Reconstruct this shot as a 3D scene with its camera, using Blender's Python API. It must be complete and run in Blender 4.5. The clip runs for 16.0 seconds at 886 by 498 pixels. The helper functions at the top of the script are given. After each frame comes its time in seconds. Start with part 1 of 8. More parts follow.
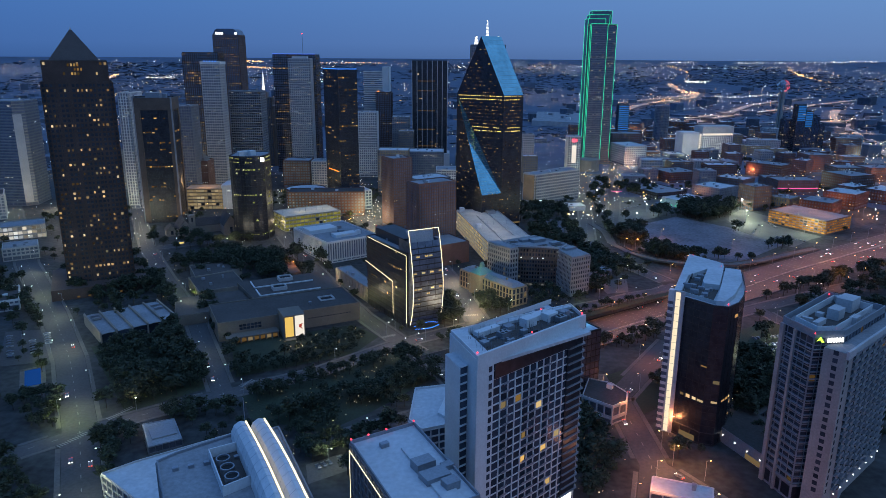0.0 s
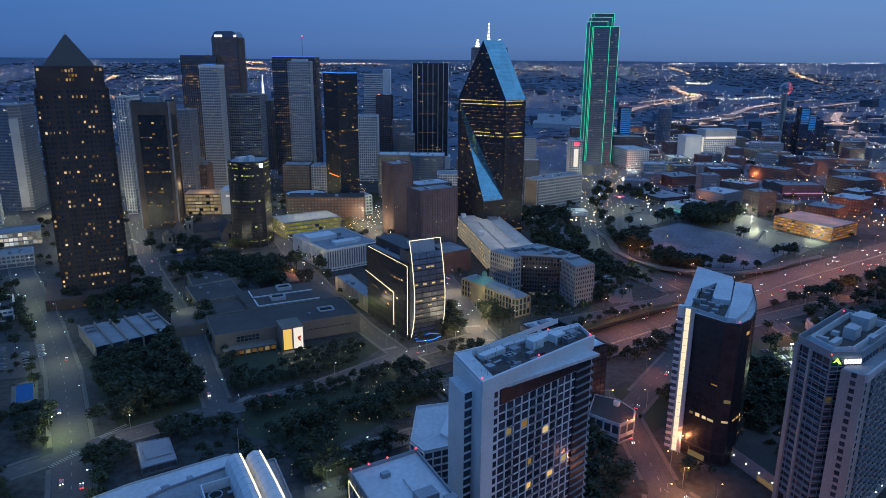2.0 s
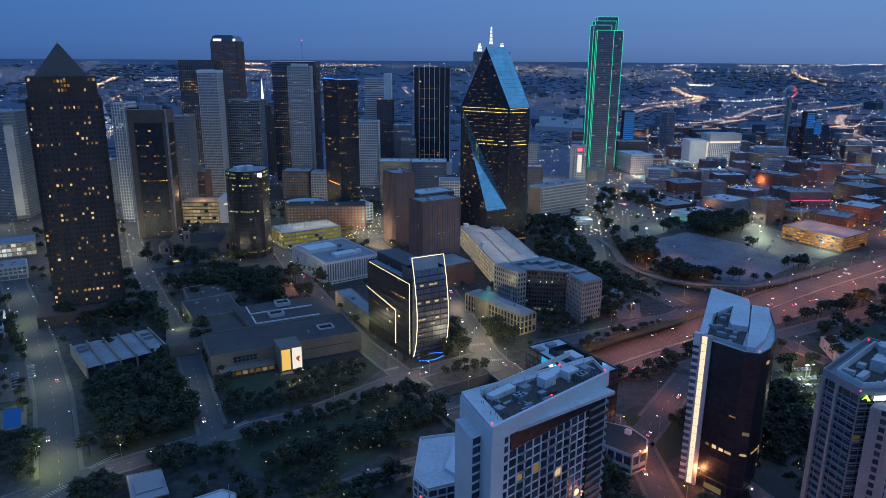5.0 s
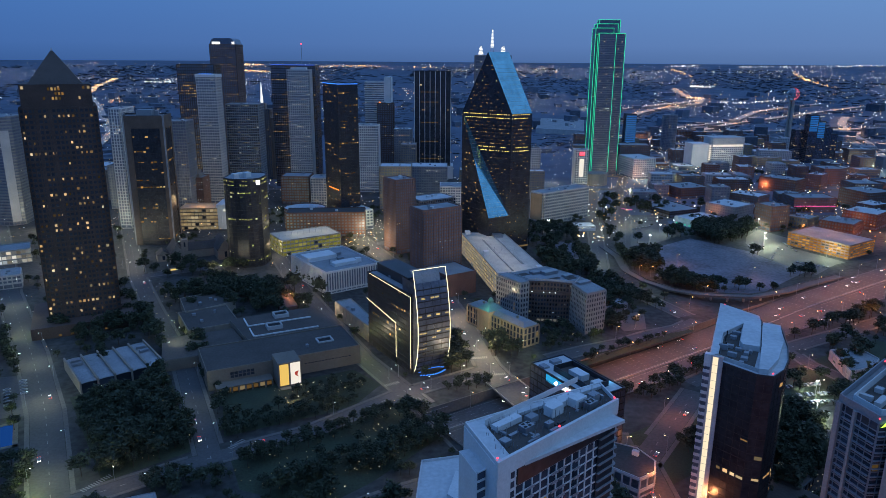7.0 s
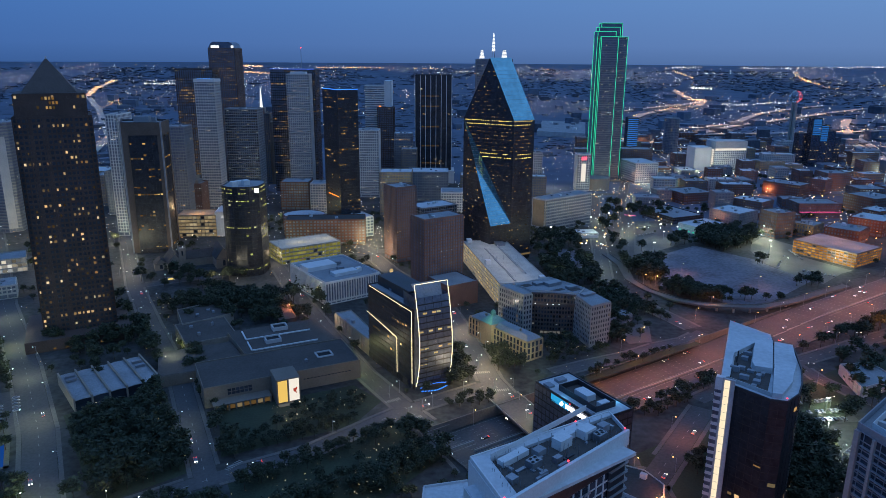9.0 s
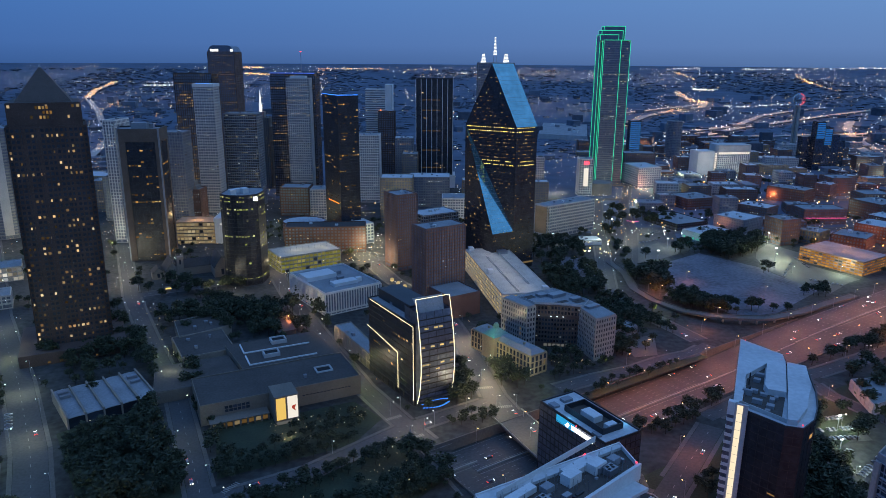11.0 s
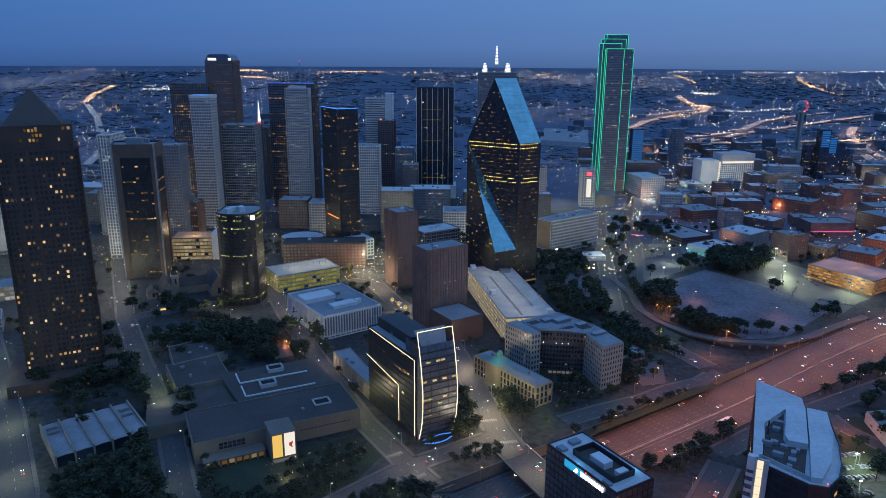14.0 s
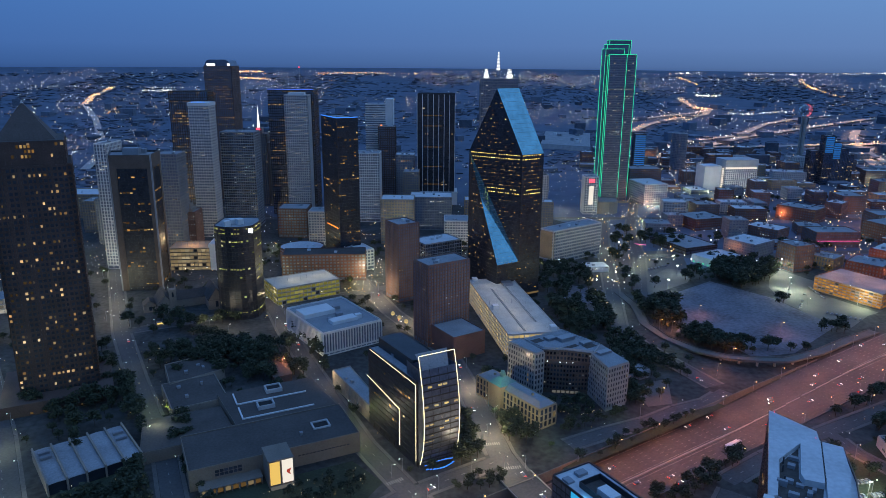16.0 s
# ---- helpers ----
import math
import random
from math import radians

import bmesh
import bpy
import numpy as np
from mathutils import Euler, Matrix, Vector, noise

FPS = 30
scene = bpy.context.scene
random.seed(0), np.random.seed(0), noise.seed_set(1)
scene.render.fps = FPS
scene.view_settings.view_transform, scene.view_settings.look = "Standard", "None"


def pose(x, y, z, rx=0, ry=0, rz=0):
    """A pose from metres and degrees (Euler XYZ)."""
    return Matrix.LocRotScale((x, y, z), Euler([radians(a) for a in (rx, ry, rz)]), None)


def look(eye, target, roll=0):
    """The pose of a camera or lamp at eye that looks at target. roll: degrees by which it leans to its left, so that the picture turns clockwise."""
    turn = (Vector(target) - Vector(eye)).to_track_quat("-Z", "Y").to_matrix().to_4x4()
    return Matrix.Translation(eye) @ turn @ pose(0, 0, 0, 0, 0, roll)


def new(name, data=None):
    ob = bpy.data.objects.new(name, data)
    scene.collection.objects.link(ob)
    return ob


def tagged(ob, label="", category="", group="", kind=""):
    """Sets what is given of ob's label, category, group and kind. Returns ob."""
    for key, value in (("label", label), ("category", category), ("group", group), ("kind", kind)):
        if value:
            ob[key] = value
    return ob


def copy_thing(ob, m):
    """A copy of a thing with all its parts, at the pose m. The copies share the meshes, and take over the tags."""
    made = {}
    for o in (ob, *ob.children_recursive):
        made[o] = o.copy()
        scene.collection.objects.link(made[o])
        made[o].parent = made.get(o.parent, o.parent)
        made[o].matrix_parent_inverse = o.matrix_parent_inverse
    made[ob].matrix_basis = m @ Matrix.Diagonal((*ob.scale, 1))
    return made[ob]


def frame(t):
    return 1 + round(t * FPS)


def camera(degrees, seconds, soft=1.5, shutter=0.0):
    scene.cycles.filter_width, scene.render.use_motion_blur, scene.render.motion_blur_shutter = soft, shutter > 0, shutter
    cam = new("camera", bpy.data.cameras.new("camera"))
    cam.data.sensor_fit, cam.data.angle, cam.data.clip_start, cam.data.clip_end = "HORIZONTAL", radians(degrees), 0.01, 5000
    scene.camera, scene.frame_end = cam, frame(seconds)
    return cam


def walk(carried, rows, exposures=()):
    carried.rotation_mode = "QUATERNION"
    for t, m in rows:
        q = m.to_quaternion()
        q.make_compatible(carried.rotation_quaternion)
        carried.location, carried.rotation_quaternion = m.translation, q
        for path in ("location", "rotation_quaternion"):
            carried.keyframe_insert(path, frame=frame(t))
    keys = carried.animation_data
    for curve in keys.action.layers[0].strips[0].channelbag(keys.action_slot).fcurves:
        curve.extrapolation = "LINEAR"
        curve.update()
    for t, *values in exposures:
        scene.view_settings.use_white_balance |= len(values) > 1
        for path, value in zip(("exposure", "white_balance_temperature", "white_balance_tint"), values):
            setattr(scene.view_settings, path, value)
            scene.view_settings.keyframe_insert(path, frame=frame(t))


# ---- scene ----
cam = camera(64.8, 16.0, soft=0.6)
# seconds, place in metres, then turn to the left, tilt and lean in degrees
PATH = [
    (0.0, 0.16, 0.08, 192.38, 0.002, -15.434, 0.368),
    (0.5, -0.41, 3.16, 193.32, -0.020, -15.422, 0.398),
    (1.0, -0.69, 6.06, 194.44, -0.026, -15.416, 0.394),
    (1.5, -1.03, 8.86, 195.49, -0.017, -15.409, 0.409),
    (2.0, -1.13, 11.92, 196.47, 0.009, -15.403, 0.403),
    (2.5, -1.52, 14.78, 197.57, 0.037, -15.395, 0.390),
    (3.0, -1.92, 17.78, 198.64, 0.032, -15.401, 0.400),
    (3.5, -2.24, 20.71, 199.96, 0.028, -15.410, 0.396),
    (4.0, -2.54, 23.84, 201.08, 0.038, -15.402, 0.398),
    (6.5, -4.10, 38.97, 207.30, 0.060, -15.399, 0.398),
    (7.0, -4.29, 41.96, 208.54, 0.066, -15.389, 0.405),
    (7.5, -4.59, 44.98, 209.80, 0.087, -15.381, 0.418),
    (8.0, -4.95, 47.96, 211.10, 0.087, -15.368, 0.406),
    (8.5, -5.32, 50.85, 212.57, 0.073, -15.361, 0.391),
    (9.0, -5.48, 53.80, 214.10, 0.085, -15.361, 0.384),
    (11.5, -6.96, 69.07, 221.48, 0.137, -15.329, 0.370),
    (12.0, -7.42, 72.26, 223.65, 0.115, -15.303, 0.358),
    (12.5, -7.59, 75.65, 225.83, 0.107, -15.297, 0.370),
    (13.0, -7.87, 78.87, 228.28, 0.110, -15.278, 0.328),
    (13.5, -8.12, 82.25, 230.88, 0.109, -15.309, 0.336),
    (14.0, -8.34, 85.72, 233.27, 0.116, -15.301, 0.382),
    (14.5, -8.75, 89.11, 235.69, 0.115, -15.311, 0.413),
    (15.0, -9.07, 92.51, 238.38, 0.106, -15.322, 0.448),
    (15.5, -9.37, 96.11, 240.93, 0.116, -15.331, 0.444),
    (16.0, -9.61, 99.68, 242.92, 0.133, -15.336, 0.432),
]


def aim(x, y, z, turn, tilt, lean):
    a, b = radians(turn), radians(tilt)
    way = Vector((-math.sin(a) * math.cos(b), math.cos(a) * math.cos(b), math.sin(b)))
    return look((x, y, z), Vector((x, y, z)) + way * 100, lean)


walk(cam, [(t, aim(*p)) for t, *p in PATH], exposures=[(0.0, 0.05, 6720, 11.5), (16.0, 0.05, 6720, 11.5)])


# ---- sky ----
world = bpy.data.worlds.new("dusk_sky")
scene.world = world
world.use_nodes = True
wn, wl = world.node_tree.nodes, world.node_tree.links
wn.clear()
w_out, w_bg = wn.new("ShaderNodeOutputWorld"), wn.new("ShaderNodeBackground")
w_co, w_sep, w_map, w_ramp = (wn.new("ShaderNode" + k) for k in ("TexCoord", "SeparateXYZ", "MapRange", "ValToRGB"))
w_map.inputs["From Min"].default_value, w_map.inputs["From Max"].default_value = -0.1, 1.0
ramp = w_ramp.color_ramp
ramp.elements[0].position, ramp.elements[0].color = 0.0, (0.010, 0.026, 0.08, 1)
ramp.elements[1].position, ramp.elements[1].color = 1.0, (0.135, 0.330, 0.80, 1)
for at, col in ((0.072, (0.034, 0.075, 0.20)), (0.083, (0.052, 0.116, 0.285)), (0.105, (0.068, 0.150, 0.360)), (0.15, (0.074, 0.176, 0.415)), (0.26, (0.094, 0.230, 0.510))):
    e = ramp.elements.new(at)
    e.color = (*col, 1)
wl.new(w_co.outputs["Generated"], w_sep.inputs[0])
wl.new(w_sep.outputs["Z"], w_map.inputs["Value"])
wl.new(w_map.outputs[0], w_ramp.inputs[0])
# the west, to +x, keeps more of the afterglow
w_west, w_tint = wn.new("ShaderNodeVectorMath"), wn.new("ShaderNodeVectorMath")
w_west.operation, w_tint.operation = "MULTIPLY_ADD", "MULTIPLY"
w_west.inputs[1].default_value, w_west.inputs[2].default_value = (0.72, 0.42, 0.18), (1.0, 1.0, 1.0)
wl.new(w_sep.outputs["X"], w_west.inputs[0])
wl.new(w_ramp.outputs[0], w_tint.inputs[0]), wl.new(w_west.outputs[0], w_tint.inputs[1])
wl.new(w_tint.outputs[0], w_bg.inputs["Color"])
wl.new(w_bg.outputs[0], w_out.inputs[0])
w_bg.inputs["Strength"].default_value = 1.2

rng = random.Random(7)


# ---- materials ----
def surface(name, color, rough=0.75, metal=0.0, var=0.3, scale=0.08, fine=1.2, bump=0.15, spec=0.4, per=""):
    """A surface with wear at two scales; per: 'object' or 'island' gives each piece a tone of its own."""
    m = bpy.data.materials.new(name)
    m.use_nodes = True
    n, l = m.node_tree.nodes, m.node_tree.links
    b = n["Principled BSDF"]
    co = n.new("ShaderNodeTexCoord")
    big, small = n.new("ShaderNodeTexNoise"), n.new("ShaderNodeTexNoise")
    big.inputs["Scale"].default_value, small.inputs["Scale"].default_value = scale, fine
    big.inputs["Detail"].default_value = small.inputs["Detail"].default_value = 3
    for x in (big, small):
        l.new(co.outputs["Object"], x.inputs["Vector"])
    add = n.new("ShaderNodeMath")
    add.operation = "ADD"
    l.new(big.outputs[0], add.inputs[0]), l.new(small.outputs[0], add.inputs[1])
    last = add.outputs[0]
    if per:
        r = n.new("ShaderNodeObjectInfo" if per == "object" else "ShaderNodeNewGeometry")
        plus = n.new("ShaderNodeMath")
        plus.operation = "MULTIPLY_ADD"
        plus.inputs[1].default_value = 0.9
        l.new(r.outputs["Random" if per == "object" else "Random Per Island"], plus.inputs[0])
        off = n.new("ShaderNodeMath")
        off.operation = "ADD"
        off.inputs[1].default_value = -0.45
        l.new(last, off.inputs[0]), l.new(off.outputs[0], plus.inputs[2])
        last = plus.outputs[0]
    rng_map = n.new("ShaderNodeMapRange")
    rng_map.inputs["From Min"].default_value, rng_map.inputs["From Max"].default_value = 0.6, 1.4
    rng_map.inputs["To Min"].default_value, rng_map.inputs["To Max"].default_value = 1 - var, 1 + var
    l.new(last, rng_map.inputs["Value"])
    mix = n.new("ShaderNodeVectorMath")
    mix.operation = "SCALE"
    mix.inputs[0].default_value = color
    l.new(rng_map.outputs[0], mix.inputs["Scale"])
    l.new(mix.outputs[0], b.inputs["Base Color"])
    b.inputs["Roughness"].default_value, b.inputs["Metallic"].default_value = rough, metal
    b.inputs["Specular IOR Level"].default_value = spec
    if bump:
        bp = n.new("ShaderNodeBump")
        bp.inputs["Strength"].default_value, bp.inputs["Distance"].default_value = bump, 0.3
        l.new(small.outputs[0], bp.inputs["Height"])
        l.new(bp.outputs[0], b.inputs["Normal"])
    return m


def glow(name, first, second, strength, spread=0.8, per="Random Per Island"):
    """A lit surface; pieces differ in colour and strength."""
    m = bpy.data.materials.new(name)
    m.use_nodes = True
    n, l = m.node_tree.nodes, m.node_tree.links
    n.clear()
    out, em = n.new("ShaderNodeOutputMaterial"), n.new("ShaderNodeEmission")
    g = n.new("ShaderNodeObjectInfo" if per == "Random" else "ShaderNodeNewGeometry")
    mix = n.new("ShaderNodeMix")
    mix.data_type = "RGBA"
    mix.inputs[6].default_value, mix.inputs[7].default_value = (*first, 1), (*second, 1)
    l.new(g.outputs[per], mix.inputs[0])
    wh = n.new("ShaderNodeTexWhiteNoise")
    wh.noise_dimensions = "1D"
    l.new(g.outputs[per], wh.inputs["W"])
    p = n.new("ShaderNodeMath")
    p.operation = "POWER"
    p.inputs[1].default_value = 2.6
    l.new(wh.outputs["Value"], p.inputs[0])
    mp = n.new("ShaderNodeMapRange")
    mp.inputs["To Min"].default_value, mp.inputs["To Max"].default_value = strength * (1 - spread), strength
    l.new(p.outputs[0], mp.inputs["Value"])
    l.new(mix.outputs[2], em.inputs["Color"]), l.new(mp.outputs[0], em.inputs["Strength"])
    l.new(em.outputs[0], out.inputs[0])
    m.cycles.emission_sampling = "NONE"
    return m


M = dict(
    asphalt=surface("asphalt", (0.070, 0.069, 0.069), 0.8, var=0.35, scale=0.03, fine=0.6),
    land=surface("land", (0.044, 0.045, 0.042), 0.9, var=0.8, scale=0.03, fine=0.22, bump=0.2),
    # the blue in this base colour stands in for haze over far ground
    farland=surface("haze_blue_land", (0.082, 0.104, 0.146), 0.95, var=0.3, scale=0.0035, fine=0.02, bump=0),
    concrete=surface("concrete", (0.30, 0.29, 0.27), 0.85, var=0.25),
    pale=surface("pale_concrete", (0.46, 0.44, 0.43), 0.8, var=0.2),
    white=surface("white_render", (0.62, 0.61, 0.60), 0.7, var=0.14),
    granite=surface("brown_granite", (0.088, 0.056, 0.046), 0.75, var=0.35),
    brownstone=surface("brown_stone", (0.105, 0.080, 0.066), 0.8, var=0.3),
    bronze=surface("bronze_panels", (0.095, 0.070, 0.060), 0.8, var=0.3),
    brick=surface("red_brick", (0.150, 0.082, 0.066), 0.9, var=0.35, fine=2.0),
    brickdark=surface("dark_brick", (0.20, 0.125, 0.105), 0.9, var=0.35, fine=2.0),
    tan=surface("tan_stone", (0.33, 0.24, 0.15), 0.85, var=0.25),
    limestone=surface("limestone", (0.26, 0.215, 0.175), 0.85, var=0.22),
    grey=surface("grey_panels", (0.235, 0.24, 0.255), 0.6, var=0.22),
    steel=surface("steel", (0.30, 0.31, 0.33), 0.4, 0.7, var=0.2),
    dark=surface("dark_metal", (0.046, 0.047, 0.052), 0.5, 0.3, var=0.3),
    glass=surface("dark_glass", (0.15, 0.17, 0.22), 0.36, 0.75, var=0.4, scale=0.15, fine=0.5, bump=0.02, spec=0.6),
    blueglass=surface("blue_glass", (0.16, 0.20, 0.27), 0.14, 0.75, var=0.4, scale=0.15, fine=0.5, bump=0.02, spec=0.6),
    blackglass=surface("black_glass", (0.050, 0.056, 0.070), 0.38, 0.7, var=0.4, scale=0.15, fine=0.5, bump=0.02, spec=0.4),
    # facet copy of the prism tower's glass, sky reflection put into its colour
    mirror=surface("sky_bright_glass", (0.20, 0.44, 0.52), 0.10, 1.0, var=0.28, scale=0.06, fine=0.2, bump=0.02),
    pane=surface("window_pane", (0.060, 0.072, 0.098), 0.14, 0.4, var=0.4, bump=0, spec=0.6, per="object"),
    paneisl=surface("window_panes", (0.10, 0.12, 0.16), 0.16, 0.7, var=0.7, bump=0, spec=0.6, per="island"),
    roofwhite=surface("white_membrane_roof", (0.52, 0.52, 0.52), 0.8, var=0.2, scale=0.06, fine=0.5),
    roofgrey=surface("grey_gravel_roof", (0.26, 0.26, 0.265), 0.9, var=0.3, scale=0.06, fine=0.9),
    museumstone=surface("brown_grey_stone", (0.185, 0.15, 0.12), 0.85, var=0.25),
    roofdark=surface("dark_felt_roof", (0.078, 0.064, 0.056), 0.9, var=0.35, scale=0.05, fine=0.7),
    copper=surface("green_copper", (0.17, 0.28, 0.24), 0.6, var=0.3),
    grass=surface("grass", (0.036, 0.048, 0.026), 0.95, var=0.45, scale=0.05, fine=0.8),
    # far roofs and leaves: paler and bluer, with haze painted into the colour
    farroof=surface("haze_blue_roofs", (0.105, 0.125, 0.160), 0.9, var=0.4, bump=0, per="island"),
    farleaf=surface("haze_blue_leaves", (0.070, 0.088, 0.116), 0.9, var=0.3, bump=0, per="island"),
    bark=surface("bark", (0.060, 0.045, 0.035), 0.95),
    leaf=surface("leaves", (0.036, 0.045, 0.024), 0.85, var=0.45, scale=0.2, fine=1.5, bump=0, per="island"),
    leaflit=surface("bright_leaves", (0.10, 0.16, 0.03), 0.8, var=0.5, scale=0.2, fine=1.5, bump=0, per="island"),
    paving=surface("paving", (0.115, 0.108, 0.10), 0.85, var=0.3, scale=0.05, fine=0.7),
    gravel=surface("worn_gravel", (0.125, 0.125, 0.145), 0.9, var=0.6, scale=0.03, fine=0.3),
    mark=surface("road_paint", (0.24, 0.235, 0.22), 0.8, var=0.3),
    cream=surface("cream_roof_deck", (0.45, 0.42, 0.37), 0.85, var=0.25),
    carpaint=surface("car_paint", (0.20, 0.20, 0.21), 0.3, 0.2, var=0.9, bump=0, per="object"),
    rubber=surface("rubber", (0.02, 0.02, 0.02), 0.9),
    water=surface("pool_water", (0.03, 0.16, 0.30), 0.05, var=0.15, bump=0.02),
    warm=glow("warm_windows", (1.0, 0.56, 0.20), (1.0, 0.80, 0.46), 1.5, 0.92),
    granitelit=glow("granite_tower_windows", (1.0, 0.56, 0.22), (1.0, 0.76, 0.44), 0.95, 0.97),
    hotelit=glow("hotel_room_lights", (1.0, 0.58, 0.16), (1.0, 0.78, 0.40), 0.9, 0.8, "Random"),
    garagedim=glow("dim_garage_lights", (1.0, 0.72, 0.36), (1.0, 0.82, 0.50), 0.45, 0.6),
    dimamber=glow("dim_amber_windows", (1.0, 0.50, 0.14), (1.0, 0.68, 0.28), 0.75, 0.93),
    dimcool=glow("dim_cool_windows", (1.0, 0.86, 0.60), (0.75, 0.90, 1.0), 0.55, 0.93),
    pathlight=glow("path_lamps", (1.0, 0.66, 0.26), (1.0, 0.86, 0.56), 3.2, 0.9),
    pinpoint=glow("lamp_points", (1.0, 0.80, 0.52), (0.86, 0.94, 1.0), 9.0, 0.85),
    pinorange=glow("orange_lamp_points", (1.0, 0.42, 0.10), (1.0, 0.60, 0.22), 9.0, 0.85),
    amber=glow("amber_windows", (1.0, 0.46, 0.10), (1.0, 0.68, 0.30), 0.85, 0.9),
    cool=glow("cool_windows", (1.0, 0.88, 0.66), (0.80, 0.92, 1.0), 1.2, 0.92),
    gold=glow("gold_floor_lights", (1.0, 0.62, 0.12), (1.0, 0.76, 0.26), 2.6, 0.6),
    garage=glow("garage_lights", (1.0, 0.74, 0.30), (1.0, 0.82, 0.44), 0.85, 0.5),
    garageyellow=glow("yellow_garage_lights", (0.75, 0.72, 0.10), (0.85, 0.75, 0.18), 0.34, 0.5),
    garageorange=glow("orange_garage_lights", (1.0, 0.36, 0.05), (1.0, 0.48, 0.10), 0.7, 0.6),
    green=glow("green_outline_lights", (0.02, 0.85, 0.42), (0.03, 0.90, 0.50), 1.1, 0.1),
    line=glow("white_outline_lights", (1.0, 0.86, 0.54), (1.0, 0.89, 0.60), 2.1, 0.1),
    strip=glow("warm_strip_lights", (1.0, 0.86, 0.62), (1.0, 0.84, 0.58), 1.15, 0.15),
    crown=glow("white_crown_lights", (0.85, 0.95, 1.0), (0.95, 1.0, 1.0), 2.2, 0.4),
    blueline=glow("blue_rim_lights", (0.03, 0.16, 1.0), (0.05, 0.30, 1.0), 2.0, 0.3),
    bluewall=glow("blue_wall_lights", (0.03, 0.22, 0.85), (0.05, 0.35, 1.0), 1.3, 0.7),
    purple=glow("violet_rim_lights", (0.06, 0.22, 1.0), (0.10, 0.20, 1.0), 1.4, 0.3),
    red=glow("red_lights", (1.0, 0.03, 0.05), (1.0, 0.06, 0.10), 5.0, 0.3),
    ballred=glow("ball_red_lights", (1.0, 0.06, 0.14), (1.0, 0.30, 0.40), 2.4, 0.9),
    ballblue=glow("ball_blue_lights", (0.05, 0.25, 0.8), (0.3, 0.6, 1.0), 1.2, 0.95),
    neon=glow("orange_red_sign", (1.0, 0.16, 0.02), (1.0, 0.30, 0.04), 3.0, 0.3),
    neonpink=glow("pink_light_line", (1.0, 0.10, 0.40), (1.0, 0.16, 0.45), 2.2, 0.2),
    # emission that imitates cyan sign light falling on a wall
    cyandim=glow("cyan_spill_glow", (0.02, 0.40, 0.85), (0.03, 0.50, 0.95), 1.1, 0.3),
    limelit=glow("lime_office_lights", (0.75, 0.90, 0.22), (1.0, 0.92, 0.50), 0.9, 0.85),
    signwhite=glow("white_sign_light", (0.90, 0.96, 1.0), (1.0, 1.0, 1.0), 3.0, 0.2),
    signgreen=glow("green_sign_light", (0.45, 1.0, 0.06), (0.5, 1.0, 0.1), 2.4, 0.2),
    floodhead=glow("floodlight_heads", (0.85, 1.0, 0.85), (1.0, 1.0, 0.92), 16.0, 0.2),
    sodium=glow("sodium_lamp", (1.0, 0.42, 0.10), (1.0, 0.52, 0.18), 14.0, 0.3, "Random"),
    mercury=glow("white_lamp", (0.75, 1.0, 0.85), (1.0, 0.96, 0.82), 7.0, 0.5, "Random"),
    farlight=glow("far_lights", (1.0, 0.76, 0.48), (0.72, 0.88, 1.0), 9.5, 0.92),
    farorange=glow("far_orange_lights", (1.0, 0.40, 0.10), (1.0, 0.62, 0.28), 9.0, 0.85),
    head=glow("headlights", (1.0, 0.93, 0.80), (0.9, 0.95, 1.0), 16.0, 0.6, "Random"),
    tail=glow("tail_lights", (1.0, 0.03, 0.02), (1.0, 0.06, 0.03), 7.0, 0.3, "Random"),
    bannerred=glow("red_print", (0.75, 0.10, 0.07), (0.75, 0.10, 0.07), 0.5, 0.0),
    banneryellow=glow("yellow_banner", (1.0, 0.62, 0.10), (1.0, 0.70, 0.22), 1.0, 0.2),
    bannerwhite=glow("white_banner", (1.0, 0.93, 0.82), (1.0, 0.95, 0.85), 0.95, 0.1),
)
for k, col, st in (("poolglow", (0.015, 0.12, 0.55), 0.42),):
    M[k] = glow("pool_light", col, col, st, 0.1)


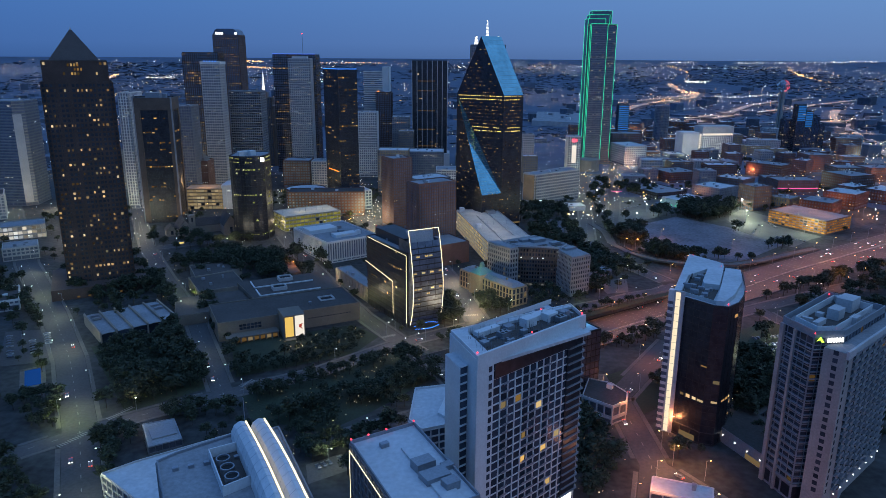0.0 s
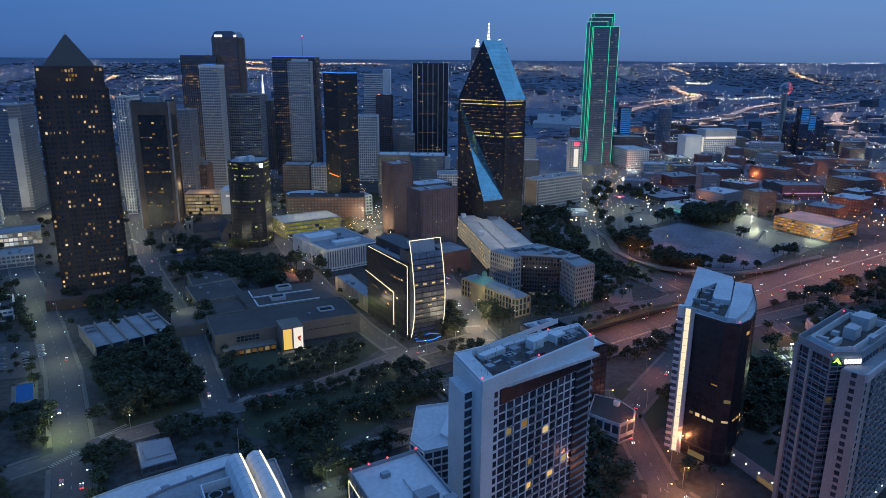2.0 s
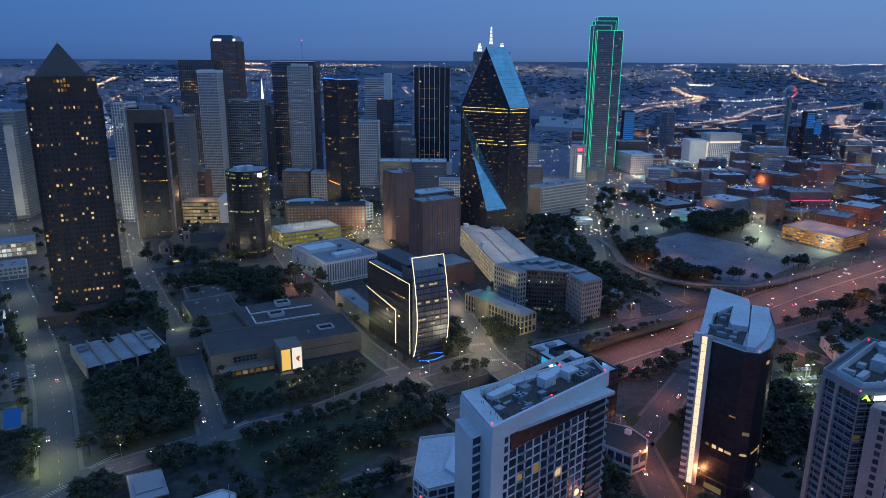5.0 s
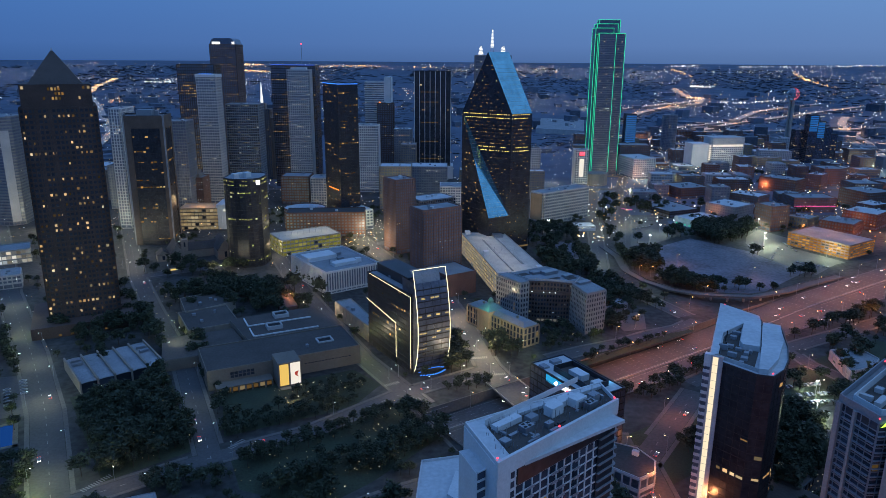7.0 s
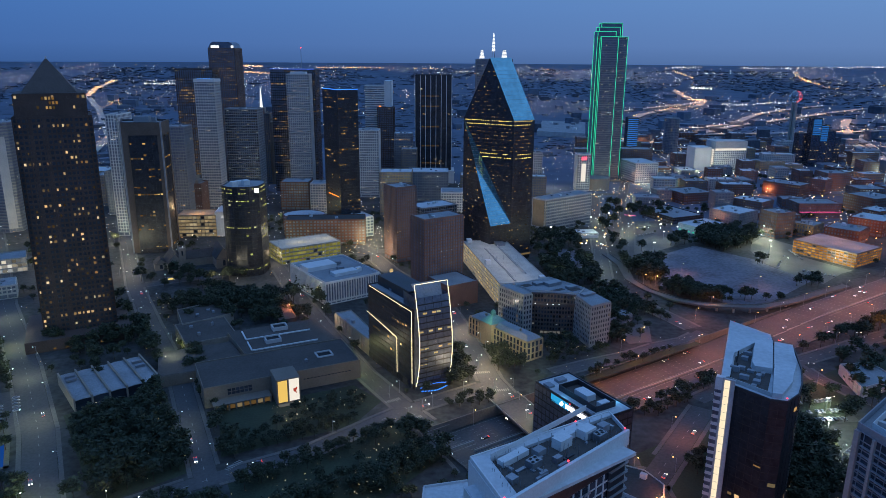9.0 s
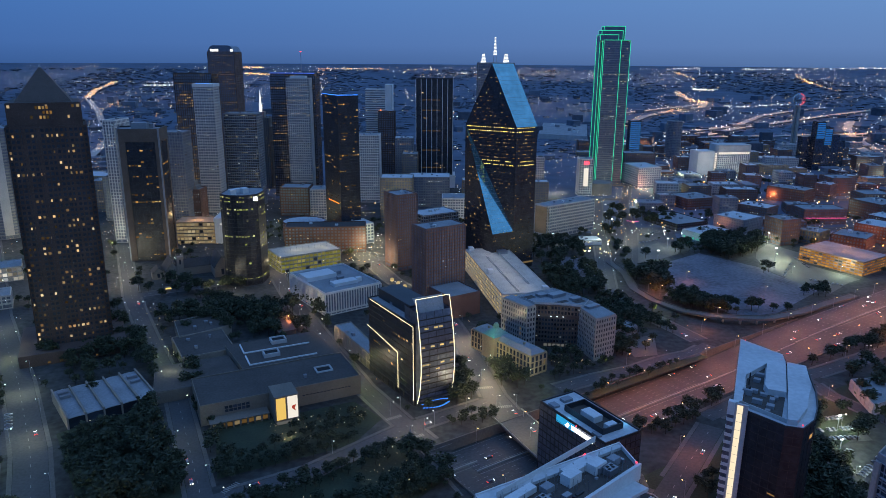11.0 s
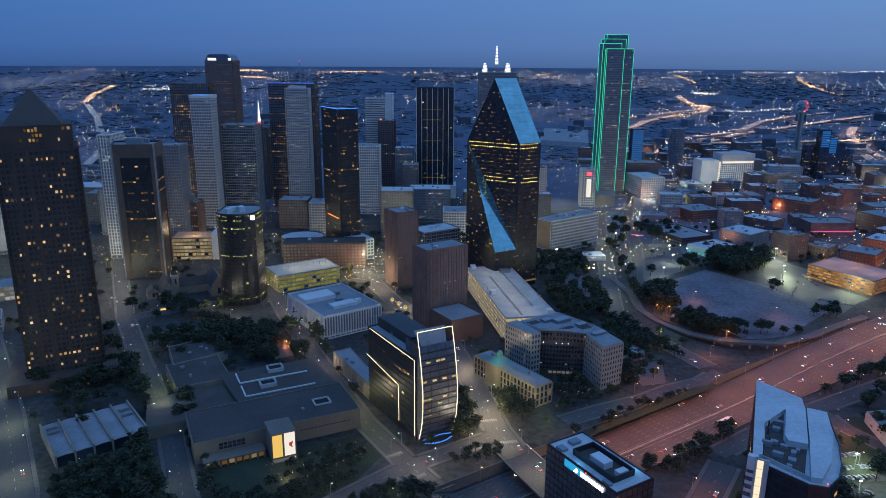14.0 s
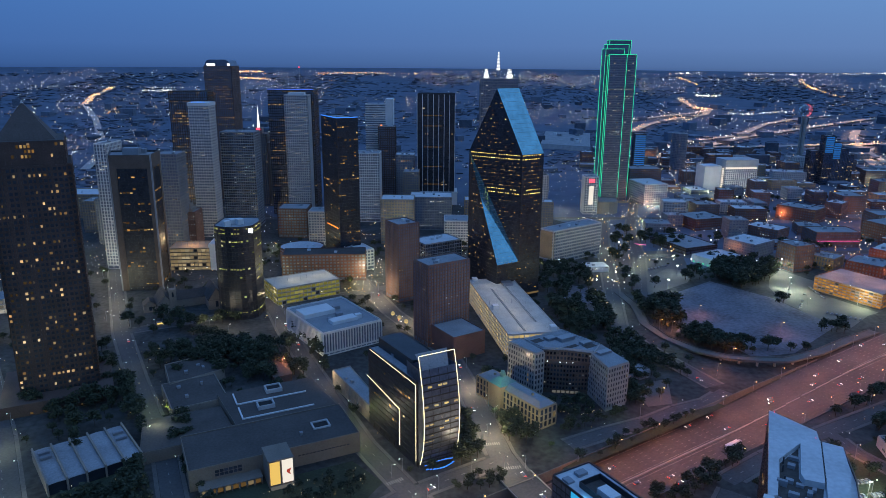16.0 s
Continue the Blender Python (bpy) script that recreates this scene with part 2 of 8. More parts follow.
# ---- shapes ----
class Shape:
    def __init__(self):
        self.v, self.f = [], []

    def add(self, verts, faces):
        n = len(self.v)
        self.v += [tuple(p) for p in verts]
        self.f += [tuple(i + n for i in f) for f in faces]
        return self

    def box(self, x0, y0, z0, x1, y1, z1):
        return self.prism([(x0, y0), (x1, y0), (x1, y1), (x0, y1)], z0, z1)

    def prism(self, poly, z0, z1, top=None):
        """An upright prism; top: the polygon at z1 where it differs."""
        n = len(poly)
        top = top or poly
        return self.add([(x, y, z0) for x, y in poly] + [(x, y, z1) for x, y in top],
                        [tuple(range(n))[::-1], tuple(range(n, 2 * n))] + [(i, (i + 1) % n, n + (i + 1) % n, n + i) for i in range(n)])

    def beam(self, p, d, nrm, s0, s1, z0, z1, o0, o1):
        """A box on a wall that starts at p and runs along d, with outward normal nrm."""
        q = [(p[0] + d[0] * s + nrm[0] * o, p[1] + d[1] * s + nrm[1] * o) for s, o in ((s0, o1), (s1, o1), (s1, o0), (s0, o0))]
        return self.prism(q, z0, z1)

    def tube(self, a, b, r, n=6):
        a, b = Vector(a), Vector(b)
        w = (b - a).normalized()
        s = w.orthogonal().normalized()
        t = w.cross(s)
        ring = [s * math.cos(6.2832 * i / n) * r + t * math.sin(6.2832 * i / n) * r for i in range(n)]
        return self.add([a + c for c in ring] + [b + c for c in ring],
                        [tuple(range(n))[::-1], tuple(range(n, 2 * n))] + [(i, (i + 1) % n, n + (i + 1) % n, n + i) for i in range(n)])

    def gem(self, x, y, z, r, h=None):
        h = h or r
        return self.add([(x - r, y, z), (x, y - r, z), (x + r, y, z), (x, y + r, z), (x, y, z + h), (x, y, z - h)],
                        [(0, 1, 4), (1, 2, 4), (2, 3, 4), (3, 0, 4), (1, 0, 5), (2, 1, 5), (3, 2, 5), (0, 3, 5)])

    def dome(self, x, y, z, r, h, n=14, rings=5):
        v, f = [], []
        for i in range(rings):
            a = i / rings * math.pi / 2
            v += [(x + r * math.cos(a) * math.cos(6.2832 * k / n), y + r * math.cos(a) * math.sin(6.2832 * k / n), z + h * math.sin(a)) for k in range(n)]
        v.append((x, y, z + h))
        for i in range(rings - 1):
            f += [(i * n + k, i * n + (k + 1) % n, i * n + n + (k + 1) % n, i * n + n + k) for k in range(n)]
        f += [((rings - 1) * n + k, (rings - 1) * n + (k + 1) % n, rings * n) for k in range(n)]
        f.append(tuple(range(n))[::-1])
        return self.add(v, f)


ORIGIN = {}


def thing(name, label, category, at=(0, 0, 0), group="", kind=""):
    ob = new(name)
    ob.empty_display_size = 1
    ob.location = at
    ORIGIN[ob.name] = Vector(at)
    return tagged(ob, label, category, group, kind)


def mesh_of(name, shape, material, off=(0, 0, 0)):
    me = bpy.data.meshes.new(name)
    me.from_pydata([(x - off[0], y - off[1], z - off[2]) for x, y, z in shape.v], [], shape.f)
    me.materials.append(material)
    return me


def part(name, shape, material, parent, label="", kind=""):
    """One mesh under a thing or under a part; its shape is given in the world."""
    o = ORIGIN[parent.name]
    ob = new(name, mesh_of(name, shape, material, o))
    ob.parent = parent
    ORIGIN[ob.name] = o
    return tagged(ob, label, kind=kind)


def setting(name, shape, material, label, category):
    return tagged(new(name, mesh_of(name, shape, material)), label, category, kind="structure")


def stuff(name, shape, material, label, category):
    return tagged(new(name, mesh_of(name, shape, material)), label, category, kind="stuff")


def nrect(x, y, w, d, turn):
    """A rectangle from its near corner: w to the right, d back to the left, turned by degrees."""
    c, s = math.cos(radians(turn)), math.sin(radians(turn))
    return [(x, y), (x + w * c, y + w * s), (x + w * c - d * s, y + w * s + d * c), (x - d * s, y + d * c)]


def crect(x, y, w, d, turn):
    c, s = math.cos(radians(turn)), math.sin(radians(turn))
    return nrect(x - w / 2 * c + d / 2 * s, y - w / 2 * s - d / 2 * c, w, d, turn)


def edges(poly):
    out = []
    for i, p in enumerate(poly):
        q = poly[(i + 1) % len(poly)]
        n = math.hypot(q[0] - p[0], q[1] - p[1])
        d = ((q[0] - p[0]) / n, (q[1] - p[1]) / n)
        out.append((p, d, (d[1], -d[0]), n))
    return out


def inset(poly, k):
    """The polygon with every side moved inwards by k."""
    out, e = [], edges(poly)
    for i, (p, d, n, _) in enumerate(e):
        q, c, m, _ = e[i - 1]
        a, b = (p[0] - n[0] * k, p[1] - n[1] * k), (q[0] - m[0] * k, q[1] - m[1] * k)
        det = c[0] * d[1] - c[1] * d[0]
        t = ((a[0] - b[0]) * d[1] - (a[1] - b[1]) * d[0]) / det if abs(det) > 1e-3 else 0
        out.append((b[0] + c[0] * t, b[1] + c[1] * t) if abs(det) > 1e-3 else a)
    return out


def unit_pane(material):
    """A shared 1 x 1 m window, thin, facing -y."""
    s = Shape().box(-0.5, -0.04, -0.5, 0.5, 0.04, 0.5)
    return mesh_of("window", s, material)


PANES = {}


def window(parent, p, d, nrm, s, z, w, h, material, out=0.05, name="window"):
    """A window as an object of its own on a wall."""
    if material.name not in PANES:
        PANES[material.name] = unit_pane(material)
    o = ORIGIN[parent.name]
    ob = new(name, PANES[material.name])
    ob.parent = parent
    ob.location = (p[0] + d[0] * s + nrm[0] * out - o[0], p[1] + d[1] * s + nrm[1] * out - o[1], z - o[2])
    ob.rotation_euler = (0, 0, math.atan2(d[1], d[0]))
    ob.scale = (w, 1, h)
    return ob


RUNS = [True]
FOOT = []


def storeys(root, poly, z0, z1, floor, bay, wall, rib, band, lit, litmat, ribout=0.45, bandout=0.3, rows=(), own=False, panes=None, skip=(), single=False):
    """Bands, ribs and windows on every side between z0 and z1."""
    bands, ribs, lights, dim = Shape(), Shape(), Shape(), Shape()
    single = single or own
    rings = {}
    nf = max(1, round((z1 - z0) / floor))
    fh = (z1 - z0) / nf
    seen = 0
    for ei, (p, d, nrm, n) in enumerate(edges(poly)):
        if ei in skip:
            continue
        nb = max(1, round(n / bay))
        bw = n / nb
        if band:
            for k in range(nf + 1):
                zb = z0 + k * fh
                ring = rings.setdefault(k, Shape()) if single else bands
                ring.beam(p, d, nrm, -bandout, n + bandout, max(z0, zb - band / 2), min(z1, zb + band / 2), -0.05, bandout)
        if rib:
            for k in range(nb + 1):
                r_ = Shape() if single else ribs
                r_.beam(p, d, nrm, max(-ribout, k * bw - rib / 2), min(n + ribout, k * bw + rib / 2), z0, z1, -0.05, ribout)
                if single:
                    part("wall_rib", r_, wall, root)
        gw, gh = bw - max(rib, 0.25), fh - max(band, 0.4)
        for k in range(nf):
            prob = lit * (1 if own else rng.choice([0.15, 0.4, 0.8, 1.2, 2.2]))
            run = False
            for lo, hi, pr in rows:
                if lo <= z0 + (k + 0.5) * fh <= hi:
                    prob = pr
            for j in range(nb):
                s, z = (j + 0.5) * bw, z0 + (k + 0.5) * fh
                run = rng.random() < (prob if own or not RUNS[0] else min(0.9, prob + 0.35) if run else prob * 0.75)
                if run:
                    ww = gw * rng.uniform(0.55, 1.0)
                    if own and seen < 460:
                        window(root, p, d, nrm, s, z, ww, gh * 0.92, litmat, name="lit_window")
                        seen += 1
                    else:
                        lights.beam(p, d, nrm, s - ww / 2, s + ww / 2, z + gh * (rng.uniform(-0.25, 0.05) if RUNS[0] else -0.42), z + gh * (rng.uniform(0.15, 0.4) if RUNS[0] else 0.42), 0, 0.07)
                elif panes:
                    if own and seen < 460:
                        window(root, p, d, nrm, s, z, gw, gh, panes)
                        seen += 1
                    else:
                        dim.beam(p, d, nrm, s - gw / 2, s + gw / 2, z - gh / 2, z + gh / 2, 0, 0.06)
    for ring in rings.values():
        part("floor_band", ring, wall, root)
    if bands.f:
        part("facade_grid", bands, wall, root, kind="stuff")
    if ribs.f:
        part("rib_grid", ribs, wall, root, kind="stuff")
    if lights.f:
        part("lit_pane_grid", lights, litmat, root, "lit windows", kind="stuff")
    if dim.f:
        part("pane_grid", dim, M["paneisl"], root, kind="stuff")


def roofing(root, poly, z, mat, parapet, wallmat, units, size=1.0):
    part("roof", Shape().prism(inset(poly, 0.25), z, z + 0.12), mat, root)
    ring = Shape()
    for p, d, nrm, n in edges(poly):
        ring.beam(p, d, nrm, 0, n, z - 0.3, z + parapet, -0.4, 0.05)
    part("parapet", ring, wallmat, root)
    cx, cy = sum(p[0] for p in poly) / len(poly), sum(p[1] for p in poly) / len(poly)
    p, d, nrm, n = edges(poly)[0]
    for _ in range(units):
        k = rng.random()
        q = rng.choice(poly)
        t = rng.uniform(0.1, 0.55)
        x, y = cx + (q[0] - cx) * t, cy + (q[1] - cy) * t
        a, b, h = rng.uniform(1.5, 4) * size, rng.uniform(1.5, 3) * size, rng.uniform(1.2, 2.8) * size
        u = Shape()
        u.beam((x, y), d, nrm, -a / 2, a / 2, z + 0.1, z + 0.1 + h, -b / 2, b / 2)
        u.beam((x, y), d, nrm, -a / 2 - 0.1, a / 2 + 0.1, z + 0.1 + h * 0.8, z + 0.1 + h * 0.9, -b / 2 - 0.1, b / 2 + 0.1)
        part("roof_unit", u, rng.choice([M["steel"], M["grey"], M["white"]]), root)


def building(name, label, poly, h, wall="concrete", glass="glass", floor=3.9, bay=4.0, rib=0.8, band=1.2, lit=0.05, litmat="warm",
             z0=0.0, foot=5.0, rows=(), parapet=1.0, roof="roofgrey", units=2, size=1.0, own=False, panes=None, category="building", group="", ribout=0.45, bandout=0.3, skip=(), single=False):
    cx, cy = sum(p[0] for p in poly) / len(poly), sum(p[1] for p in poly) / len(poly)
    root = thing(name, label, category, (cx, cy, z0), group)
    part("body", Shape().prism(poly, z0, h), M[glass], root)
    FOOT.append(inset(poly, -4))
    if foot:
        base = Shape()
        for p, d, nrm, n in edges(poly):
            base.beam(p, d, nrm, 0, n, z0, z0 + 0.9, 0, 0.35)
            base.beam(p, d, nrm, 0, n, z0 + foot - 0.9, z0 + foot, 0, 0.4)
            k = max(1, round(n / (bay * 2)))
            for i in range(k + 1):
                base.beam(p, d, nrm, i * n / k - 0.4 if i else 0, i * n / k + 0.4 if i < k else n, z0, z0 + foot, 0, 0.38)
        part("ground_floor", base, M[wall], root)
    storeys(root, poly, z0 + foot, h, floor, bay, M[wall], rib, band, lit, M[litmat], ribout, bandout, rows, own, M["pane"] if panes else None, skip, single)
    roofing(root, poly, h, M[roof], parapet, M[wall], units, size)
    return root


def lights(root, pts, r, mat, name="light_line", label=""):
    """One bent tube of light along the points."""
    s, pts, n, side = Shape(), [Vector(p) for p in pts], 6, None
    for i, p in enumerate(pts):
        w = (pts[min(i + 1, len(pts) - 1)] - pts[max(i - 1, 0)]).normalized()
        side = w.orthogonal().normalized() if side is None else (side - w * side.dot(w)).normalized()
        t = w.cross(side)
        s.v += [tuple(p + (side * math.cos(6.2832 * k / n) + t * math.sin(6.2832 * k / n)) * r) for k in range(n)]
        if i:
            s.f += [((i - 1) * n + k, (i - 1) * n + (k + 1) % n, i * n + (k + 1) % n, i * n + k) for k in range(n)]
    s.f += [tuple(range(n))[::-1], tuple(range(len(s.v) - n, len(s.v)))]
    return part(name, s, mat, root, label)


def lamp(name, x, y, z, power, color, radius=0.6, spot=0):
    d = bpy.data.lights.new(name, "SPOT" if spot else "POINT")
    d.energy, d.color, d.shadow_soft_size = power, color, radius
    if spot:
        d.spot_size, d.spot_blend = radians(spot), 0.5
    ob = new(name, d)
    ob.location = (x, y, z)
    return ob


# ---- ground: one sheet, with the sunken freeway cut into it ----
HX, HY, HA = 79.0, 458.0, radians(34)
HD, HN = (math.cos(HA), math.sin(HA)), (-math.sin(HA), math.cos(HA))


def hw(s, n, z=0.0):
    """A place by metres along and across the freeway."""
    return (HX + HD[0] * s + HN[0] * n, HY + HD[1] * s + HN[1] * n, z)


def smooth(a, b, t):
    t = min(1, max(0, (t - a) / (b - a)))
    return t * t * (3 - 2 * t)


def road_level(s):
    return -6.5 * (1 - smooth(120, 300, s)) if s > -100 else 0.0


def land(x, y):
    r = min(4550, math.hypot(x, y - 150))
    return 176 * max(0, (r - 1900) / 2650) ** 1.4


def lines(lo, hi, step, far):
    out = list(np.arange(lo, hi + 0.1, step))
    k, a, b = step, lo, hi
    while b < far:
        k = min(k * 1.35, 350)
        a, b = a - k, b + k
        out = [a] + out + [b]
    return out


g = Shape()
S_LINES = sorted(lines(-100, 400, 20, 5600) + [-100.02])
N_LINES = sorted(lines(-220, 220, 20, 5600) + [-26.02, -26, 27, 27.02])
for s in S_LINES:
    for n in N_LINES:
        x, y, _ = hw(s, n)
        far_out = math.hypot(x, y - 150) / 4550
        if far_out > 1:
            x, y = x / far_out, 150 + (y - 150) / far_out
        g.v.append((x, y, road_level(s) if -26.01 < n < 27.01 and s > -100.01 else land(x, y)))
W = len(N_LINES)
for i in range(len(S_LINES) - 1):
    for j in range(W - 1):
        q = [i * W + j, (i + 1) * W + j, (i + 1) * W + j + 1, i * W + j + 1]
        if min(math.hypot(g.v[k][0], g.v[k][1] - 150) for k in q) < 4545:
            g.f.append(tuple(q))
sheet = setting("ground", g, M["land"], "dark city ground reaching out to the horizon, haze-blue far off", "ground")
# outer faces take the land colour that has haze mixed in
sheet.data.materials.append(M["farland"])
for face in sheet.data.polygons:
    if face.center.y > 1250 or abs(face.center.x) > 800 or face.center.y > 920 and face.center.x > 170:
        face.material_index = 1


def ribbon(pts, width, z=0.06, thick=0.0, zs=None, side=0.0):
    """A strip along a line of points; side shifts it to the left."""
    s = Shape()
    left, right = [], []
    for i, p in enumerate(pts):
        a, b = pts[max(0, i - 1)], pts[min(len(pts) - 1, i + 1)]
        n = math.hypot(b[0] - a[0], b[1] - a[1])
        nx, ny = -(b[1] - a[1]) / n, (b[0] - a[0]) / n
        h = zs[i] if zs else z
        left.append((p[0] + nx * (width / 2 + side), p[1] + ny * (width / 2 + side), h))
        right.append((p[0] - nx * (width / 2 - side), p[1] - ny * (width / 2 - side), h))
    for i in range(len(pts) - 1):
        q = [right[i], right[i + 1], left[i + 1], left[i]]
        if thick:
            s.add(q + [(x, y, h - thick) for x, y, h in q], [(0, 1, 2, 3), (7, 6, 5, 4), (0, 4, 5, 1), (1, 5, 6, 2), (2, 6, 7, 3), (3, 7, 4, 0)])
        else:
            s.add(q, [(0, 1, 2, 3)])
    return s


def dashes(pts, side, z, zs=None, on=3.0, off=9.0, w=0.35):
    s = Shape()
    for i in range(len(pts) - 1):
        a, b = pts[i], pts[i + 1]
        n = math.hypot(b[0] - a[0], b[1] - a[1])
        d = ((b[0] - a[0]) / n, (b[1] - a[1]) / n)
        k = 0.0
        while k + on < n:
            h = (zs[i] + (zs[i + 1] - zs[i]) * k / n if zs else 0) + z
            p = [(a[0] + d[0] * t - d[1] * o, a[1] + d[1] * t + d[0] * o, h) for t, o in ((k, side - w / 2), (k + on, side - w / 2), (k + on, side + w / 2), (k, side + w / 2))]
            s.add(p, [(0, 1, 2, 3)])
            k += on + off
    return s


# freeway
fs = list(range(-100, 1160, 20))
fpts, fz = [hw(s, 0)[:2] for s in fs], [road_level(s) + 0.06 for s in fs]
setting("road", ribbon(fpts, 50, zs=fz), M["asphalt"], "wide asphalt freeway under orange lamps", "road")
marks = Shape()
for lane in (-20.5, -17, -13.5, -10, -6.5, 6.5, 10, 13.5, 17, 20.5):
    d = dashes(fpts, lane, 0.03, fz, w=0.22)
    marks.add(d.v, d.f)
for lane in (-24, -2.5, 2.5, 24):
    d = dashes(fpts, lane, 0.03, fz, 19.5, 0.2, 0.25)
    marks.add(d.v, d.f)
setting("lane_markings", marks, M["mark"], "worn white lane lines on the freeway", "road marking")
barrier = Shape()
for i in range(len(fpts) - 1):
    a, b = fpts[i], fpts[i + 1]
    barrier.beam(a, HD, (HD[1], -HD[0]), 0, 20, fz[i], fz[i] + 1.0, -0.3, 0.3)
setting("median_barrier", barrier, M["concrete"], "low concrete barrier along the freeway's middle", "barrier")
walls = Shape()
for n, o in ((-26, 1), (27, -1)):
    for s in range(-100, 290, 10):
        p = hw(s, n)
        walls.beam(p[:2], HD, HN, 0, 10, road_level(s + 5) - 0.3, 0.7, -0.35, 0.35)
p = hw(-100, -26)
walls.beam(p[:2], HN, (-HD[0], -HD[1]), 0, 53, -1.6, 1.0, -0.4, 0.4)
setting("retaining_wall", walls, M["paving"], "worn concrete retaining walls of the sunken freeway", "wall")
# no hollow behind: a flat black sheet plays the shade inside the tunnel
portal = Shape()
portal.beam(hw(-99.6, -26)[:2], HN, (HD[0], HD[1]), 0, 53, -6.4, -1.6, -0.2, 0.05)
setting("tunnel_mouth", portal, M["rubber"], "black sheet standing for the shade in the freeway tunnel's mouth", "tunnel")

STREETS = {
    "street_west": ([(-120, 195), (-150, 250), (-195, 337), (-243, 420), (-300, 505), (-393, 632), (-493, 785), (-640, 1010)], 17),
    "street_park": ([(-330, 235), (-212, 309), (-183, 335), (-137, 368), (-80, 402), (-32, 448), (27, 487)], 11),
    "street_museum": ([(-128, 372), (-186, 492), (-245, 590), (-303, 691), (-432, 955), (-520, 1150)], 12),
    "street_garden": ([(10, 385), (-12, 428), (-32, 457), (-61, 503), (-93, 568), (-154, 695), (-194, 790), (-270, 960)], 12),
    "street_court": ([(72, 395), (52, 430), (38, 462), (27, 493), (18, 541), (4, 605), (-8, 655), (-60, 745), (-110, 860)], 15),
    "street_hotel": ([(60, 160), (80, 225), (104, 300), (103, 372), (128, 408), (160, 455)], 14),
    "street_tower": ([(104, 300), (116, 280), (150, 225), (190, 170)], 14),
    "street_south": ([(-54, 325), (-25, 343), (20, 368), (72, 395), (103, 395)], 10),
    "street_field": ([(240, 1180), (203, 1004), (173, 823), (155, 715), (164, 672), (183, 629), (200, 592)], 14),
    "street_frontage": ([(72, 505), (101, 521), (135, 537), (159, 553), (185, 565), (205, 583)], 11),
    "street_service": ([(470, 646), (400, 607), (320, 563), (267, 534), (240, 519), (196, 492), (160, 466)], 11),
    "street_exit": ([(252, 524), (256, 498), (268, 474), (292, 438), (330, 400)], 9),
    "street_cross": ([(-300, 691), (-230, 730), (-160, 775), (-60, 830), (10, 860)], 11),
    "street_lamar": ([(330, 1330), (262, 1100), (240, 960), (200, 800)], 12),
    "street_elm": ([(-500, 1150), (0, 1170), (420, 1180), (800, 1190)], 12),
    "street_market": ([(440, 1300), (470, 1000), (470, 880)], 11),
    "street_ross": ([(240, 960), (330, 960), (470, 975), (620, 1000)], 11),
}


def off_line(x, y, pts):
    best = 1e9
    for a, b in zip(pts, pts[1:]):
        ux, uy = b[0] - a[0], b[1] - a[1]
        t = min(1, max(0, ((x - a[0]) * ux + (y - a[1]) * uy) / (ux * ux + uy * uy)))
        best = min(best, math.hypot(x - a[0] - ux * t, y - a[1] - uy * t))
    return best


def over_cut(x, y, more=0.0):
    s, n = (x - HX) * HD[0] + (y - HY) * HD[1], (x - HX) * HN[0] + (y - HY) * HN[1]
    return s > -100 and -27 - more < n < 28 + more


for i, (name, (pts, w)) in enumerate(STREETS.items()):
    h = 0.10 + i * 0.012
    fine = []
    for a, b in zip(pts, pts[1:]):
        k = max(1, int(math.hypot(b[0] - a[0], b[1] - a[1]) / 7))
        fine += [(a[0] + (b[0] - a[0]) * t / k, a[1] + (b[1] - a[1]) * t / k) for t in range(k)]
    fine.append(pts[-1])
    runs, run = [], []
    for q in fine:
        if over_cut(*q):
            if len(run) > 1:
                runs.append(run)
            run = []
        else:
            run.append(q)
    if len(run) > 1:
        runs.append(run)
    strip = Shape()
    for run in runs:
        r = ribbon(run, w, h)
        strip.add(r.v, r.f)
    setting(name, strip, M["asphalt"], "dark asphalt city street", "street")
    for side in (-1, 1):
        walk_ = Shape()
        for a, b in zip(fine, fine[1:]):
            n = math.hypot(b[0] - a[0], b[1] - a[1])
            o = side * (w / 2 + 1.5)
            x, y = (a[0] + b[0]) / 2 - (b[1] - a[1]) / n * o, (a[1] + b[1]) / 2 + (b[0] - a[0]) / n * o
            if over_cut(x, y, 3) or any(off_line(x, y, p2) < w2 / 2 + 3.5 for k2, (p2, w2) in STREETS.items() if k2 != name):
                continue
            r = ribbon([a, b], 2.4, 0.2 + i * 0.004, 0.2, side=o)
            walk_.add(r.v, r.f)
        setting("pavement", walk_, M["paving"], "pale pavement with a kerb beside the street", "pavement")
    d = Shape()
    for run in runs:
        r = dashes([run[0], *run[3:-3:3], run[-1]], 0, h + 0.02)
        d.add(r.v, r.f)
    setting("centre_line", d, M["mark"], "broken white centre line of the street", "road marking")
# the bridge of the court street over the freeway, and the park's deck edge
for name, a, b, w in (("bridge", (66, 404), (34, 470), 22),):
    r = Shape()
    rb = ribbon([a, b], w, 0.24, 1.3)
    r.add(rb.v, rb.f)
    setting(name, r, M["asphalt"], "flat street bridge over the sunken freeway", "bridge")
    rails = Shape()
    n = math.hypot(b[0] - a[0], b[1] - a[1])
    d = ((b[0] - a[0]) / n, (b[1] - a[1]) / n)
    for o in (-w / 2, w / 2):
        rails.beam(a, d, (-d[1], d[0]), 0, n, 0.1, 1.1, o - 0.15, o + 0.15)
    setting("bridge_parapet", rails, M["concrete"], "low concrete parapets of the street bridge", "parapet")
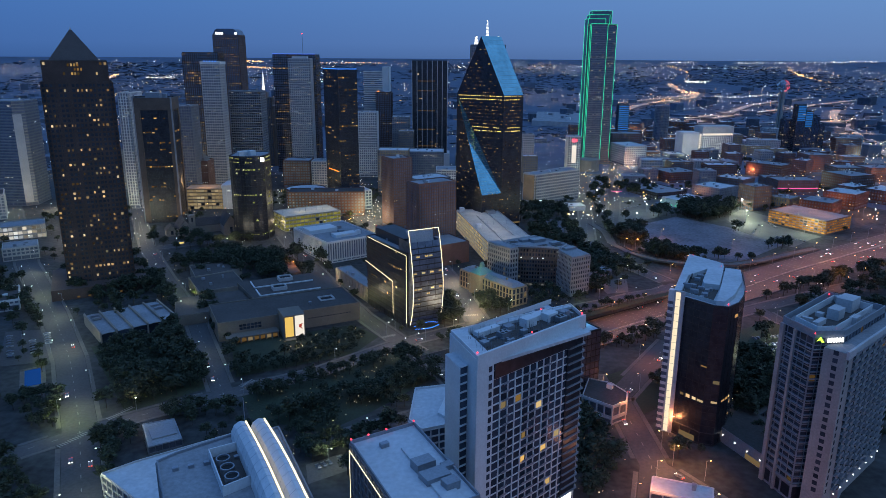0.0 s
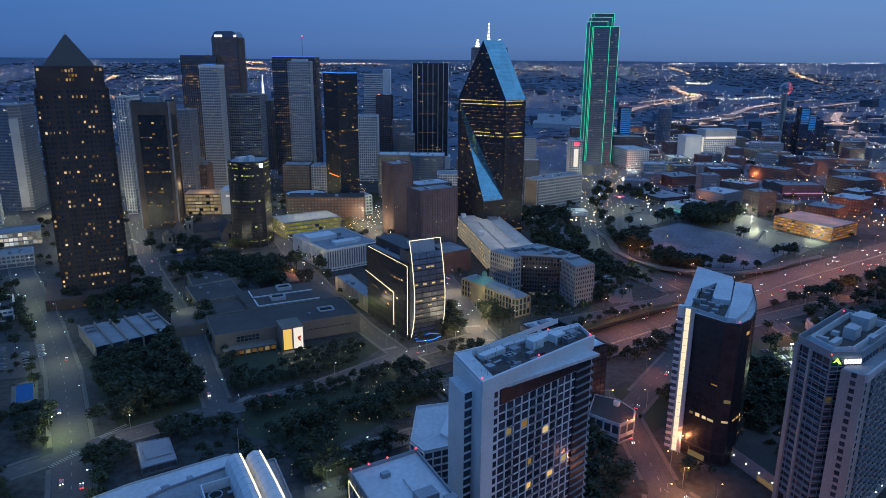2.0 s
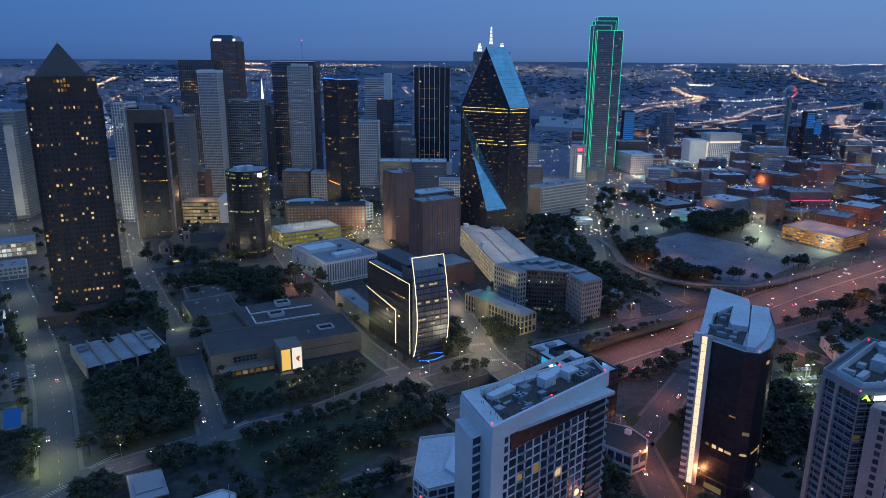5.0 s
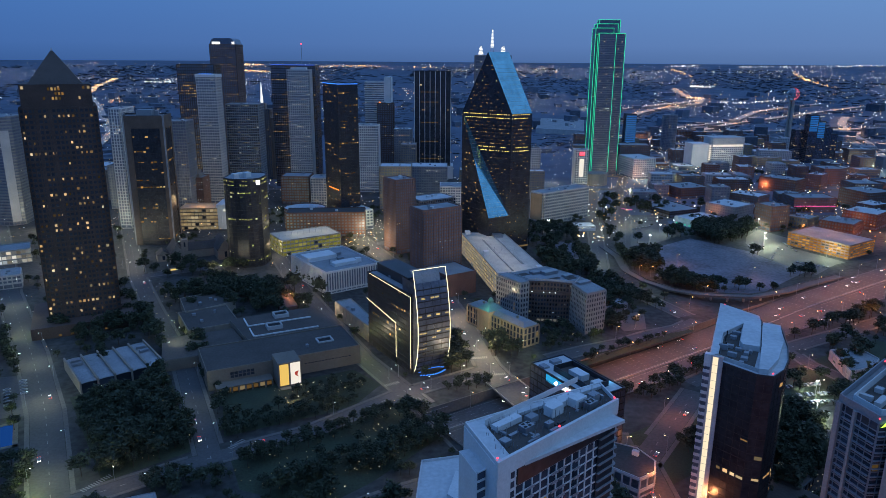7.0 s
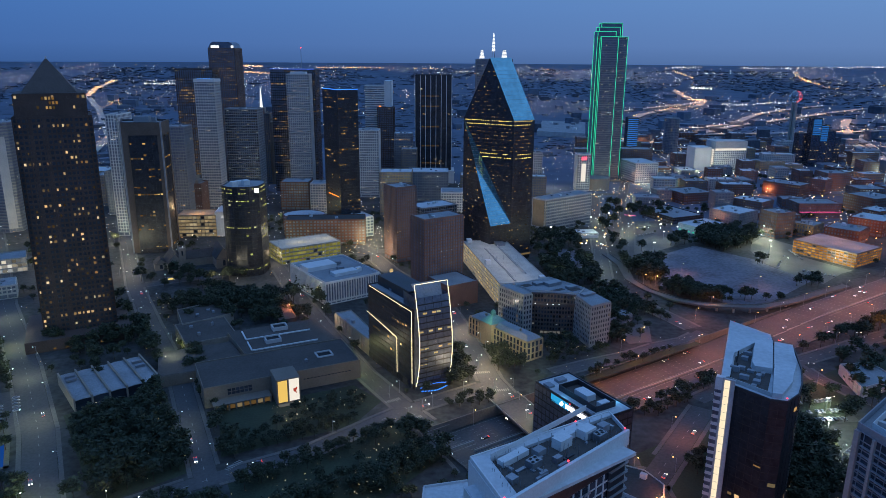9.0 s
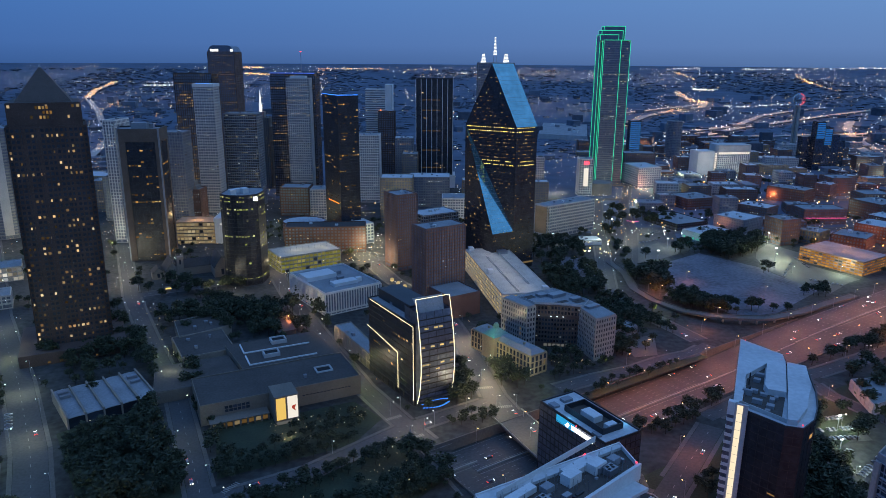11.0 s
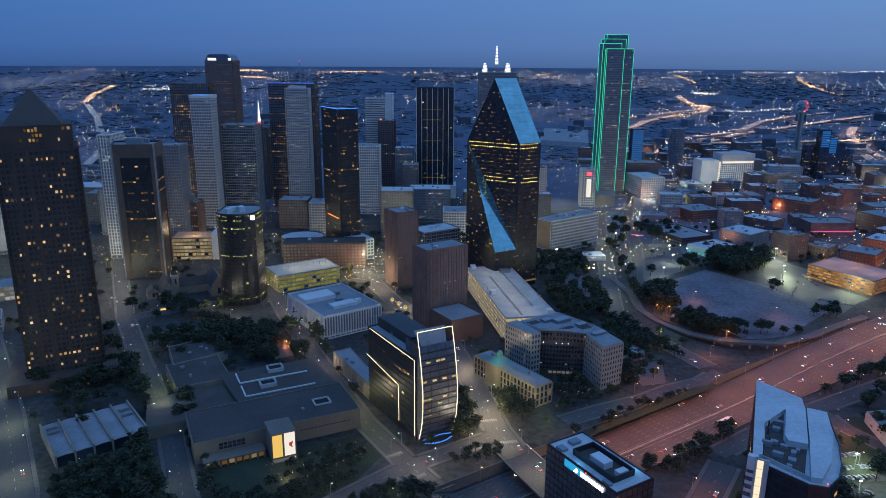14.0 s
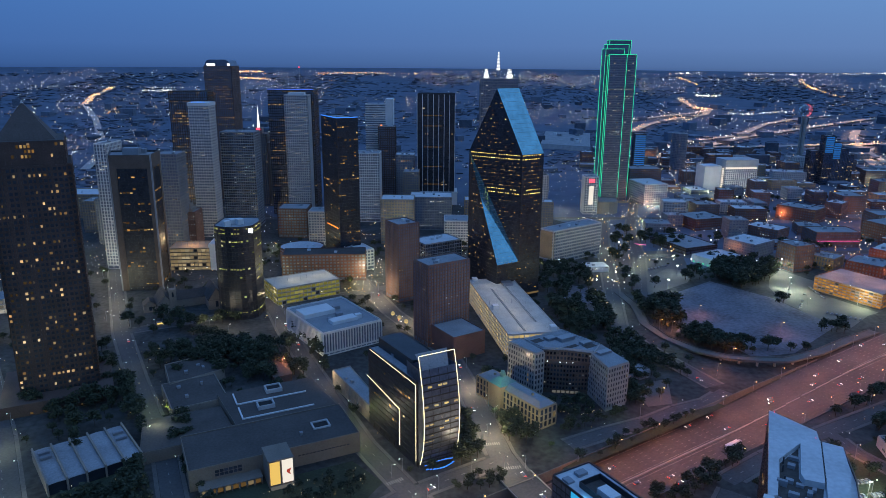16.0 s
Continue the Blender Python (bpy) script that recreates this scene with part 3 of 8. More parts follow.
# crossings
for cx, cy, turn, w in ((-37, 463, 33, 12), (-22, 440, 33, 12), (33, 478, 10, 15), (22, 505, 10, 15), (-190, 322, 60, 17), (-178, 350, 60, 17), (-118, 388, 60, 12)):
    c = Shape()
    for k in range(int(w / 1.4)):
        q = crect(cx + math.cos(radians(turn)) * (k * 1.4 - w / 2), cy + math.sin(radians(turn)) * (k * 1.4 - w / 2), 0.7, 3.2, turn)
        c.prism(q, 0.25, 0.27)
    setting("crosswalk", c, M["mark"], "white striped pedestrian crossing", "road marking")


PLOTS = []


def plot(name, poly, mat, label, cat):
    PLOTS.append(name)
    z = 0.01 + 0.004 * len(PLOTS)
    setting(name, Shape().add([(x, y, z) for x, y in poly], [tuple(range(len(poly)))]), M[mat], label, cat)


plot("parking_lot", [(213, 793), (292, 856), (338, 800), (346, 770), (360, 735), (366, 724), (292, 656), (253, 647), (230, 695), (205, 703), (220, 727), (216, 770)], "gravel", "large empty parking lot of worn asphalt", "parking lot")
plot("bright_lot", [(364, 867), (394, 903), (413, 859), (392, 822), (425, 758), (408, 748), (370, 712), (357, 737), (343, 785), (350, 835)], "paving", "brightly lit parking lot with parked cars", "parking lot")
plot("corner_lot", [(185, 980), (300, 985), (280, 880), (215, 870)], "asphalt", "lit parking lot with scattered cars", "parking lot")
plot("hotel_car_lot", [(216, 436), (251, 440), (252, 472), (222, 466), (205, 405), (212, 386), (226, 400)], "asphalt", "lit parking lot full of cars", "parking lot")
plot("block_car_park", [(-66, 300), (-50, 310), (-44, 296), (-62, 284)], "paving", "small lit car park between the blocks", "parking lot")
plot("fenced_yard", [(134, 591), (167, 604), (158, 563), (139, 558)], "paving", "pale fenced yard beside the freeway", "yard")
plot("far_bank", [(64, 478), (100, 508), (147, 541), (190, 566), (196, 560), (150, 529), (90, 489), (66, 472)], "grass", "dark planted strip beside the freeway", "lawn")
plot("tower_lawn", [(95, 800), (150, 830), (140, 740), (110, 690)], "grass", "dark lawn between the streets", "lawn")
plot("park_lawn", [(-119, 375), (-84, 394), (-36, 437), (-4, 398), (-40, 352), (-63, 330), (-105, 345)], "grass", "dark park lawn laid over the freeway", "lawn")
plot("garden", [(-239, 440), (-204, 476), (-136, 384), (-176, 350)], "grass", "dark walled sculpture garden full of trees", "garden")
plot("museum_lawn", [(-128, 395), (-60, 430), (-45, 462), (-66, 484), (-145, 446)], "grass", "planted strip before the museum", "lawn")
plot("side_lot", [(-313, 466), (-283, 408), (-251, 418), (-281, 472)], "asphalt", "small parking lot beside the street", "parking lot")
plot("freeway_bank", [(60, 372), (190, 460), (260, 505), (330, 545), (350, 520), (210, 420), (110, 350)], "grass", "dark grass bank beside the freeway", "lawn")

plot("field_lot", [(113, 781), (147, 748), (168, 818), (127, 840)], "gravel", "pale worn parking field beside the street", "parking lot")
plot("ramp_lot", [(211, 806), (266, 852), (284, 892), (258, 905), (207, 846)], "paving", "pale lit parking lot behind the ramp", "parking lot")

# the curving ramp, carried on piers where it meets the freeway
RAMP = [(178, 815), (185, 770), (181, 722), (190, 688), (207, 655), (226, 636), (248, 629), (272, 629), (309, 650), (354, 684), (400, 713)]
RAMP_Z = [0.15, 0.16, 0.18, 0.4, 2.2, 4.6, 6.0, 5.6, 3.4, 1.2, 0.25]
fine, zz = [], []
for (a, b), (z0, z1) in zip(zip(RAMP, RAMP[1:]), zip(RAMP_Z, RAMP_Z[1:])):
    for k in range(5):
        fine.append((a[0] + (b[0] - a[0]) * k / 5, a[1] + (b[1] - a[1]) * k / 5))
        zz.append(z0 + (z1 - z0) * k / 5)
setting("ramp_road", ribbon(fine, 9, zs=zz, thick=0.9), M["paving"], "curved concrete ramp down to the freeway", "road")
for o in (-4.5, 4.5):
    setting("ramp_parapet", ribbon(fine, 0.4, zs=[z + 0.9 for z in zz], thick=0.9, side=o), M["paving"], "low concrete ramp parapet", "parapet")
piers = Shape()
for k in range(24, 42, 3):
    piers.prism(crect(*fine[k], 1.4, 1.4, 20), -0.2, zz[k] - 0.85)
setting("ramp_piers", piers, M["concrete"], "square concrete piers under the ramp", "pier")


# ---- near buildings ----
def beacon(root, x, y, z):
    part("beacon", Shape().gem(x, y, z, 0.45), M["red"], root, "red beacon")


def hotel():
    poly = [(12.5, 230), (58.6, 271.5), (55.5, 285.2), (3.4, 254)]

    def on_roof(u, v):
        """A place by metres along the front and depth in twentieths of the tapering roof."""
        f, b = Vector(poly[0]).lerp(Vector(poly[1]), u / 62), Vector(poly[3]).lerp(Vector(poly[2]), u / 62)
        return tuple(f.lerp(b, v / 20))

    root = building("hotel_tower", "pale concrete hotel tower with a gridded window front", poly, 88, "white", "blackglass", 3.45, 4.1, 0.5, 0.5, 0.045, "hotelit",
                    foot=7, parapet=1.6, roof="roofdark", units=0, own=True, panes=True, category="hotel", skip=(3,))
    e = edges(poly)
    part("blank_wall", Shape().beam(e[3][0], e[3][1], e[3][2], 0, e[3][3], 0, 88, 0, 0.3), M["white"], root, "blank pale end wall")
    p, d, n, ln = e[0]
    top = Shape().beam(p, d, n, 9, ln - 1, 77.5, 84, 0.2, 0.55)
    part("glazed_top_storey", top, M["blackglass"], root, "dark glazed band under the roof")
    part("corner_wall", Shape().beam(p, d, n, -0.3, 8, 0, 88, 0.0, 0.62), M["white"], root, "blank pale corner wall")
    for k in range(22):
        window(root, p, d, n, 6.6, 10 + k * 3.45, 1.7, 2.2, M["pane"], 0.66)
    fascia = Shape()
    fascia.beam(p, d, n, -0.4, ln + 0.4, 84, 89.8, 0, 0.9)
    part("roof_fascia", fascia, M["white"], root, "deep pale roof fascia")
    canopy = Shape()
    wedge = [(p[0] + d[0] * a + n[0] * b, p[1] + d[1] * a + n[1] * b) for a, b in ((12, 0.9), (ln - 3, 0.9), (ln - 3, 6.2))]
    canopy.prism(wedge[::-1], 83.6, 84.8)
    part("roof_canopy", canopy, M["roofwhite"], root, "pale wedge-shaped roof canopy")
    for k in range(21):
        z = 8 + k * 3.45
        bal = Shape()
        bal.beam(p, d, n, ln - 10, ln + 0.5, z, z + 0.22, 0, 1.5)
        bal.beam(e[1][0], e[1][1], e[1][2], -0.5, 13, z, z + 0.22, 0, 1.5)
        bal.beam(p, d, n, ln - 10, ln + 0.5, z + 1.0, z + 1.08, 1.4, 1.48)
        part("balcony_slab", bal, M["grey"], root)
        if k < 20:
            for s0 in (2, 5, 6, 8):
                rail = Shape().beam(p, d, n, 9 + s0 * 4.1 - 3.6, 9 + s0 * 4.1 - 0.3, z + 0.35, z + 0.45, 0.3, 1.1)
                rail.beam(p, d, n, 9 + s0 * 4.1 - 3.6, 9 + s0 * 4.1 - 0.3, z + 0.45, z + 1.3, 1.02, 1.08)
                part("balcony_rail", rail, M["grey"], root)
    part("balcony_recess", Shape().beam(p, d, n, ln - 10, ln - 0.2, 7, 83, 0.3, 0.6), M["blackglass"], root)
    wing = [(6.6, 234.9), (12.2, 239.4), (7.5, 251), (1.3, 248.3)]
    part("side_wing", Shape().prism(wing, 0, 82), M["white"], root, "lower pale side wing")
    part("wing_roof", Shape().prism(inset(wing, 0.3), 82, 82.2), M["roofwhite"], root)
    we = edges(wing)
    for k in range(22):
        window(root, we[0][0], we[0][1], we[0][2], 3.0, 8.5 + k * 3.45, 5.4, 2.7, M["pane"])
        part("wing_slab", Shape().beam(we[0][0], we[0][1], we[0][2], 0.1, 6.6, 10.0 + k * 3.45, 10.35 + k * 3.45, 0, 0.5), M["white"], root)
    # roof plant
    for u, v, a, b, h, m in ((8, 6, 3, 3, 2.0, "steel"), (24, 12, 4, 3, 2.0, "grey"), (34, 11, 6, 4, 3.6, "white"), (46, 11, 6, 4, 3.2, "white"), (28, 5, 3, 2, 2, "steel"), (54, 10, 4, 3, 2.5, "grey"), (40, 15, 14, 4, 2.2, "white"), (14, 14, 12, 3, 2.0, "white")):
        c, s = math.cos(radians(42)), math.sin(radians(42))
        x, y = on_roof(u, v)
        part("roof_unit", Shape().prism(crect(x, y, a, b, 42), 88.1, 88.1 + h), M[m], root)
    c, s = math.cos(radians(42)), math.sin(radians(42))
    at = on_roof
    for pts in ([(0, 16.5), (62, 16.5), (62, 20), (0, 20)], [(0, 0), (6, 0), (6, 16.5), (0, 16.5)]):
        part("roof_deck", Shape().prism([at(*q) for q in pts], 88.1, 89.2), M["roofwhite"], root, "pale raised roof deck")
    for k in range(9):
        part("screen_post", Shape().beam(at(8 + k * 6, 16.2), (c, s), (s, -c), 0, 0.3, 88.1, 91, 0, 0.3), M["white"], root)
    part("plant_screen", Shape().beam(at(6, 16.4), (c, s), (s, -c), 0, 50, 89, 91.2, 0, 0.2), M["white"], root, "white screen wall of the roof plant")
    for u, v in ((19, 8), (47, 10), (50, 6)):
        f = part("fan_unit", Shape().prism(crect(*at(u, v), 4.6, 3.4, 42), 88.1, 90.4), M["steel"], root)
        for a in (-1, 1):
            for b in (-0.8, 0.8):
                part("fan", Shape().prism(crect(*at(u + a, v + b), 1.2, 1.0, 42), 90.4, 90.46), M["rubber"], f)
    for _ in range(16):
        u, v = rng.uniform(8, 58), rng.uniform(2, 15)
        part("duct", Shape().prism(crect(*at(u, v), rng.uniform(1, 5), rng.uniform(0.5, 1.2), 42 + rng.choice([0, 90])), 88.1, 88.1 + rng.uniform(0.5, 1.4)), M[rng.choice(["steel", "grey", "dark"])], root)
    bits = Shape()
    for _ in range(110):
        u, v = rng.uniform(3, 58), rng.uniform(2, 17)
        c, s = math.cos(radians(42)), math.sin(radians(42))
        x, y = on_roof(u, v)
        bits.tube((x, y, 88.1), (x, y, 88.1 + rng.uniform(0.8, 3.4)), 0.09, 5)
    part("roof_pipes", bits, M["steel"], root, kind="stuff")
    for u, v in ((0.5, 0.5), (61, 0.5), (30, 0.5), (45, 19), (20, 19)):
        c, s = math.cos(radians(42)), math.sin(radians(42))
        beacon(root, *on_roof(u, v), 90.3)
    part("lobby_sign", Shape().beam(p, d, n, 44, 60, 4, 6.6, 0.5, 0.8), M["signwhite"], root, "lit white entrance band")


hotel()


def residence():
    poly = [(152, 292), (157, 274), (170, 275), (206, 306), (190, 326)]
    root = building("apartment_tower", "concrete apartment tower with balconies and lit sign", poly, 79, "grey", "blackglass", 3.4, 3.6, 0.14, 0.35, 0.03, "dimamber", foot=8, parapet=3.0,
                    roof="roofgrey", units=0, own=True, panes=True, category="apartment tower")
    low = nrect(165.6, 264, 66, 9, 41)
    e = edges(low)
    part("balcony_wing", Shape().prism(low, 0, 76), M["concrete"], root)
    part("wing_roof", Shape().prism(inset(low, 0.2), 76, 76.15), M["roofgrey"], root)
    p, d, n, ln = e[0]
    for k in range(20):
        z = 9 + k * 3.4
        for j in range(8):
            s = 8 + j * 7.2
            b_ = Shape().beam(p, d, n, s, s + 4.4, z, z + 0.25, 0, 1.7)
            for j2 in range(5):
                b_.beam(p, d, n, s + j2 * 1.05, s + j2 * 1.05 + 0.12, z + 0.25, z + 1.2, 1.58, 1.7)
            b_.beam(p, d, n, s, s + 4.4, z + 0.35, z + 1.05, 1.6, 1.64).beam(p, d, n, s, s + 4.4, z + 1.15, z + 1.25, 1.56, 1.72)
            part("balcony", b_, M["grey"], root)
            window(root, p, d, n, s + 2.2, z + 1.5, 3.2, 2.4, M["amber"] if rng.random() < 0.025 else M["pane"])
        for s in (2.6,):
            window(root, p, d, n, s, z + 1.5, 1.4, 2.0, M["pane"])
        window(root, e[3][0], e[3][1], e[3][2], 5, z + 1.5, 2.0, 2.0, M["pane"])
    part("roof_fascia", Shape().beam(p, d, n, 0, ln, 73.5, 77, 0, 1.0), M["pale"], root)
    for k in range(8):
        s = 6 + k * 7.6
        part("base_light", Shape().gem(p[0] + d[0] * s + n[0] * 2.2, p[1] + d[1] * s + n[1] * 2.2, 8.8, 0.45), M["signwhite"], root, "white base light")
    e5 = edges(poly)
    for k in range(20):
        part("balcony_slab", Shape().beam(e5[0][0], e5[0][1], e5[0][2], 3, e5[0][3] - 0.3, 9 + k * 3.4, 9.3 + k * 3.4, 0, 1.2).beam(e5[1][0], e5[1][1], e5[1][2], 0, e5[1][3] - 1, 9 + k * 3.4, 9.3 + k * 3.4, 0, 1.0), M["grey"], root)
    for q, (s0, s1) in ((0, (0, 2.2)), (0, (8, 9.2))):
        part("wall_pier", Shape().beam(e5[q][0], e5[q][1], e5[q][2], s0, s1, 0, 79, 0, 1.25), M["concrete"], root, "pale concrete pier")
    # lit sign: a leaf shape and bars
    c0, dd, nn = (157, 274), (0.995, 0.09), (0.09, -0.995)
    sg = Shape()
    x, y = c0
    sg.add([(x + 0.4, y - 0.8, 77.6), (x + 2.2, y - 0.7, 79.8), (x + 4.2, y - 0.6, 77.0), (x + 3.0, y - 0.6, 77.0), (x + 2.2, y - 0.7, 78.2)], [(0, 4, 1), (4, 3, 2, 1)])
    part("sign_shape", sg, M["signgreen"], root, "lit yellow-green sign shape")
    bars = Shape()
    for k in range(6):
        bars.beam(c0, dd, nn, 5.4 + k * 1.25, 6.3 + k * 1.25, 77.0, 79.0, 0.75, 0.95)
    part("sign_bars", bars, M["signwhite"], root, "lit white sign bars")
    for x, y, a, b, h in ((178, 297, 7, 5, 5), (190, 309, 10, 7, 6), (166, 288, 9, 2.4, 2.6), (184, 292, 6, 3, 3), (172, 299, 3, 3, 2), (192, 318, 5, 3, 3), (182, 304, 4, 3, 3.4), (168, 281, 5, 2, 1.8), (163, 293, 2, 5, 2)):
        part("roof_unit", Shape().prism(crect(x, y, a, b, 41), 79.1, 79.1 + h), M["pale"], root)
    scr = inset(poly, 4.2)
    for p_, d_, n_, l_ in edges(scr):
        part("plant_screen", Shape().beam(p_, d_, n_, 0, l_, 79.1, 82.4, -0.15, 0.15), M["white"], root, "pale louvred plant screen")
    part("screen_floor", Shape().prism(inset(scr, 0.4), 79.13, 79.2), M["roofdark"], root)
    for x, y in ((157, 274), (169, 275.5), (190, 325)):
        beacon(root, x, y, 81)
    # podium with wall lights
    pod = thing("podium_building", "long dark podium with a row of wall lights", "building", (160, 315, 0))
    q = [(135, 351), (163, 277), (176, 270), (200, 300), (165, 345), (150, 372)]
    part("podium_body", Shape().prism(q, 0, 8), M["grey"], pod)
    part("podium_roof", Shape().prism(inset(q, 0.4), 8, 8.2), M["roofdark"], pod)
    pe = edges(q)[0]
    for k in range(9):
        s = 5 + k * 8.4
        gx, gy = pe[0][0] + pe[1][0] * s + pe[2][0] * 0.3, pe[0][1] + pe[1][1] * s + pe[2][1] * 0.3
        part("wall_light", Shape().gem(gx, gy, 4.6, 0.55), M["signwhite"], pod)
    for s, w in ((9, 7), (28, 0.9), (62, 6), (70, 5)):
        part("sign_bar", Shape().beam(pe[0], pe[1], pe[2], s, s + w, 6.2 if w > 1 else 3.0, 6.9, 0.1, 0.3), M["cool"], pod)
    part("lit_shopfront", Shape().beam(pe[0], pe[1], pe[2], 46, 58, 0.4, 3.2, 0.05, 0.2), M["warm"], pod)


residence()


def strip_tower():
    poly = [(121.5, 334.5), (132.5, 321), (139, 319), (147, 326), (154, 337), (161, 352), (169, 376), (161, 381), (164, 390), (151, 411)]
    root = building("glass_office_tower", "dark glass office tower with a lit corner strip", poly, 75, "dark", "blackglass", 3.7, 3.2, 0.16, 0.3, 0.03, "warm", foot=7, parapet=1.2,
                    roof="roofwhite", units=0, rows=((24, 27.5, 0.35),), category="office tower", ribout=0.12, bandout=0.12)
    # fin with the lit strip
    p, d = (121.4, 341.6), (-0.53, 0.85)
    n = (-0.85, -0.53)
    part("corner_fin", Shape().beam((117.6, 335.2), (0.85, -0.53), (-0.53, -0.85), 0, 5.2, 0, 79, -0.6, 0.4), M["pale"], root)
    for k in range(20):
        part("light_panel", Shape().beam((118.4, 334.7), (0.85, -0.53), (-0.53, -0.85), 0, 2.3, 0.6 + k * 3.9, 4.3 + k * 3.9, 0.42, 0.56), M["strip"], root)
        part("side_slab", Shape().beam((118.4, 334.7), (0.85, -0.53), (-0.53, -0.85), -3.8, 0, 1.5 + k * 3.6, 3.0 + k * 3.6, -2.5, 0.25), M["white"], root)
    part("side_bay", Shape().beam((118.4, 334.7), (0.85, -0.53), (-0.53, -0.85), -3.6, 0, 0, 74, -2.6, 0.05), M["glass"], root)
    part("side_crown", Shape().beam((118.4, 334.7), (0.85, -0.53), (-0.53, -0.85), -3.8, 0, 73, 79, -2.5, 0.25), M["white"], root)
    part("roof_slab", Shape().prism([(118.6, 339.6), (123, 340.6), (135.1, 366.3), (150.3, 379.1), (160.3, 381), (163.4, 390), (150.4, 410)], 75.1, 77.2), M["roofwhite"], root, "pale raised roof slab")
    part("middle_slab", Shape().prism([(138.8, 354.7), (138.3, 350.3), (145.2, 347.6), (160.3, 380.6), (150.5, 378.9)], 75.1, 77.9), M["roofwhite"], root, "pale raised middle slab")
    part("curved_slab", Shape().prism([(134.6, 324), (138.4, 323), (148, 334.5), (154, 345), (160, 355), (168, 376), (160.9, 380.2), (145.6, 347)], 75.1, 77.5), M["roofwhite"], root, "pale curved roof slab")
    well = [(123.6, 340), (133.8, 327), (144.8, 347.3), (138, 350), (138.4, 354.8), (149.4, 378), (135.6, 366)]
    part("roof_well", Shape().prism(well, 75.1, 75.3), M["roofdark"], root, "dark sunken plant well")
    part("well_rail", Shape().beam((122.6, 340.2), (0.62, -0.785), (-0.785, -0.62), 0, 20, 75.1, 77.0, -0.3, 0.0), M["pale"], root)
    for x, y, a, b, h in ((130, 342, 2, 4, 2.0), (134, 338, 3, 3, 1.4), (137, 343, 3, 2, 1.8), (136, 349, 2, 3, 1.2), (133, 352, 2, 3, 1.6), (140, 345.5, 2.4, 1.6, 1.5), (139, 363, 2.5, 3, 1.6), (143, 369, 2, 4, 1.4), (131, 334, 2, 2, 1.2), (129, 350, 1.5, 4, 2.6)):
        part("roof_unit", Shape().prism(crect(x, y, a, b, 58), 75.3, 75.3 + h), M["grey"], root)
    for x, y in ((137, 366), (134, 360), (131, 352)):
        part("roof_vent", Shape().tube((x, y, 75.2), (x, y, 78.4), 0.35, 8), M["dark"], root)
    for k in range(16):
        q = Vector((160.4, 381)).lerp(Vector((146, 348)), k / 15)
        part("rail_post", Shape().tube((q.x, q.y, 77.6), (q.x, q.y, 78.7), 0.08, 4), M["dark"], root)
    for x, y in ((152, 408), (160, 384), (147, 345), (139, 320)):
        beacon(root, x, y, 77)
    part("lobby_glow", Shape().beam((121.5, 334.5), (0.63, -0.776), (-0.776, -0.63), 6, 15, 1.0, 4.0, 0.4, 0.5), M["warm"], root)


strip_tower()

# white-roofed block and the vaulted block in front of the hotel
wp = [(-32.2, 219.7), (-9.8, 175), (12.2, 188.7), (-10.2, 233.3)]
wb = building("white_roofed_block", "mid-rise block with a bright white flat roof", wp, 60, "grey", "glass", 3.6, 3.6, 0.5, 0.5, 0.03, "warm", roof="roofwhite", units=0, parapet=1.4)
lights(wb, [(-32.6, 219.5, 57.5), (-10.2, 174.6, 57.5)], 0.14, M["line"], "light_line", "white light line under the roof edge")
lights(wb, [(-32.6, 219.5, 57.5), (-32.6, 219.5, 8)], 0.14, M["line"])
for x, y, a, b, h in ((-6, 205, 7, 5, 3.2), (-2, 199, 9, 6, 2.2), (3, 194, 5, 4, 3), (-20, 218, 3, 2, 1.6), (2, 205, 4, 3, 1.8)):
    part("roof_unit", Shape().prism(crect(x, y, a, b, 31.7), 60.1, 60.1 + h), M["steel"], wb)
part("roof_step", Shape().prism([(-14, 216), (4, 180), (9, 184), (-8, 219)], 60.1, 60.9), M["roofwhite"], wb)
for x, y in ((-31.8, 219.4), (-26, 222.6), (-20, 226.6), (-10.3, 232.6)):
    beacon(wb, x, y, 62)

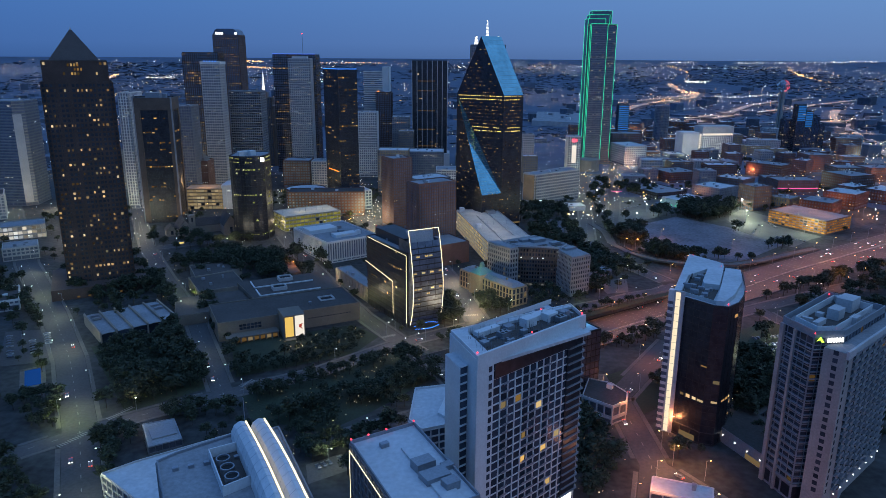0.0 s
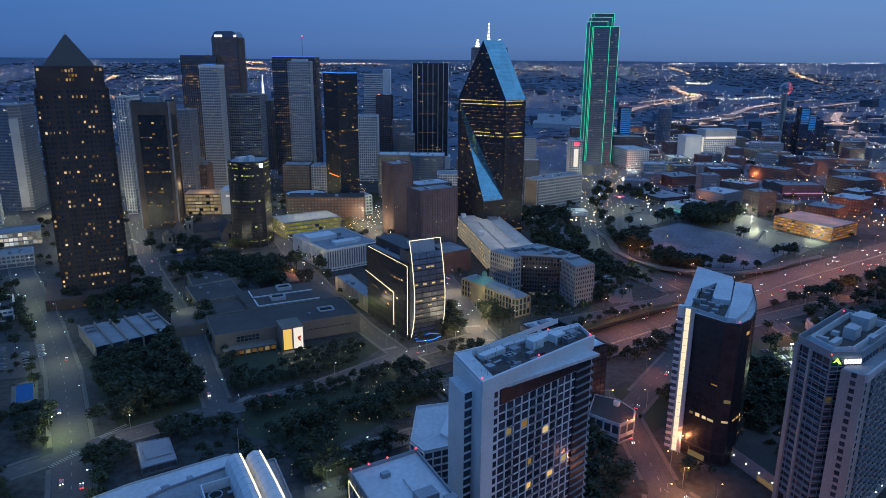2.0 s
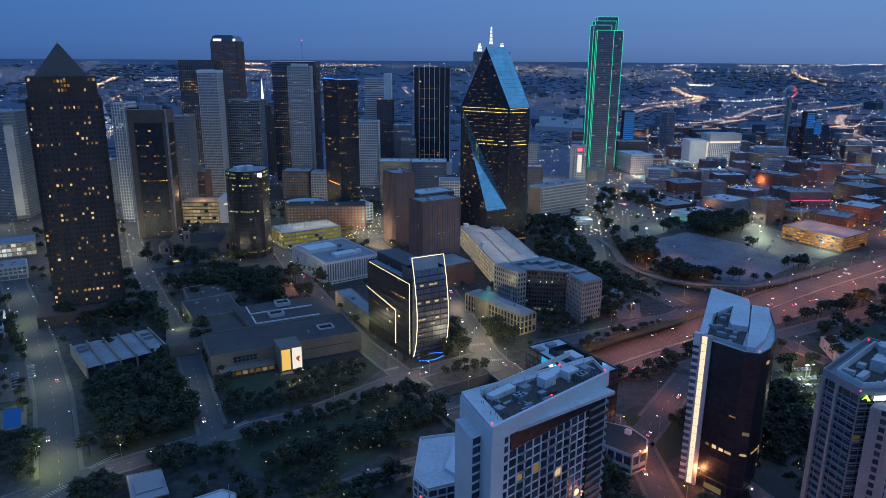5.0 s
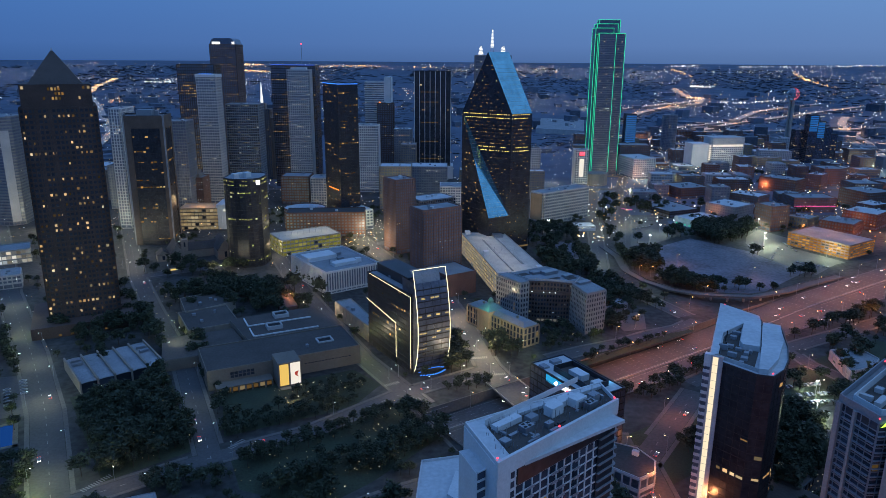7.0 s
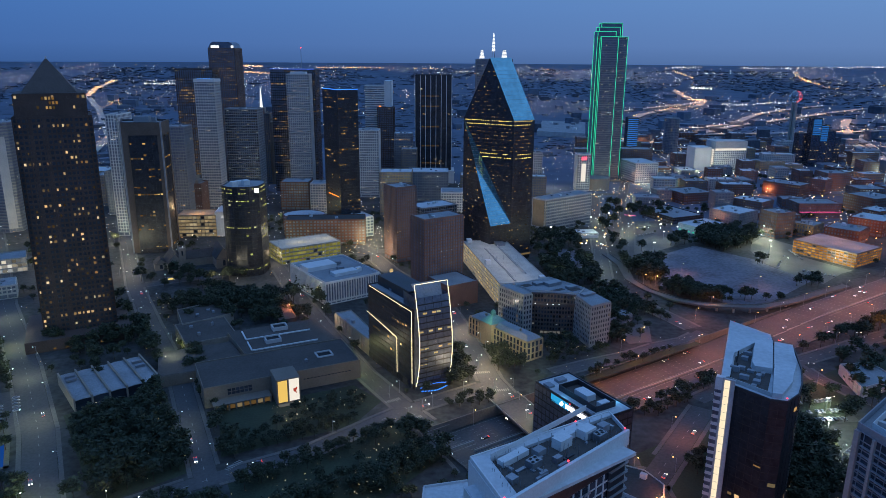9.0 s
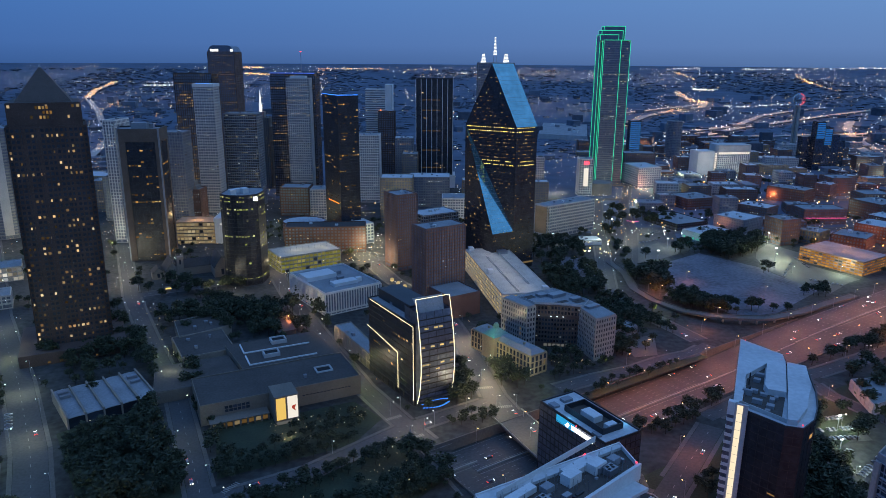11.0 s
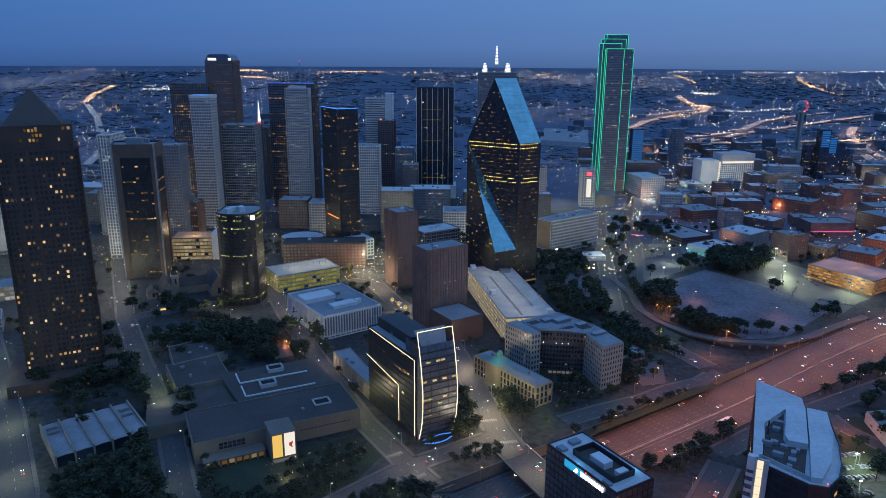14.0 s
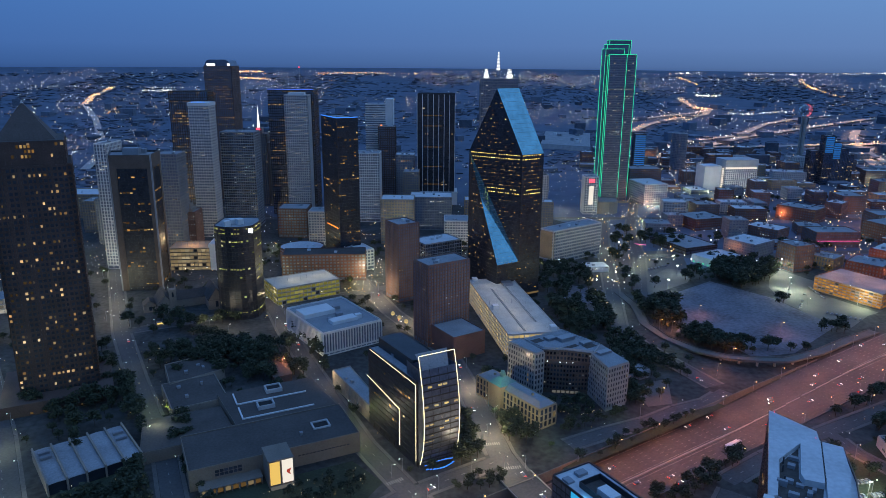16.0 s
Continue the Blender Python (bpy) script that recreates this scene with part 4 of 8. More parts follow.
vp = [(-84, 182), (-75, 164), (-70, 150), (-31, 157), (-52.6, 202.4), (-57, 199.8), (-66.6, 197.2), (-80, 186.6)]
vb = building("vaulted_block", "block with a dark roof and two lit white vaults", vp, 76, "grey", "glass", 3.8, 4, 0.5, 0.6, 0.03, "warm", roof="roofgrey", units=0, parapet=0.9)
prof = [(-2.6, 0), (-2.5, 2.6), (-1.5, 4.6), (0.3, 5.6), (1.7, 5.2), (2.2, 0)]
for ax, ay in ((-63.6, 196.6), (-58.2, 198.4)):
    a, w = Vector((ax, ay, 0)), Vector((0.457, -0.889, 0))
    sd = Vector((0.889, 0.457, 0))
    arch = [(a + w * q, 1.0 + 0.35 * math.sin(math.pi * q / 56)) for q in range(0, 57, 7)]
    va = Shape()
    va.v = [tuple(c + sd * o + Vector((0, 0, 76.1 + h * k))) for c, k in arch for o, h in prof]
    m = len(arch)
    va.f = [tuple(range(6)), tuple(range(6 * m - 6, 6 * m))[::-1]] + [(j * 6 + i, j * 6 + 6 + i, j * 6 + 6 + (i + 1) % 6, j * 6 + (i + 1) % 6) for j in range(m - 1) for i in range(6)]
    part("roof_vault", va, M["white"], vb, "long white roof vault")
    lights(vb, [c + sd * 2.2 + Vector((0, 0, 76.1 + 5.0 * k)) for c, k in arch], 0.3, M["line"], "vault_light", "white light line along the vault")
    for k in range(1, 14):
        q = a + w * (k * 4)
        h0 = 1.0 + 0.35 * math.sin(math.pi * k * 4 / 56)
        part("vault_seam", Shape().add([q + sd * (o * 1.02) + Vector((0, 0, 76.13 + h * h0 * 1.01)) for o, h in prof[:5]] + [q + w * 0.16 + sd * (o * 1.02) + Vector((0, 0, 76.13 + h * h0 * 1.01)) for o, h in prof[:5]], [(i, i + 5, i + 6, i + 1) for i in range(4)]), M["steel"], vb)
enc = [(-59.4, 165.7), (-51.9, 172.3), (-60.4, 189.9), (-69.4, 184.5)]
for p, d, n, ln in edges(enc):
    part("plant_screen", Shape().beam(p, d, n, 0, ln, 76.1, 79.2, -0.3, 0.05), M["white"], vb, "white screen wall of the roof plant")
part("plant_floor", Shape().prism(inset(enc, 0.5), 76.1, 76.3), M["roofdark"], vb)
for x, y in ((-64.0, 181.0), (-61.4, 176.6), (-58.8, 172.2)):
    ring, disc = Shape(), Shape()
    for k in range(14):
        b0, b1 = k * 0.4488, k * 0.4488 + 0.4488
        q = [(x + r * math.cos(b), y + r * math.sin(b)) for r, b in ((1.7, b0), (2.05, b0), (2.05, b1), (1.7, b1))]
        ring.prism(q, 76.3, 78.6)
    f = part("fan_ring", ring, M["steel"], vb, "round cooling fan shroud")
    part("fan_disc", disc.prism([(x + 1.7 * math.cos(k * 0.4488), y + 1.7 * math.sin(k * 0.4488)) for k in range(14)], 76.3, 78.0), M["rubber"], f)
for k in range(5):
    x, y = -77 + k * 4.0, 178 + k * 1.6
    part("roof_unit", Shape().prism(crect(x, y, 1.6, 1.2, 31), 76.1, 77.2), M["steel"], vb)
part("mast", Shape().tube((-62.6, 199.5, 76), (-62.8, 200.2, 88), 0.12), M["steel"], vb)
lh = [(-141, 284), (-152, 274), (-122, 250), (-88, 262), (-97, 306), (-104, 309)]
lb = building("low_hall", "low hall with a wide grey-blue flat roof", lh, 11, "pale", "glass", 4, 5, 0.6, 0.8, 0.05, "warm", roof="roofwhite", units=6, parapet=0.9, foot=3.5)
pv = building("garden_pavilion", "small glazed pavilion with a pale flat roof", [(-157.6, 330), (-145.4, 307.7), (-131.8, 315.8), (-143.5, 336.3)], 4.2, "steel", "glass", 3.4, 3, 0.2, 0.3, 0.1, "cool", roof="roofgrey", units=0, foot=0.8, parapet=0.4, category="pavilion")
part("skylight", Shape().prism(crect(-144, 322, 12, 11, 31), 4.3, 5.1), M["grey"], pv)
pp = [(-15.6, 300), (-9, 291), (22, 304), (30, 322), (6, 338), (-14, 333)]
pd = building("podium_block", "low podium block with a white roof and parapet", pp, 24, "white", "glass", 4, 4, 0.6, 0.8, 0.02, "warm", roof="roofwhite", units=2, parapet=1.2)
part("roof_court", Shape().prism([(-2, 306), (4, 300), (10, 318), (2, 324)], 24.1, 25.6), M["white"], pd)
rb = building("round_cornered_shop", "low dark-roofed building with rounded pale edge", [(78, 352), (92, 340), (101, 346), (104, 356), (98, 368), (86, 374)], 11, "pale", "glass", 5, 5, 0.8, 2.2, 0.1, "cool", roof="roofdark", units=1, parapet=0.6, foot=4)
building("small_blue_roof_shop", "small low shop with a pale flat roof", nrect(93, 270, 26, 12, -20), 7, "white", "glass", 4, 5, 0.6, 1.6, 0.1, "cool", roof="roofwhite", units=1, parapet=0.5, foot=3, category="shop")
building("garden_kiosk", "small dark-roofed kiosk with a lit front", crect(173, 350, 16, 11, 40), 5, "dark", "glass", 3, 4, 0.3, 0.8, 0.3, "warm", roof="roofdark", units=0, parapet=0.3, foot=1, category="kiosk")


def sign_block():
    poly = nrect(71.7, 366, 24, 50, 31)
    root = building("signed_office_block", "dark glass office block with a bright roof sign", poly, 40, "dark", "glass", 4, 3.4, 0.25, 0.5, 0.02, "warm", roof="roofwhite", units=0, parapet=1.0, ribout=0.15)
    uc, us = math.cos(radians(31)), math.sin(radians(31))
    at = lambda a, b: (71.7 + a * uc - b * us, 366 + a * us + b * uc)
    well = [at(5, 7), at(18.5, 7), at(18.5, 36), at(5, 36)]
    for p, d, n, ln in edges(well):
        part("plant_screen", Shape().beam(p, d, n, 0, ln, 40.1, 43.4, -0.3, 0.1), M["dark"], root)
    part("plant_floor", Shape().prism(inset(well, 0.4), 40.1, 40.5), M["roofdark"], root)
    part("plant_house", Shape().prism([at(8, 17), at(14, 17), at(14, 27), at(8, 27)], 40.4, 44.0), M["white"], root, "pale-roofed plant house")
    part("plant_house", Shape().prism([at(10, 8.5), at(16, 8.5), at(16, 12), at(10, 12)], 40.4, 43.0), M["white"], root)
    for a, b, w, d, h in ((1.5, 40, 4, 5, 1.2), (10, 42, 6, 4, 1.6), (1.2, 6, 2.4, 5, 1.0), (19.8, 20, 2, 6, 1.2)):
        part("roof_unit", Shape().prism([at(a, b), at(a + w, b), at(a + w, b + d), at(a, b + d)], 40.1, 40.1 + h), M["grey"], root)
    p, d, n = at(0, 0), (-us, uc), (-uc, -us)
    for k in range(9):
        part("sign_bar", Shape().beam(p, d, n, 8 + k * 1.8, 9.3 + k * 1.8, 36.4, 38.9, 0.5, 0.7), M["signwhite"], root)
    part("sign_shape", Shape().gem(*at(-0.8, 26.6), 37.8, 1.5), M["signwhite"], root, "round white sign shape")
    # these wall panels glow themselves, in place of the sign's cyan spill
    part("cyan_panel", Shape().beam(p, d, n, 22, 36, 35.6, 39.8, 0.16, 0.3), M["cyandim"], root, "panel glowing cyan in place of light from the sign")
    part("cyan_panel", Shape().beam(at(24, 0), d, (uc, us), 6, 15, 37, 40.6, 0.2, 0.4), M["cyandim"], root, "panel glowing cyan in place of light from the sign")
    lamp("sign_wash", *at(1.2, 28), 42.2, 260, (0.1, 0.55, 1.0), 0.5)
    lamp("sign_wash", *at(22.5, 10), 42.2, 260, (0.1, 0.55, 1.0), 0.5)
    beacon(root, 60, 380, 42)


sign_block()


# ---- middle ground ----
def outlined_office():
    """The office with white light outlines: a long bar and a bulging glass front."""
    B, A = Vector((-25.7, 478.7)), Vector((-58.2, 527.7))
    u, v = Vector((0.834, 0.553)), (A - B).normalized()
    bar = [tuple(p) for p in (B, B + u * 24, B + u * 24 + v * 62, A + v * 3)]
    root = building("outlined_office", "dark glass office edged with white light lines", bar, 56, "dark", "blackglass", 3.9, 3.4, 0.0, 1.1, 0.05, "warm", units=3, roof="roofgrey", parapet=1.0, category="office building", single=True)
    part("upper_storey", Shape().prism([tuple(p) for p in (B + u * 7 + v * 16, B + u * 24 + v * 12, B + u * 24 + v * 60, B + u * 7 + v * 60)], 56, 63), M["dark"], root)
    n = Vector((-0.834, -0.553)) * 0.5
    tip = lambda q, z: (q.x + n.x, q.y + n.y, z)
    lights(root, [tip(A, 56.4), tip(B, 55.0), tip(B, 4)], 0.17, M["line"], "light_line", "white light line round the upper facade")
    lights(root, [tip(A + v * 5, 36), tip(B + v * 20, 30.5), tip(B + v * 20, 5)], 0.17, M["line"], "light_line", "white light line round the lower facade")
    # bulging front
    L, R = Vector((-24.4, 478.3)), Vector((-3.6, 489.8))
    f = (R - L).normalized()
    o = Vector((f.y, -f.x))
    prof = [(3, 2.0), (8, 4.2), (16, 6.4), (26, 7.6), (36, 7.6), (46, 6.4), (56, 4.6), (65, 2.4), (73.5, 0.0)]
    wall = Shape()
    depth = 16
    for i in range(len(prof) - 2):
        (z0, o0), (z1, o1) = prof[i], prof[i + 1]
        for k in range(4):
            a0, a1 = L + f * 23.8 * k / 4, L + f * 23.8 * (k + 1) / 4
            wall.add([(*(a0 + o * o0), z0), (*(a1 + o * o0), z0), (*(a1 + o * o1), z1), (*(a0 + o * o1), z1)], [(0, 1, 2, 3)])
        for q, flip in ((L, 0), (R, 1)):
            b = q - o * depth
            quad = [(*b, z0), (*(q + o * o0), z0), (*(q + o * o1), z1), (*b, z1)]
            wall.add(quad if not flip else quad[::-1], [(0, 1, 2, 3)])
    wall.add([(*(L - o * depth), 3), (*(R - o * depth), 3), (*(R - o * depth), 62), (*(L - o * depth), 62)], [(3, 2, 1, 0)])
    for k in range(5):
        q0, q1 = L + f * (23.8 * k / 4), L + f * (23.8 * k / 4)
        fr = Shape()
        for (z0, o0), (z1, o1) in zip(prof, prof[1:]):
            if k in (0, 4) or z1 < 66:
                fr.tube((*(q0 + o * (o0 + 0.1)), z0), (*(q1 + o * (o1 + 0.1)), z1), 0.16, 4)
        part("mullion", fr, M["dark"], root)
    part("glass_front", wall, M["glass"], root, "bulging dark glass front")
    part("front_base", Shape().prism([tuple(q) for q in (L + o * 1.6, R + o * 1.6, R - o * depth, L - o * depth)], 0, 3.2), M["dark"], root)
    lit = Shape()
    for k in range(15):
        z = 6 + k * 3.9
        off = np.interp(z, [p[0] for p in prof], [p[1] for p in prof]) + 0.08
        off1 = np.interp(z + 2.6, [p[0] for p in prof], [p[1] for p in prof]) + 0.08
        fl = Shape().beam(tuple(L + o * off), tuple(f), tuple(o), 0, 23.8, z - 0.5, z + 0.3, 0, 0.25)
        part("floor_band", fl, M["dark"], root)
        for j in range(7):
            if k < 14 and rng.random() < (0.8 if k in (6, 9) and j != 3 else 0.25 if k in (3, 12) else 0.03):
                s0, s1 = j * 3.4 + 0.3, j * 3.4 + 3.1
                lit.add([(*(L + f * s0 + o * off), z + 1.4), (*(L + f * s1 + o * off), z + 1.4), (*(L + f * s1 + o * off1), z + 2.5), (*(L + f * s0 + o * off1), z + 2.5)], [(0, 1, 2, 3)])
    part("lit_pane_grid", lit, M["garage"], root, "lit windows", kind="stuff")
    for q, e0 in ((L, -0.2), (R, 0.2)):
        lights(root, [(*(q + o * (b + 0.35) + f * e0), z) for z, b in prof], 0.24, M["line"], "light_line", "white light line up the curved edge")
    lights(root, [(*(L + o * 0.4), 73.5), (*(R + o * 0.4), 73.5)], 0.24, M["line"], "light_line", "white light line along the top")
    sail = Shape()
    sail.add([(*(L + f * 4 + o * 2.2), 60), (*(R - f * 4 + o * 2.2), 60), (*(R - f * 1 - o * 7), 72), (*(L + f * 1 - o * 7), 72)], [(0, 1, 2, 3)])
    part("sloped_roof", sail, M["roofgrey"], root, "sloped pale roof behind the front")
    for k in range(2):
        s = Shape()
        a = L + f * (3 if k else 20.8)
        s.tube((*(a + o * 2.4), 64), (*(L + f * 11.9 + o * 7.9), 34), 0.18)
        part("brace", s, M["steel"], root, "thin steel brace on the front")
    for k in range(10):
        a0, a1 = 2 + k * 2, 3.6 + k * 2
        bulge = math.sin(math.pi * (k + 0.5) / 10) * 3
        part("blue_step_light", Shape().beam(tuple(L + o * (3.4 + bulge)), tuple(f), tuple(o), a0, a1, 1.6 + bulge, 2.0 + bulge, 0, 0.3), M["blueline"], root)
        part("blue_step_light", Shape().beam(tuple(L + o * (5.5 + bulge)), tuple(f), tuple(o), a0, a1, 0.6, 1.1, 0, 0.4), M["blueline"], root)


outlined_office()


def museum():
    hall = nrect(-155, 450, 103, 42, 26)
    root = building("art_museum", "low pale stone art museum with a lit banner tower", hall, 13, "museumstone", "museumstone", 6, 12, 0.25, 0.3, 0.0, "warm", foot=0, roof="roofdark", units=1, parapet=0.9, category="museum", ribout=0.08, bandout=0.06)
    c, s = math.cos(radians(26)), math.sin(radians(26))
    at = lambda a, b: (-155 + a * c - b * s, 450 + a * s + b * c)
    rear = [at(35, 42), at(103, 42), at(98, 96), at(30, 96)]
    part("rear_hall", Shape().prism(rear, 0, 11), M["museumstone"], root)
    part("rear_roof", Shape().prism(inset(rear, 0.3), 11, 11.2), M["roofdark"], root)
    wing = [at(-24, 42), at(34, 42), at(30, 84), at(-20, 84)]
    part("side_wing", Shape().prism(wing, 0, 8), M["museumstone"], root)
    part("wing_roof", Shape().prism(inset(wing, 0.3), 8, 8.2), M["roofdark"], root)
    for a, b in ((40, 52), (40, 74)):
        fr = Shape()
        fr.beam(at(a, b), (c, s), (s, -c), 0, 48, 11.2, 12.0, -0.5, 0.5)
        fr.beam(at(a, b), (-s, c), (-c, -s), 0, 17, 11.2, 12.0, -0.5, 0.5)
        part("skylight_kerb", fr, M["white"], root, "white raised roof kerb")
    for a, b in ((78, 16), (52, 60), (62, 82)):
        fr = Shape()
        for p, d, n, ln in edges([at(a, b), at(a + 11, b), at(a + 11, b + 9), at(a, b + 9)]):
            fr.beam(p, d, n, 0, ln, 11.1, 14, -0.8, 0.2)
        part("roof_light_frame", fr, M["pale"], root)
        part("roof_light", Shape().prism([at(a + 1, b + 1), at(a + 10, b + 1), at(a + 10, b + 8), at(a + 1, b + 8)], 11.2, 13.15), M["rubber"], root)
    for k in range(14):
        window(root, at(60, 0), (c, s), (s, -c), 4 + k * 2.4, 7.2, 1.6, 0.6, M["pane"], 0.12)
    # banner tower
    tw = [at(42, -16), at(57, -16), at(57, 2), at(42, 2)]
    part("banner_tower", Shape().prism(tw, 0, 17.5), M["museumstone"], root)
    p, d, n, ln = edges(tw)[0]
    part("yellow_banner", Shape().beam(p, d, n, 0.8, 6.6, 2.0, 16.6, 0.1, 0.25), M["banneryellow"], root, "tall lit yellow banner")
    ban = part("white_banner", Shape().beam(p, d, n, 7.8, 14.2, 2.0, 16.9, 0.1, 0.25), M["bannerwhite"], root, "tall lit white banner")
    red = Shape()
    red.add([(p[0] + d[0] * a + n[0] * 0.3, p[1] + d[1] * a + n[1] * 0.3, z) for a, z in ((10.5, 10.2), (13.2, 11.0), (12.2, 8.4), (12.8, 6.4), (10.4, 8.6))], [(0, 1, 2, 3, 4)])
    part("red_figure", red, M["bannerred"], ban, "red curved shape")
    part("entrance_light", Shape().beam(p, d, n, 0.5, 14.5, 0.4, 0.9, 0.3, 3.2), M["cool"], root)
    # arcade of lit openings and dark glazed entry on the left half
    arc = [at(4, -9), at(40, -9), at(40, 0), at(4, 0)]
    part("arcade_roof", Shape().prism(arc, 4.2, 4.8), M["museumstone"], root)
    for k in range(9):
        part("arcade_pier", Shape().prism(crect(*at(5 + k * 4.3, -8.4), 0.9, 0.9, 26), 0, 4.3), M["museumstone"], root)
    for k in range(8):
        window(root, at(4, -8.0), (c, s), (s, -c), 3.2 + k * 4.3, 2.2, 3.0, 2.6, M["amber"] if k % 3 else M["garagedim"], 0.2, "lit_opening")
    for k in range(6):
        for z in (7.4, 9.6):
            window(root, at(14, 0), (c, s), (s, -c), 1.5 + k * 2.6, z, 2.2, 1.8, M["pane"], 0.12)


museum()


def sculpture_hall():
    root = thing("sculpture_hall", "low hall of five vaulted roof bays between stone walls", "gallery", (-229, 479, 0))
    c, s = math.cos(radians(39)), math.sin(radians(39))
    at = lambda a, b: (-233.7 + a * c - b * s, 444.7 + a * s + b * c)
    for k in range(6):
        part("stone_wall", Shape().prism([at(k * 10.4 - 0.5, 0), at(k * 10.4 + 0.5, 0), at(k * 10.4 + 0.5, 47), at(k * 10.4 - 0.5, 47)], 0, 8.6), M["limestone"], root)
    for k in range(5):
        r = Shape()
        a0, a1 = k * 10.4 + 0.55, k * 10.4 + 9.85
        n = 7
        pts = [(a0 + (a1 - a0) * i / (n - 1), 6.8 + 0.4 * math.sin(math.pi * i / (n - 1))) for i in range(n)]
        r.add([(*at(a, 1), z) for a, z in pts] + [(*at(a, 46), z) for a, z in pts] + [(*at(a, 1), z - 0.3) for a, z in pts] + [(*at(a, 46), z - 0.3) for a, z in pts],
              [(i, i + 1, n + i + 1, n + i) for i in range(n - 1)] + [(2 * n + i, 3 * n + i, 3 * n + i + 1, 2 * n + i + 1) for i in range(n - 1)] + [(i, 2 * n + i, 2 * n + i + 1, i + 1) for i in range(n - 1)] + [(n + i, n + i + 1, 3 * n + i + 1, 3 * n + i) for i in range(n - 1)])
        part("vaulted_roof", r, M["roofgrey"], root)
        for b in (1.2, 46):
            window(root, at(a0, b), (c, s), (s, -c), 4.7, 3.3, 9.2, 6.4, M["pane"], 0)
    for a, b in ((2, 30), (2, 36), (44, 34), (44, 26)):
        part("roof_unit", Shape().prism([at(a, b), at(a + 6, b), at(a + 6, b + 3), at(a, b + 3)], 7.6, 9), M["steel"], root)


sculpture_hall()

building("side_gallery", "low stone gallery wing with a flat roof", nrect(-196, 532, 38, 44, 30), 8, "limestone", "limestone", 4, 6, 0.3, 0.4, 0.0, "warm", foot=0, roof="roofdark", units=3, parapet=0.7)
building("long_hall", "long low stone hall beside the street", [(-57, 527), (-50, 533), (-82, 596), (-94, 588)], 12, "limestone", "limestone", 5, 6, 0.3, 0.4, 0.0, "warm", foot=0, roof="roofgrey", units=2, parapet=0.8)


def colonnade():
    poly = nrect(-110, 640, 56, 74, 36)
    root = building("colonnaded_office", "white office block with tall narrow columns", poly, 20, "white", "glass", 13.5, 2.6, 0.9, 1.0, 0.03, "cool", foot=3, roof="roofgrey", units=6, size=1.6, parapet=1.6, ribout=0.7)
    part("roof_house", Shape().prism(crect(-125, 690, 30, 18, 36), 20.1, 24), M["white"], root)
    part("roof_house", Shape().prism(crect(-98, 672, 24, 10, 36), 20.1, 23), M["white"], root)


colonnade()


def garage(name, label, poly, h, lit, wall="concrete", floors=4, deck="cream", cars=0):
    cx, cy = sum(p[0] for p in poly) / len(poly), sum(p[1] for p in poly) / len(poly)
    root = thing(name, label, "parking garage", (cx, cy, 0))
    FOOT.append(inset(poly, -4))
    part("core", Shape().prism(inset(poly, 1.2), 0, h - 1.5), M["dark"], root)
    fh = h / floors
    for k in range(floors + 1):
        sl = Shape()
        for p, d, n, ln in edges(poly):
            sl.beam(p, d, n, 0, ln, max(0, k * fh - 0.5), k * fh + (1.0 if k == floors else 0.75), -0.5, 0.0)
        part("spandrel", sl, M[wall], root)
    posts, glowing = Shape(), Shape()
    for p, d, n, ln in edges(poly):
        nb = max(1, round(ln / 4.5))
        for k in range(nb + 1):
            s = k * ln / nb
            posts.beam(p, d, n, max(0, s - 0.3), min(ln, s + 0.3), 0, h, -0.5, 0.06)
        for k in range(floors):
            for j in range(nb):
                if rng.random() < 0.93:
                    glowing.beam(p, d, n, j * ln / nb + 0.3, (j + 1) * ln / nb - 0.3, k * fh + 0.76, k * fh + fh - 0.52, -0.42, -0.3)
    part("post_grid", posts, M[wall], root, kind="stuff")
    part("lit_opening_grid", glowing, M[lit], root, "lit parking decks", kind="stuff")
    part("roof_deck", Shape().prism(inset(poly, 0.5), h - 0.1, h + 0.15), M[deck], root)
    rails = Shape()
    e = edges(poly)[0]
    for k in range(int(e[3] / 7)):
        x, y = cx + e[1][0] * (k * 7 - e[3] / 2.3), cy + e[1][1] * (k * 7 - e[3] / 2.3)
        rails.tube((x, y, h), (x, y, h + 4.5), 0.12, 5)
    part("deck_lamp_posts", rails, M["steel"], root, kind="stuff")
    return root


garage("parking_garage", "yellow-lit concrete parking garage with an open roof deck", nrect(-177, 763, 68, 40, 33), 17, "garageyellow")
lg = garage("parking_garage", "long pale parking garage glowing warm white", nrect(43.8, 637, 46, 149, 11), 22, "garage", "pale", 6)
gc, gs = math.cos(radians(11)), math.sin(radians(11))
gat = lambda a, b: (43.8 + a * gc - b * gs, 637 + a * gs + b * gc)
for a, b0, b1 in ((15.5, 6, 118), (31, 26, 143)):
    part("ramp_wall", Shape().beam(gat(a, b0), (-gs, gc), (gc, gs), 0, b1 - b0, 22.1, 23.3, -0.2, 0.2), M["pale"], lg, "low pale ramp wall")
    # a dark strip laid on the solid deck imitates a shaded groove
    part("ramp_gap", Shape().beam(gat(a + 0.5, b0), (-gs, gc), (gc, gs), 0, b1 - b0, 22.12, 22.2, 0.2, 1.2), M["dark"], lg)
for a, b in ((3, 142), (38, 3), (3, 60)):
    part("stair_house", Shape().prism([gat(a, b), gat(a + 5, b), gat(a + 5, b + 6), gat(a, b + 6)], 22, 26), M["white"], lg, "pale stair house")
bays = Shape()
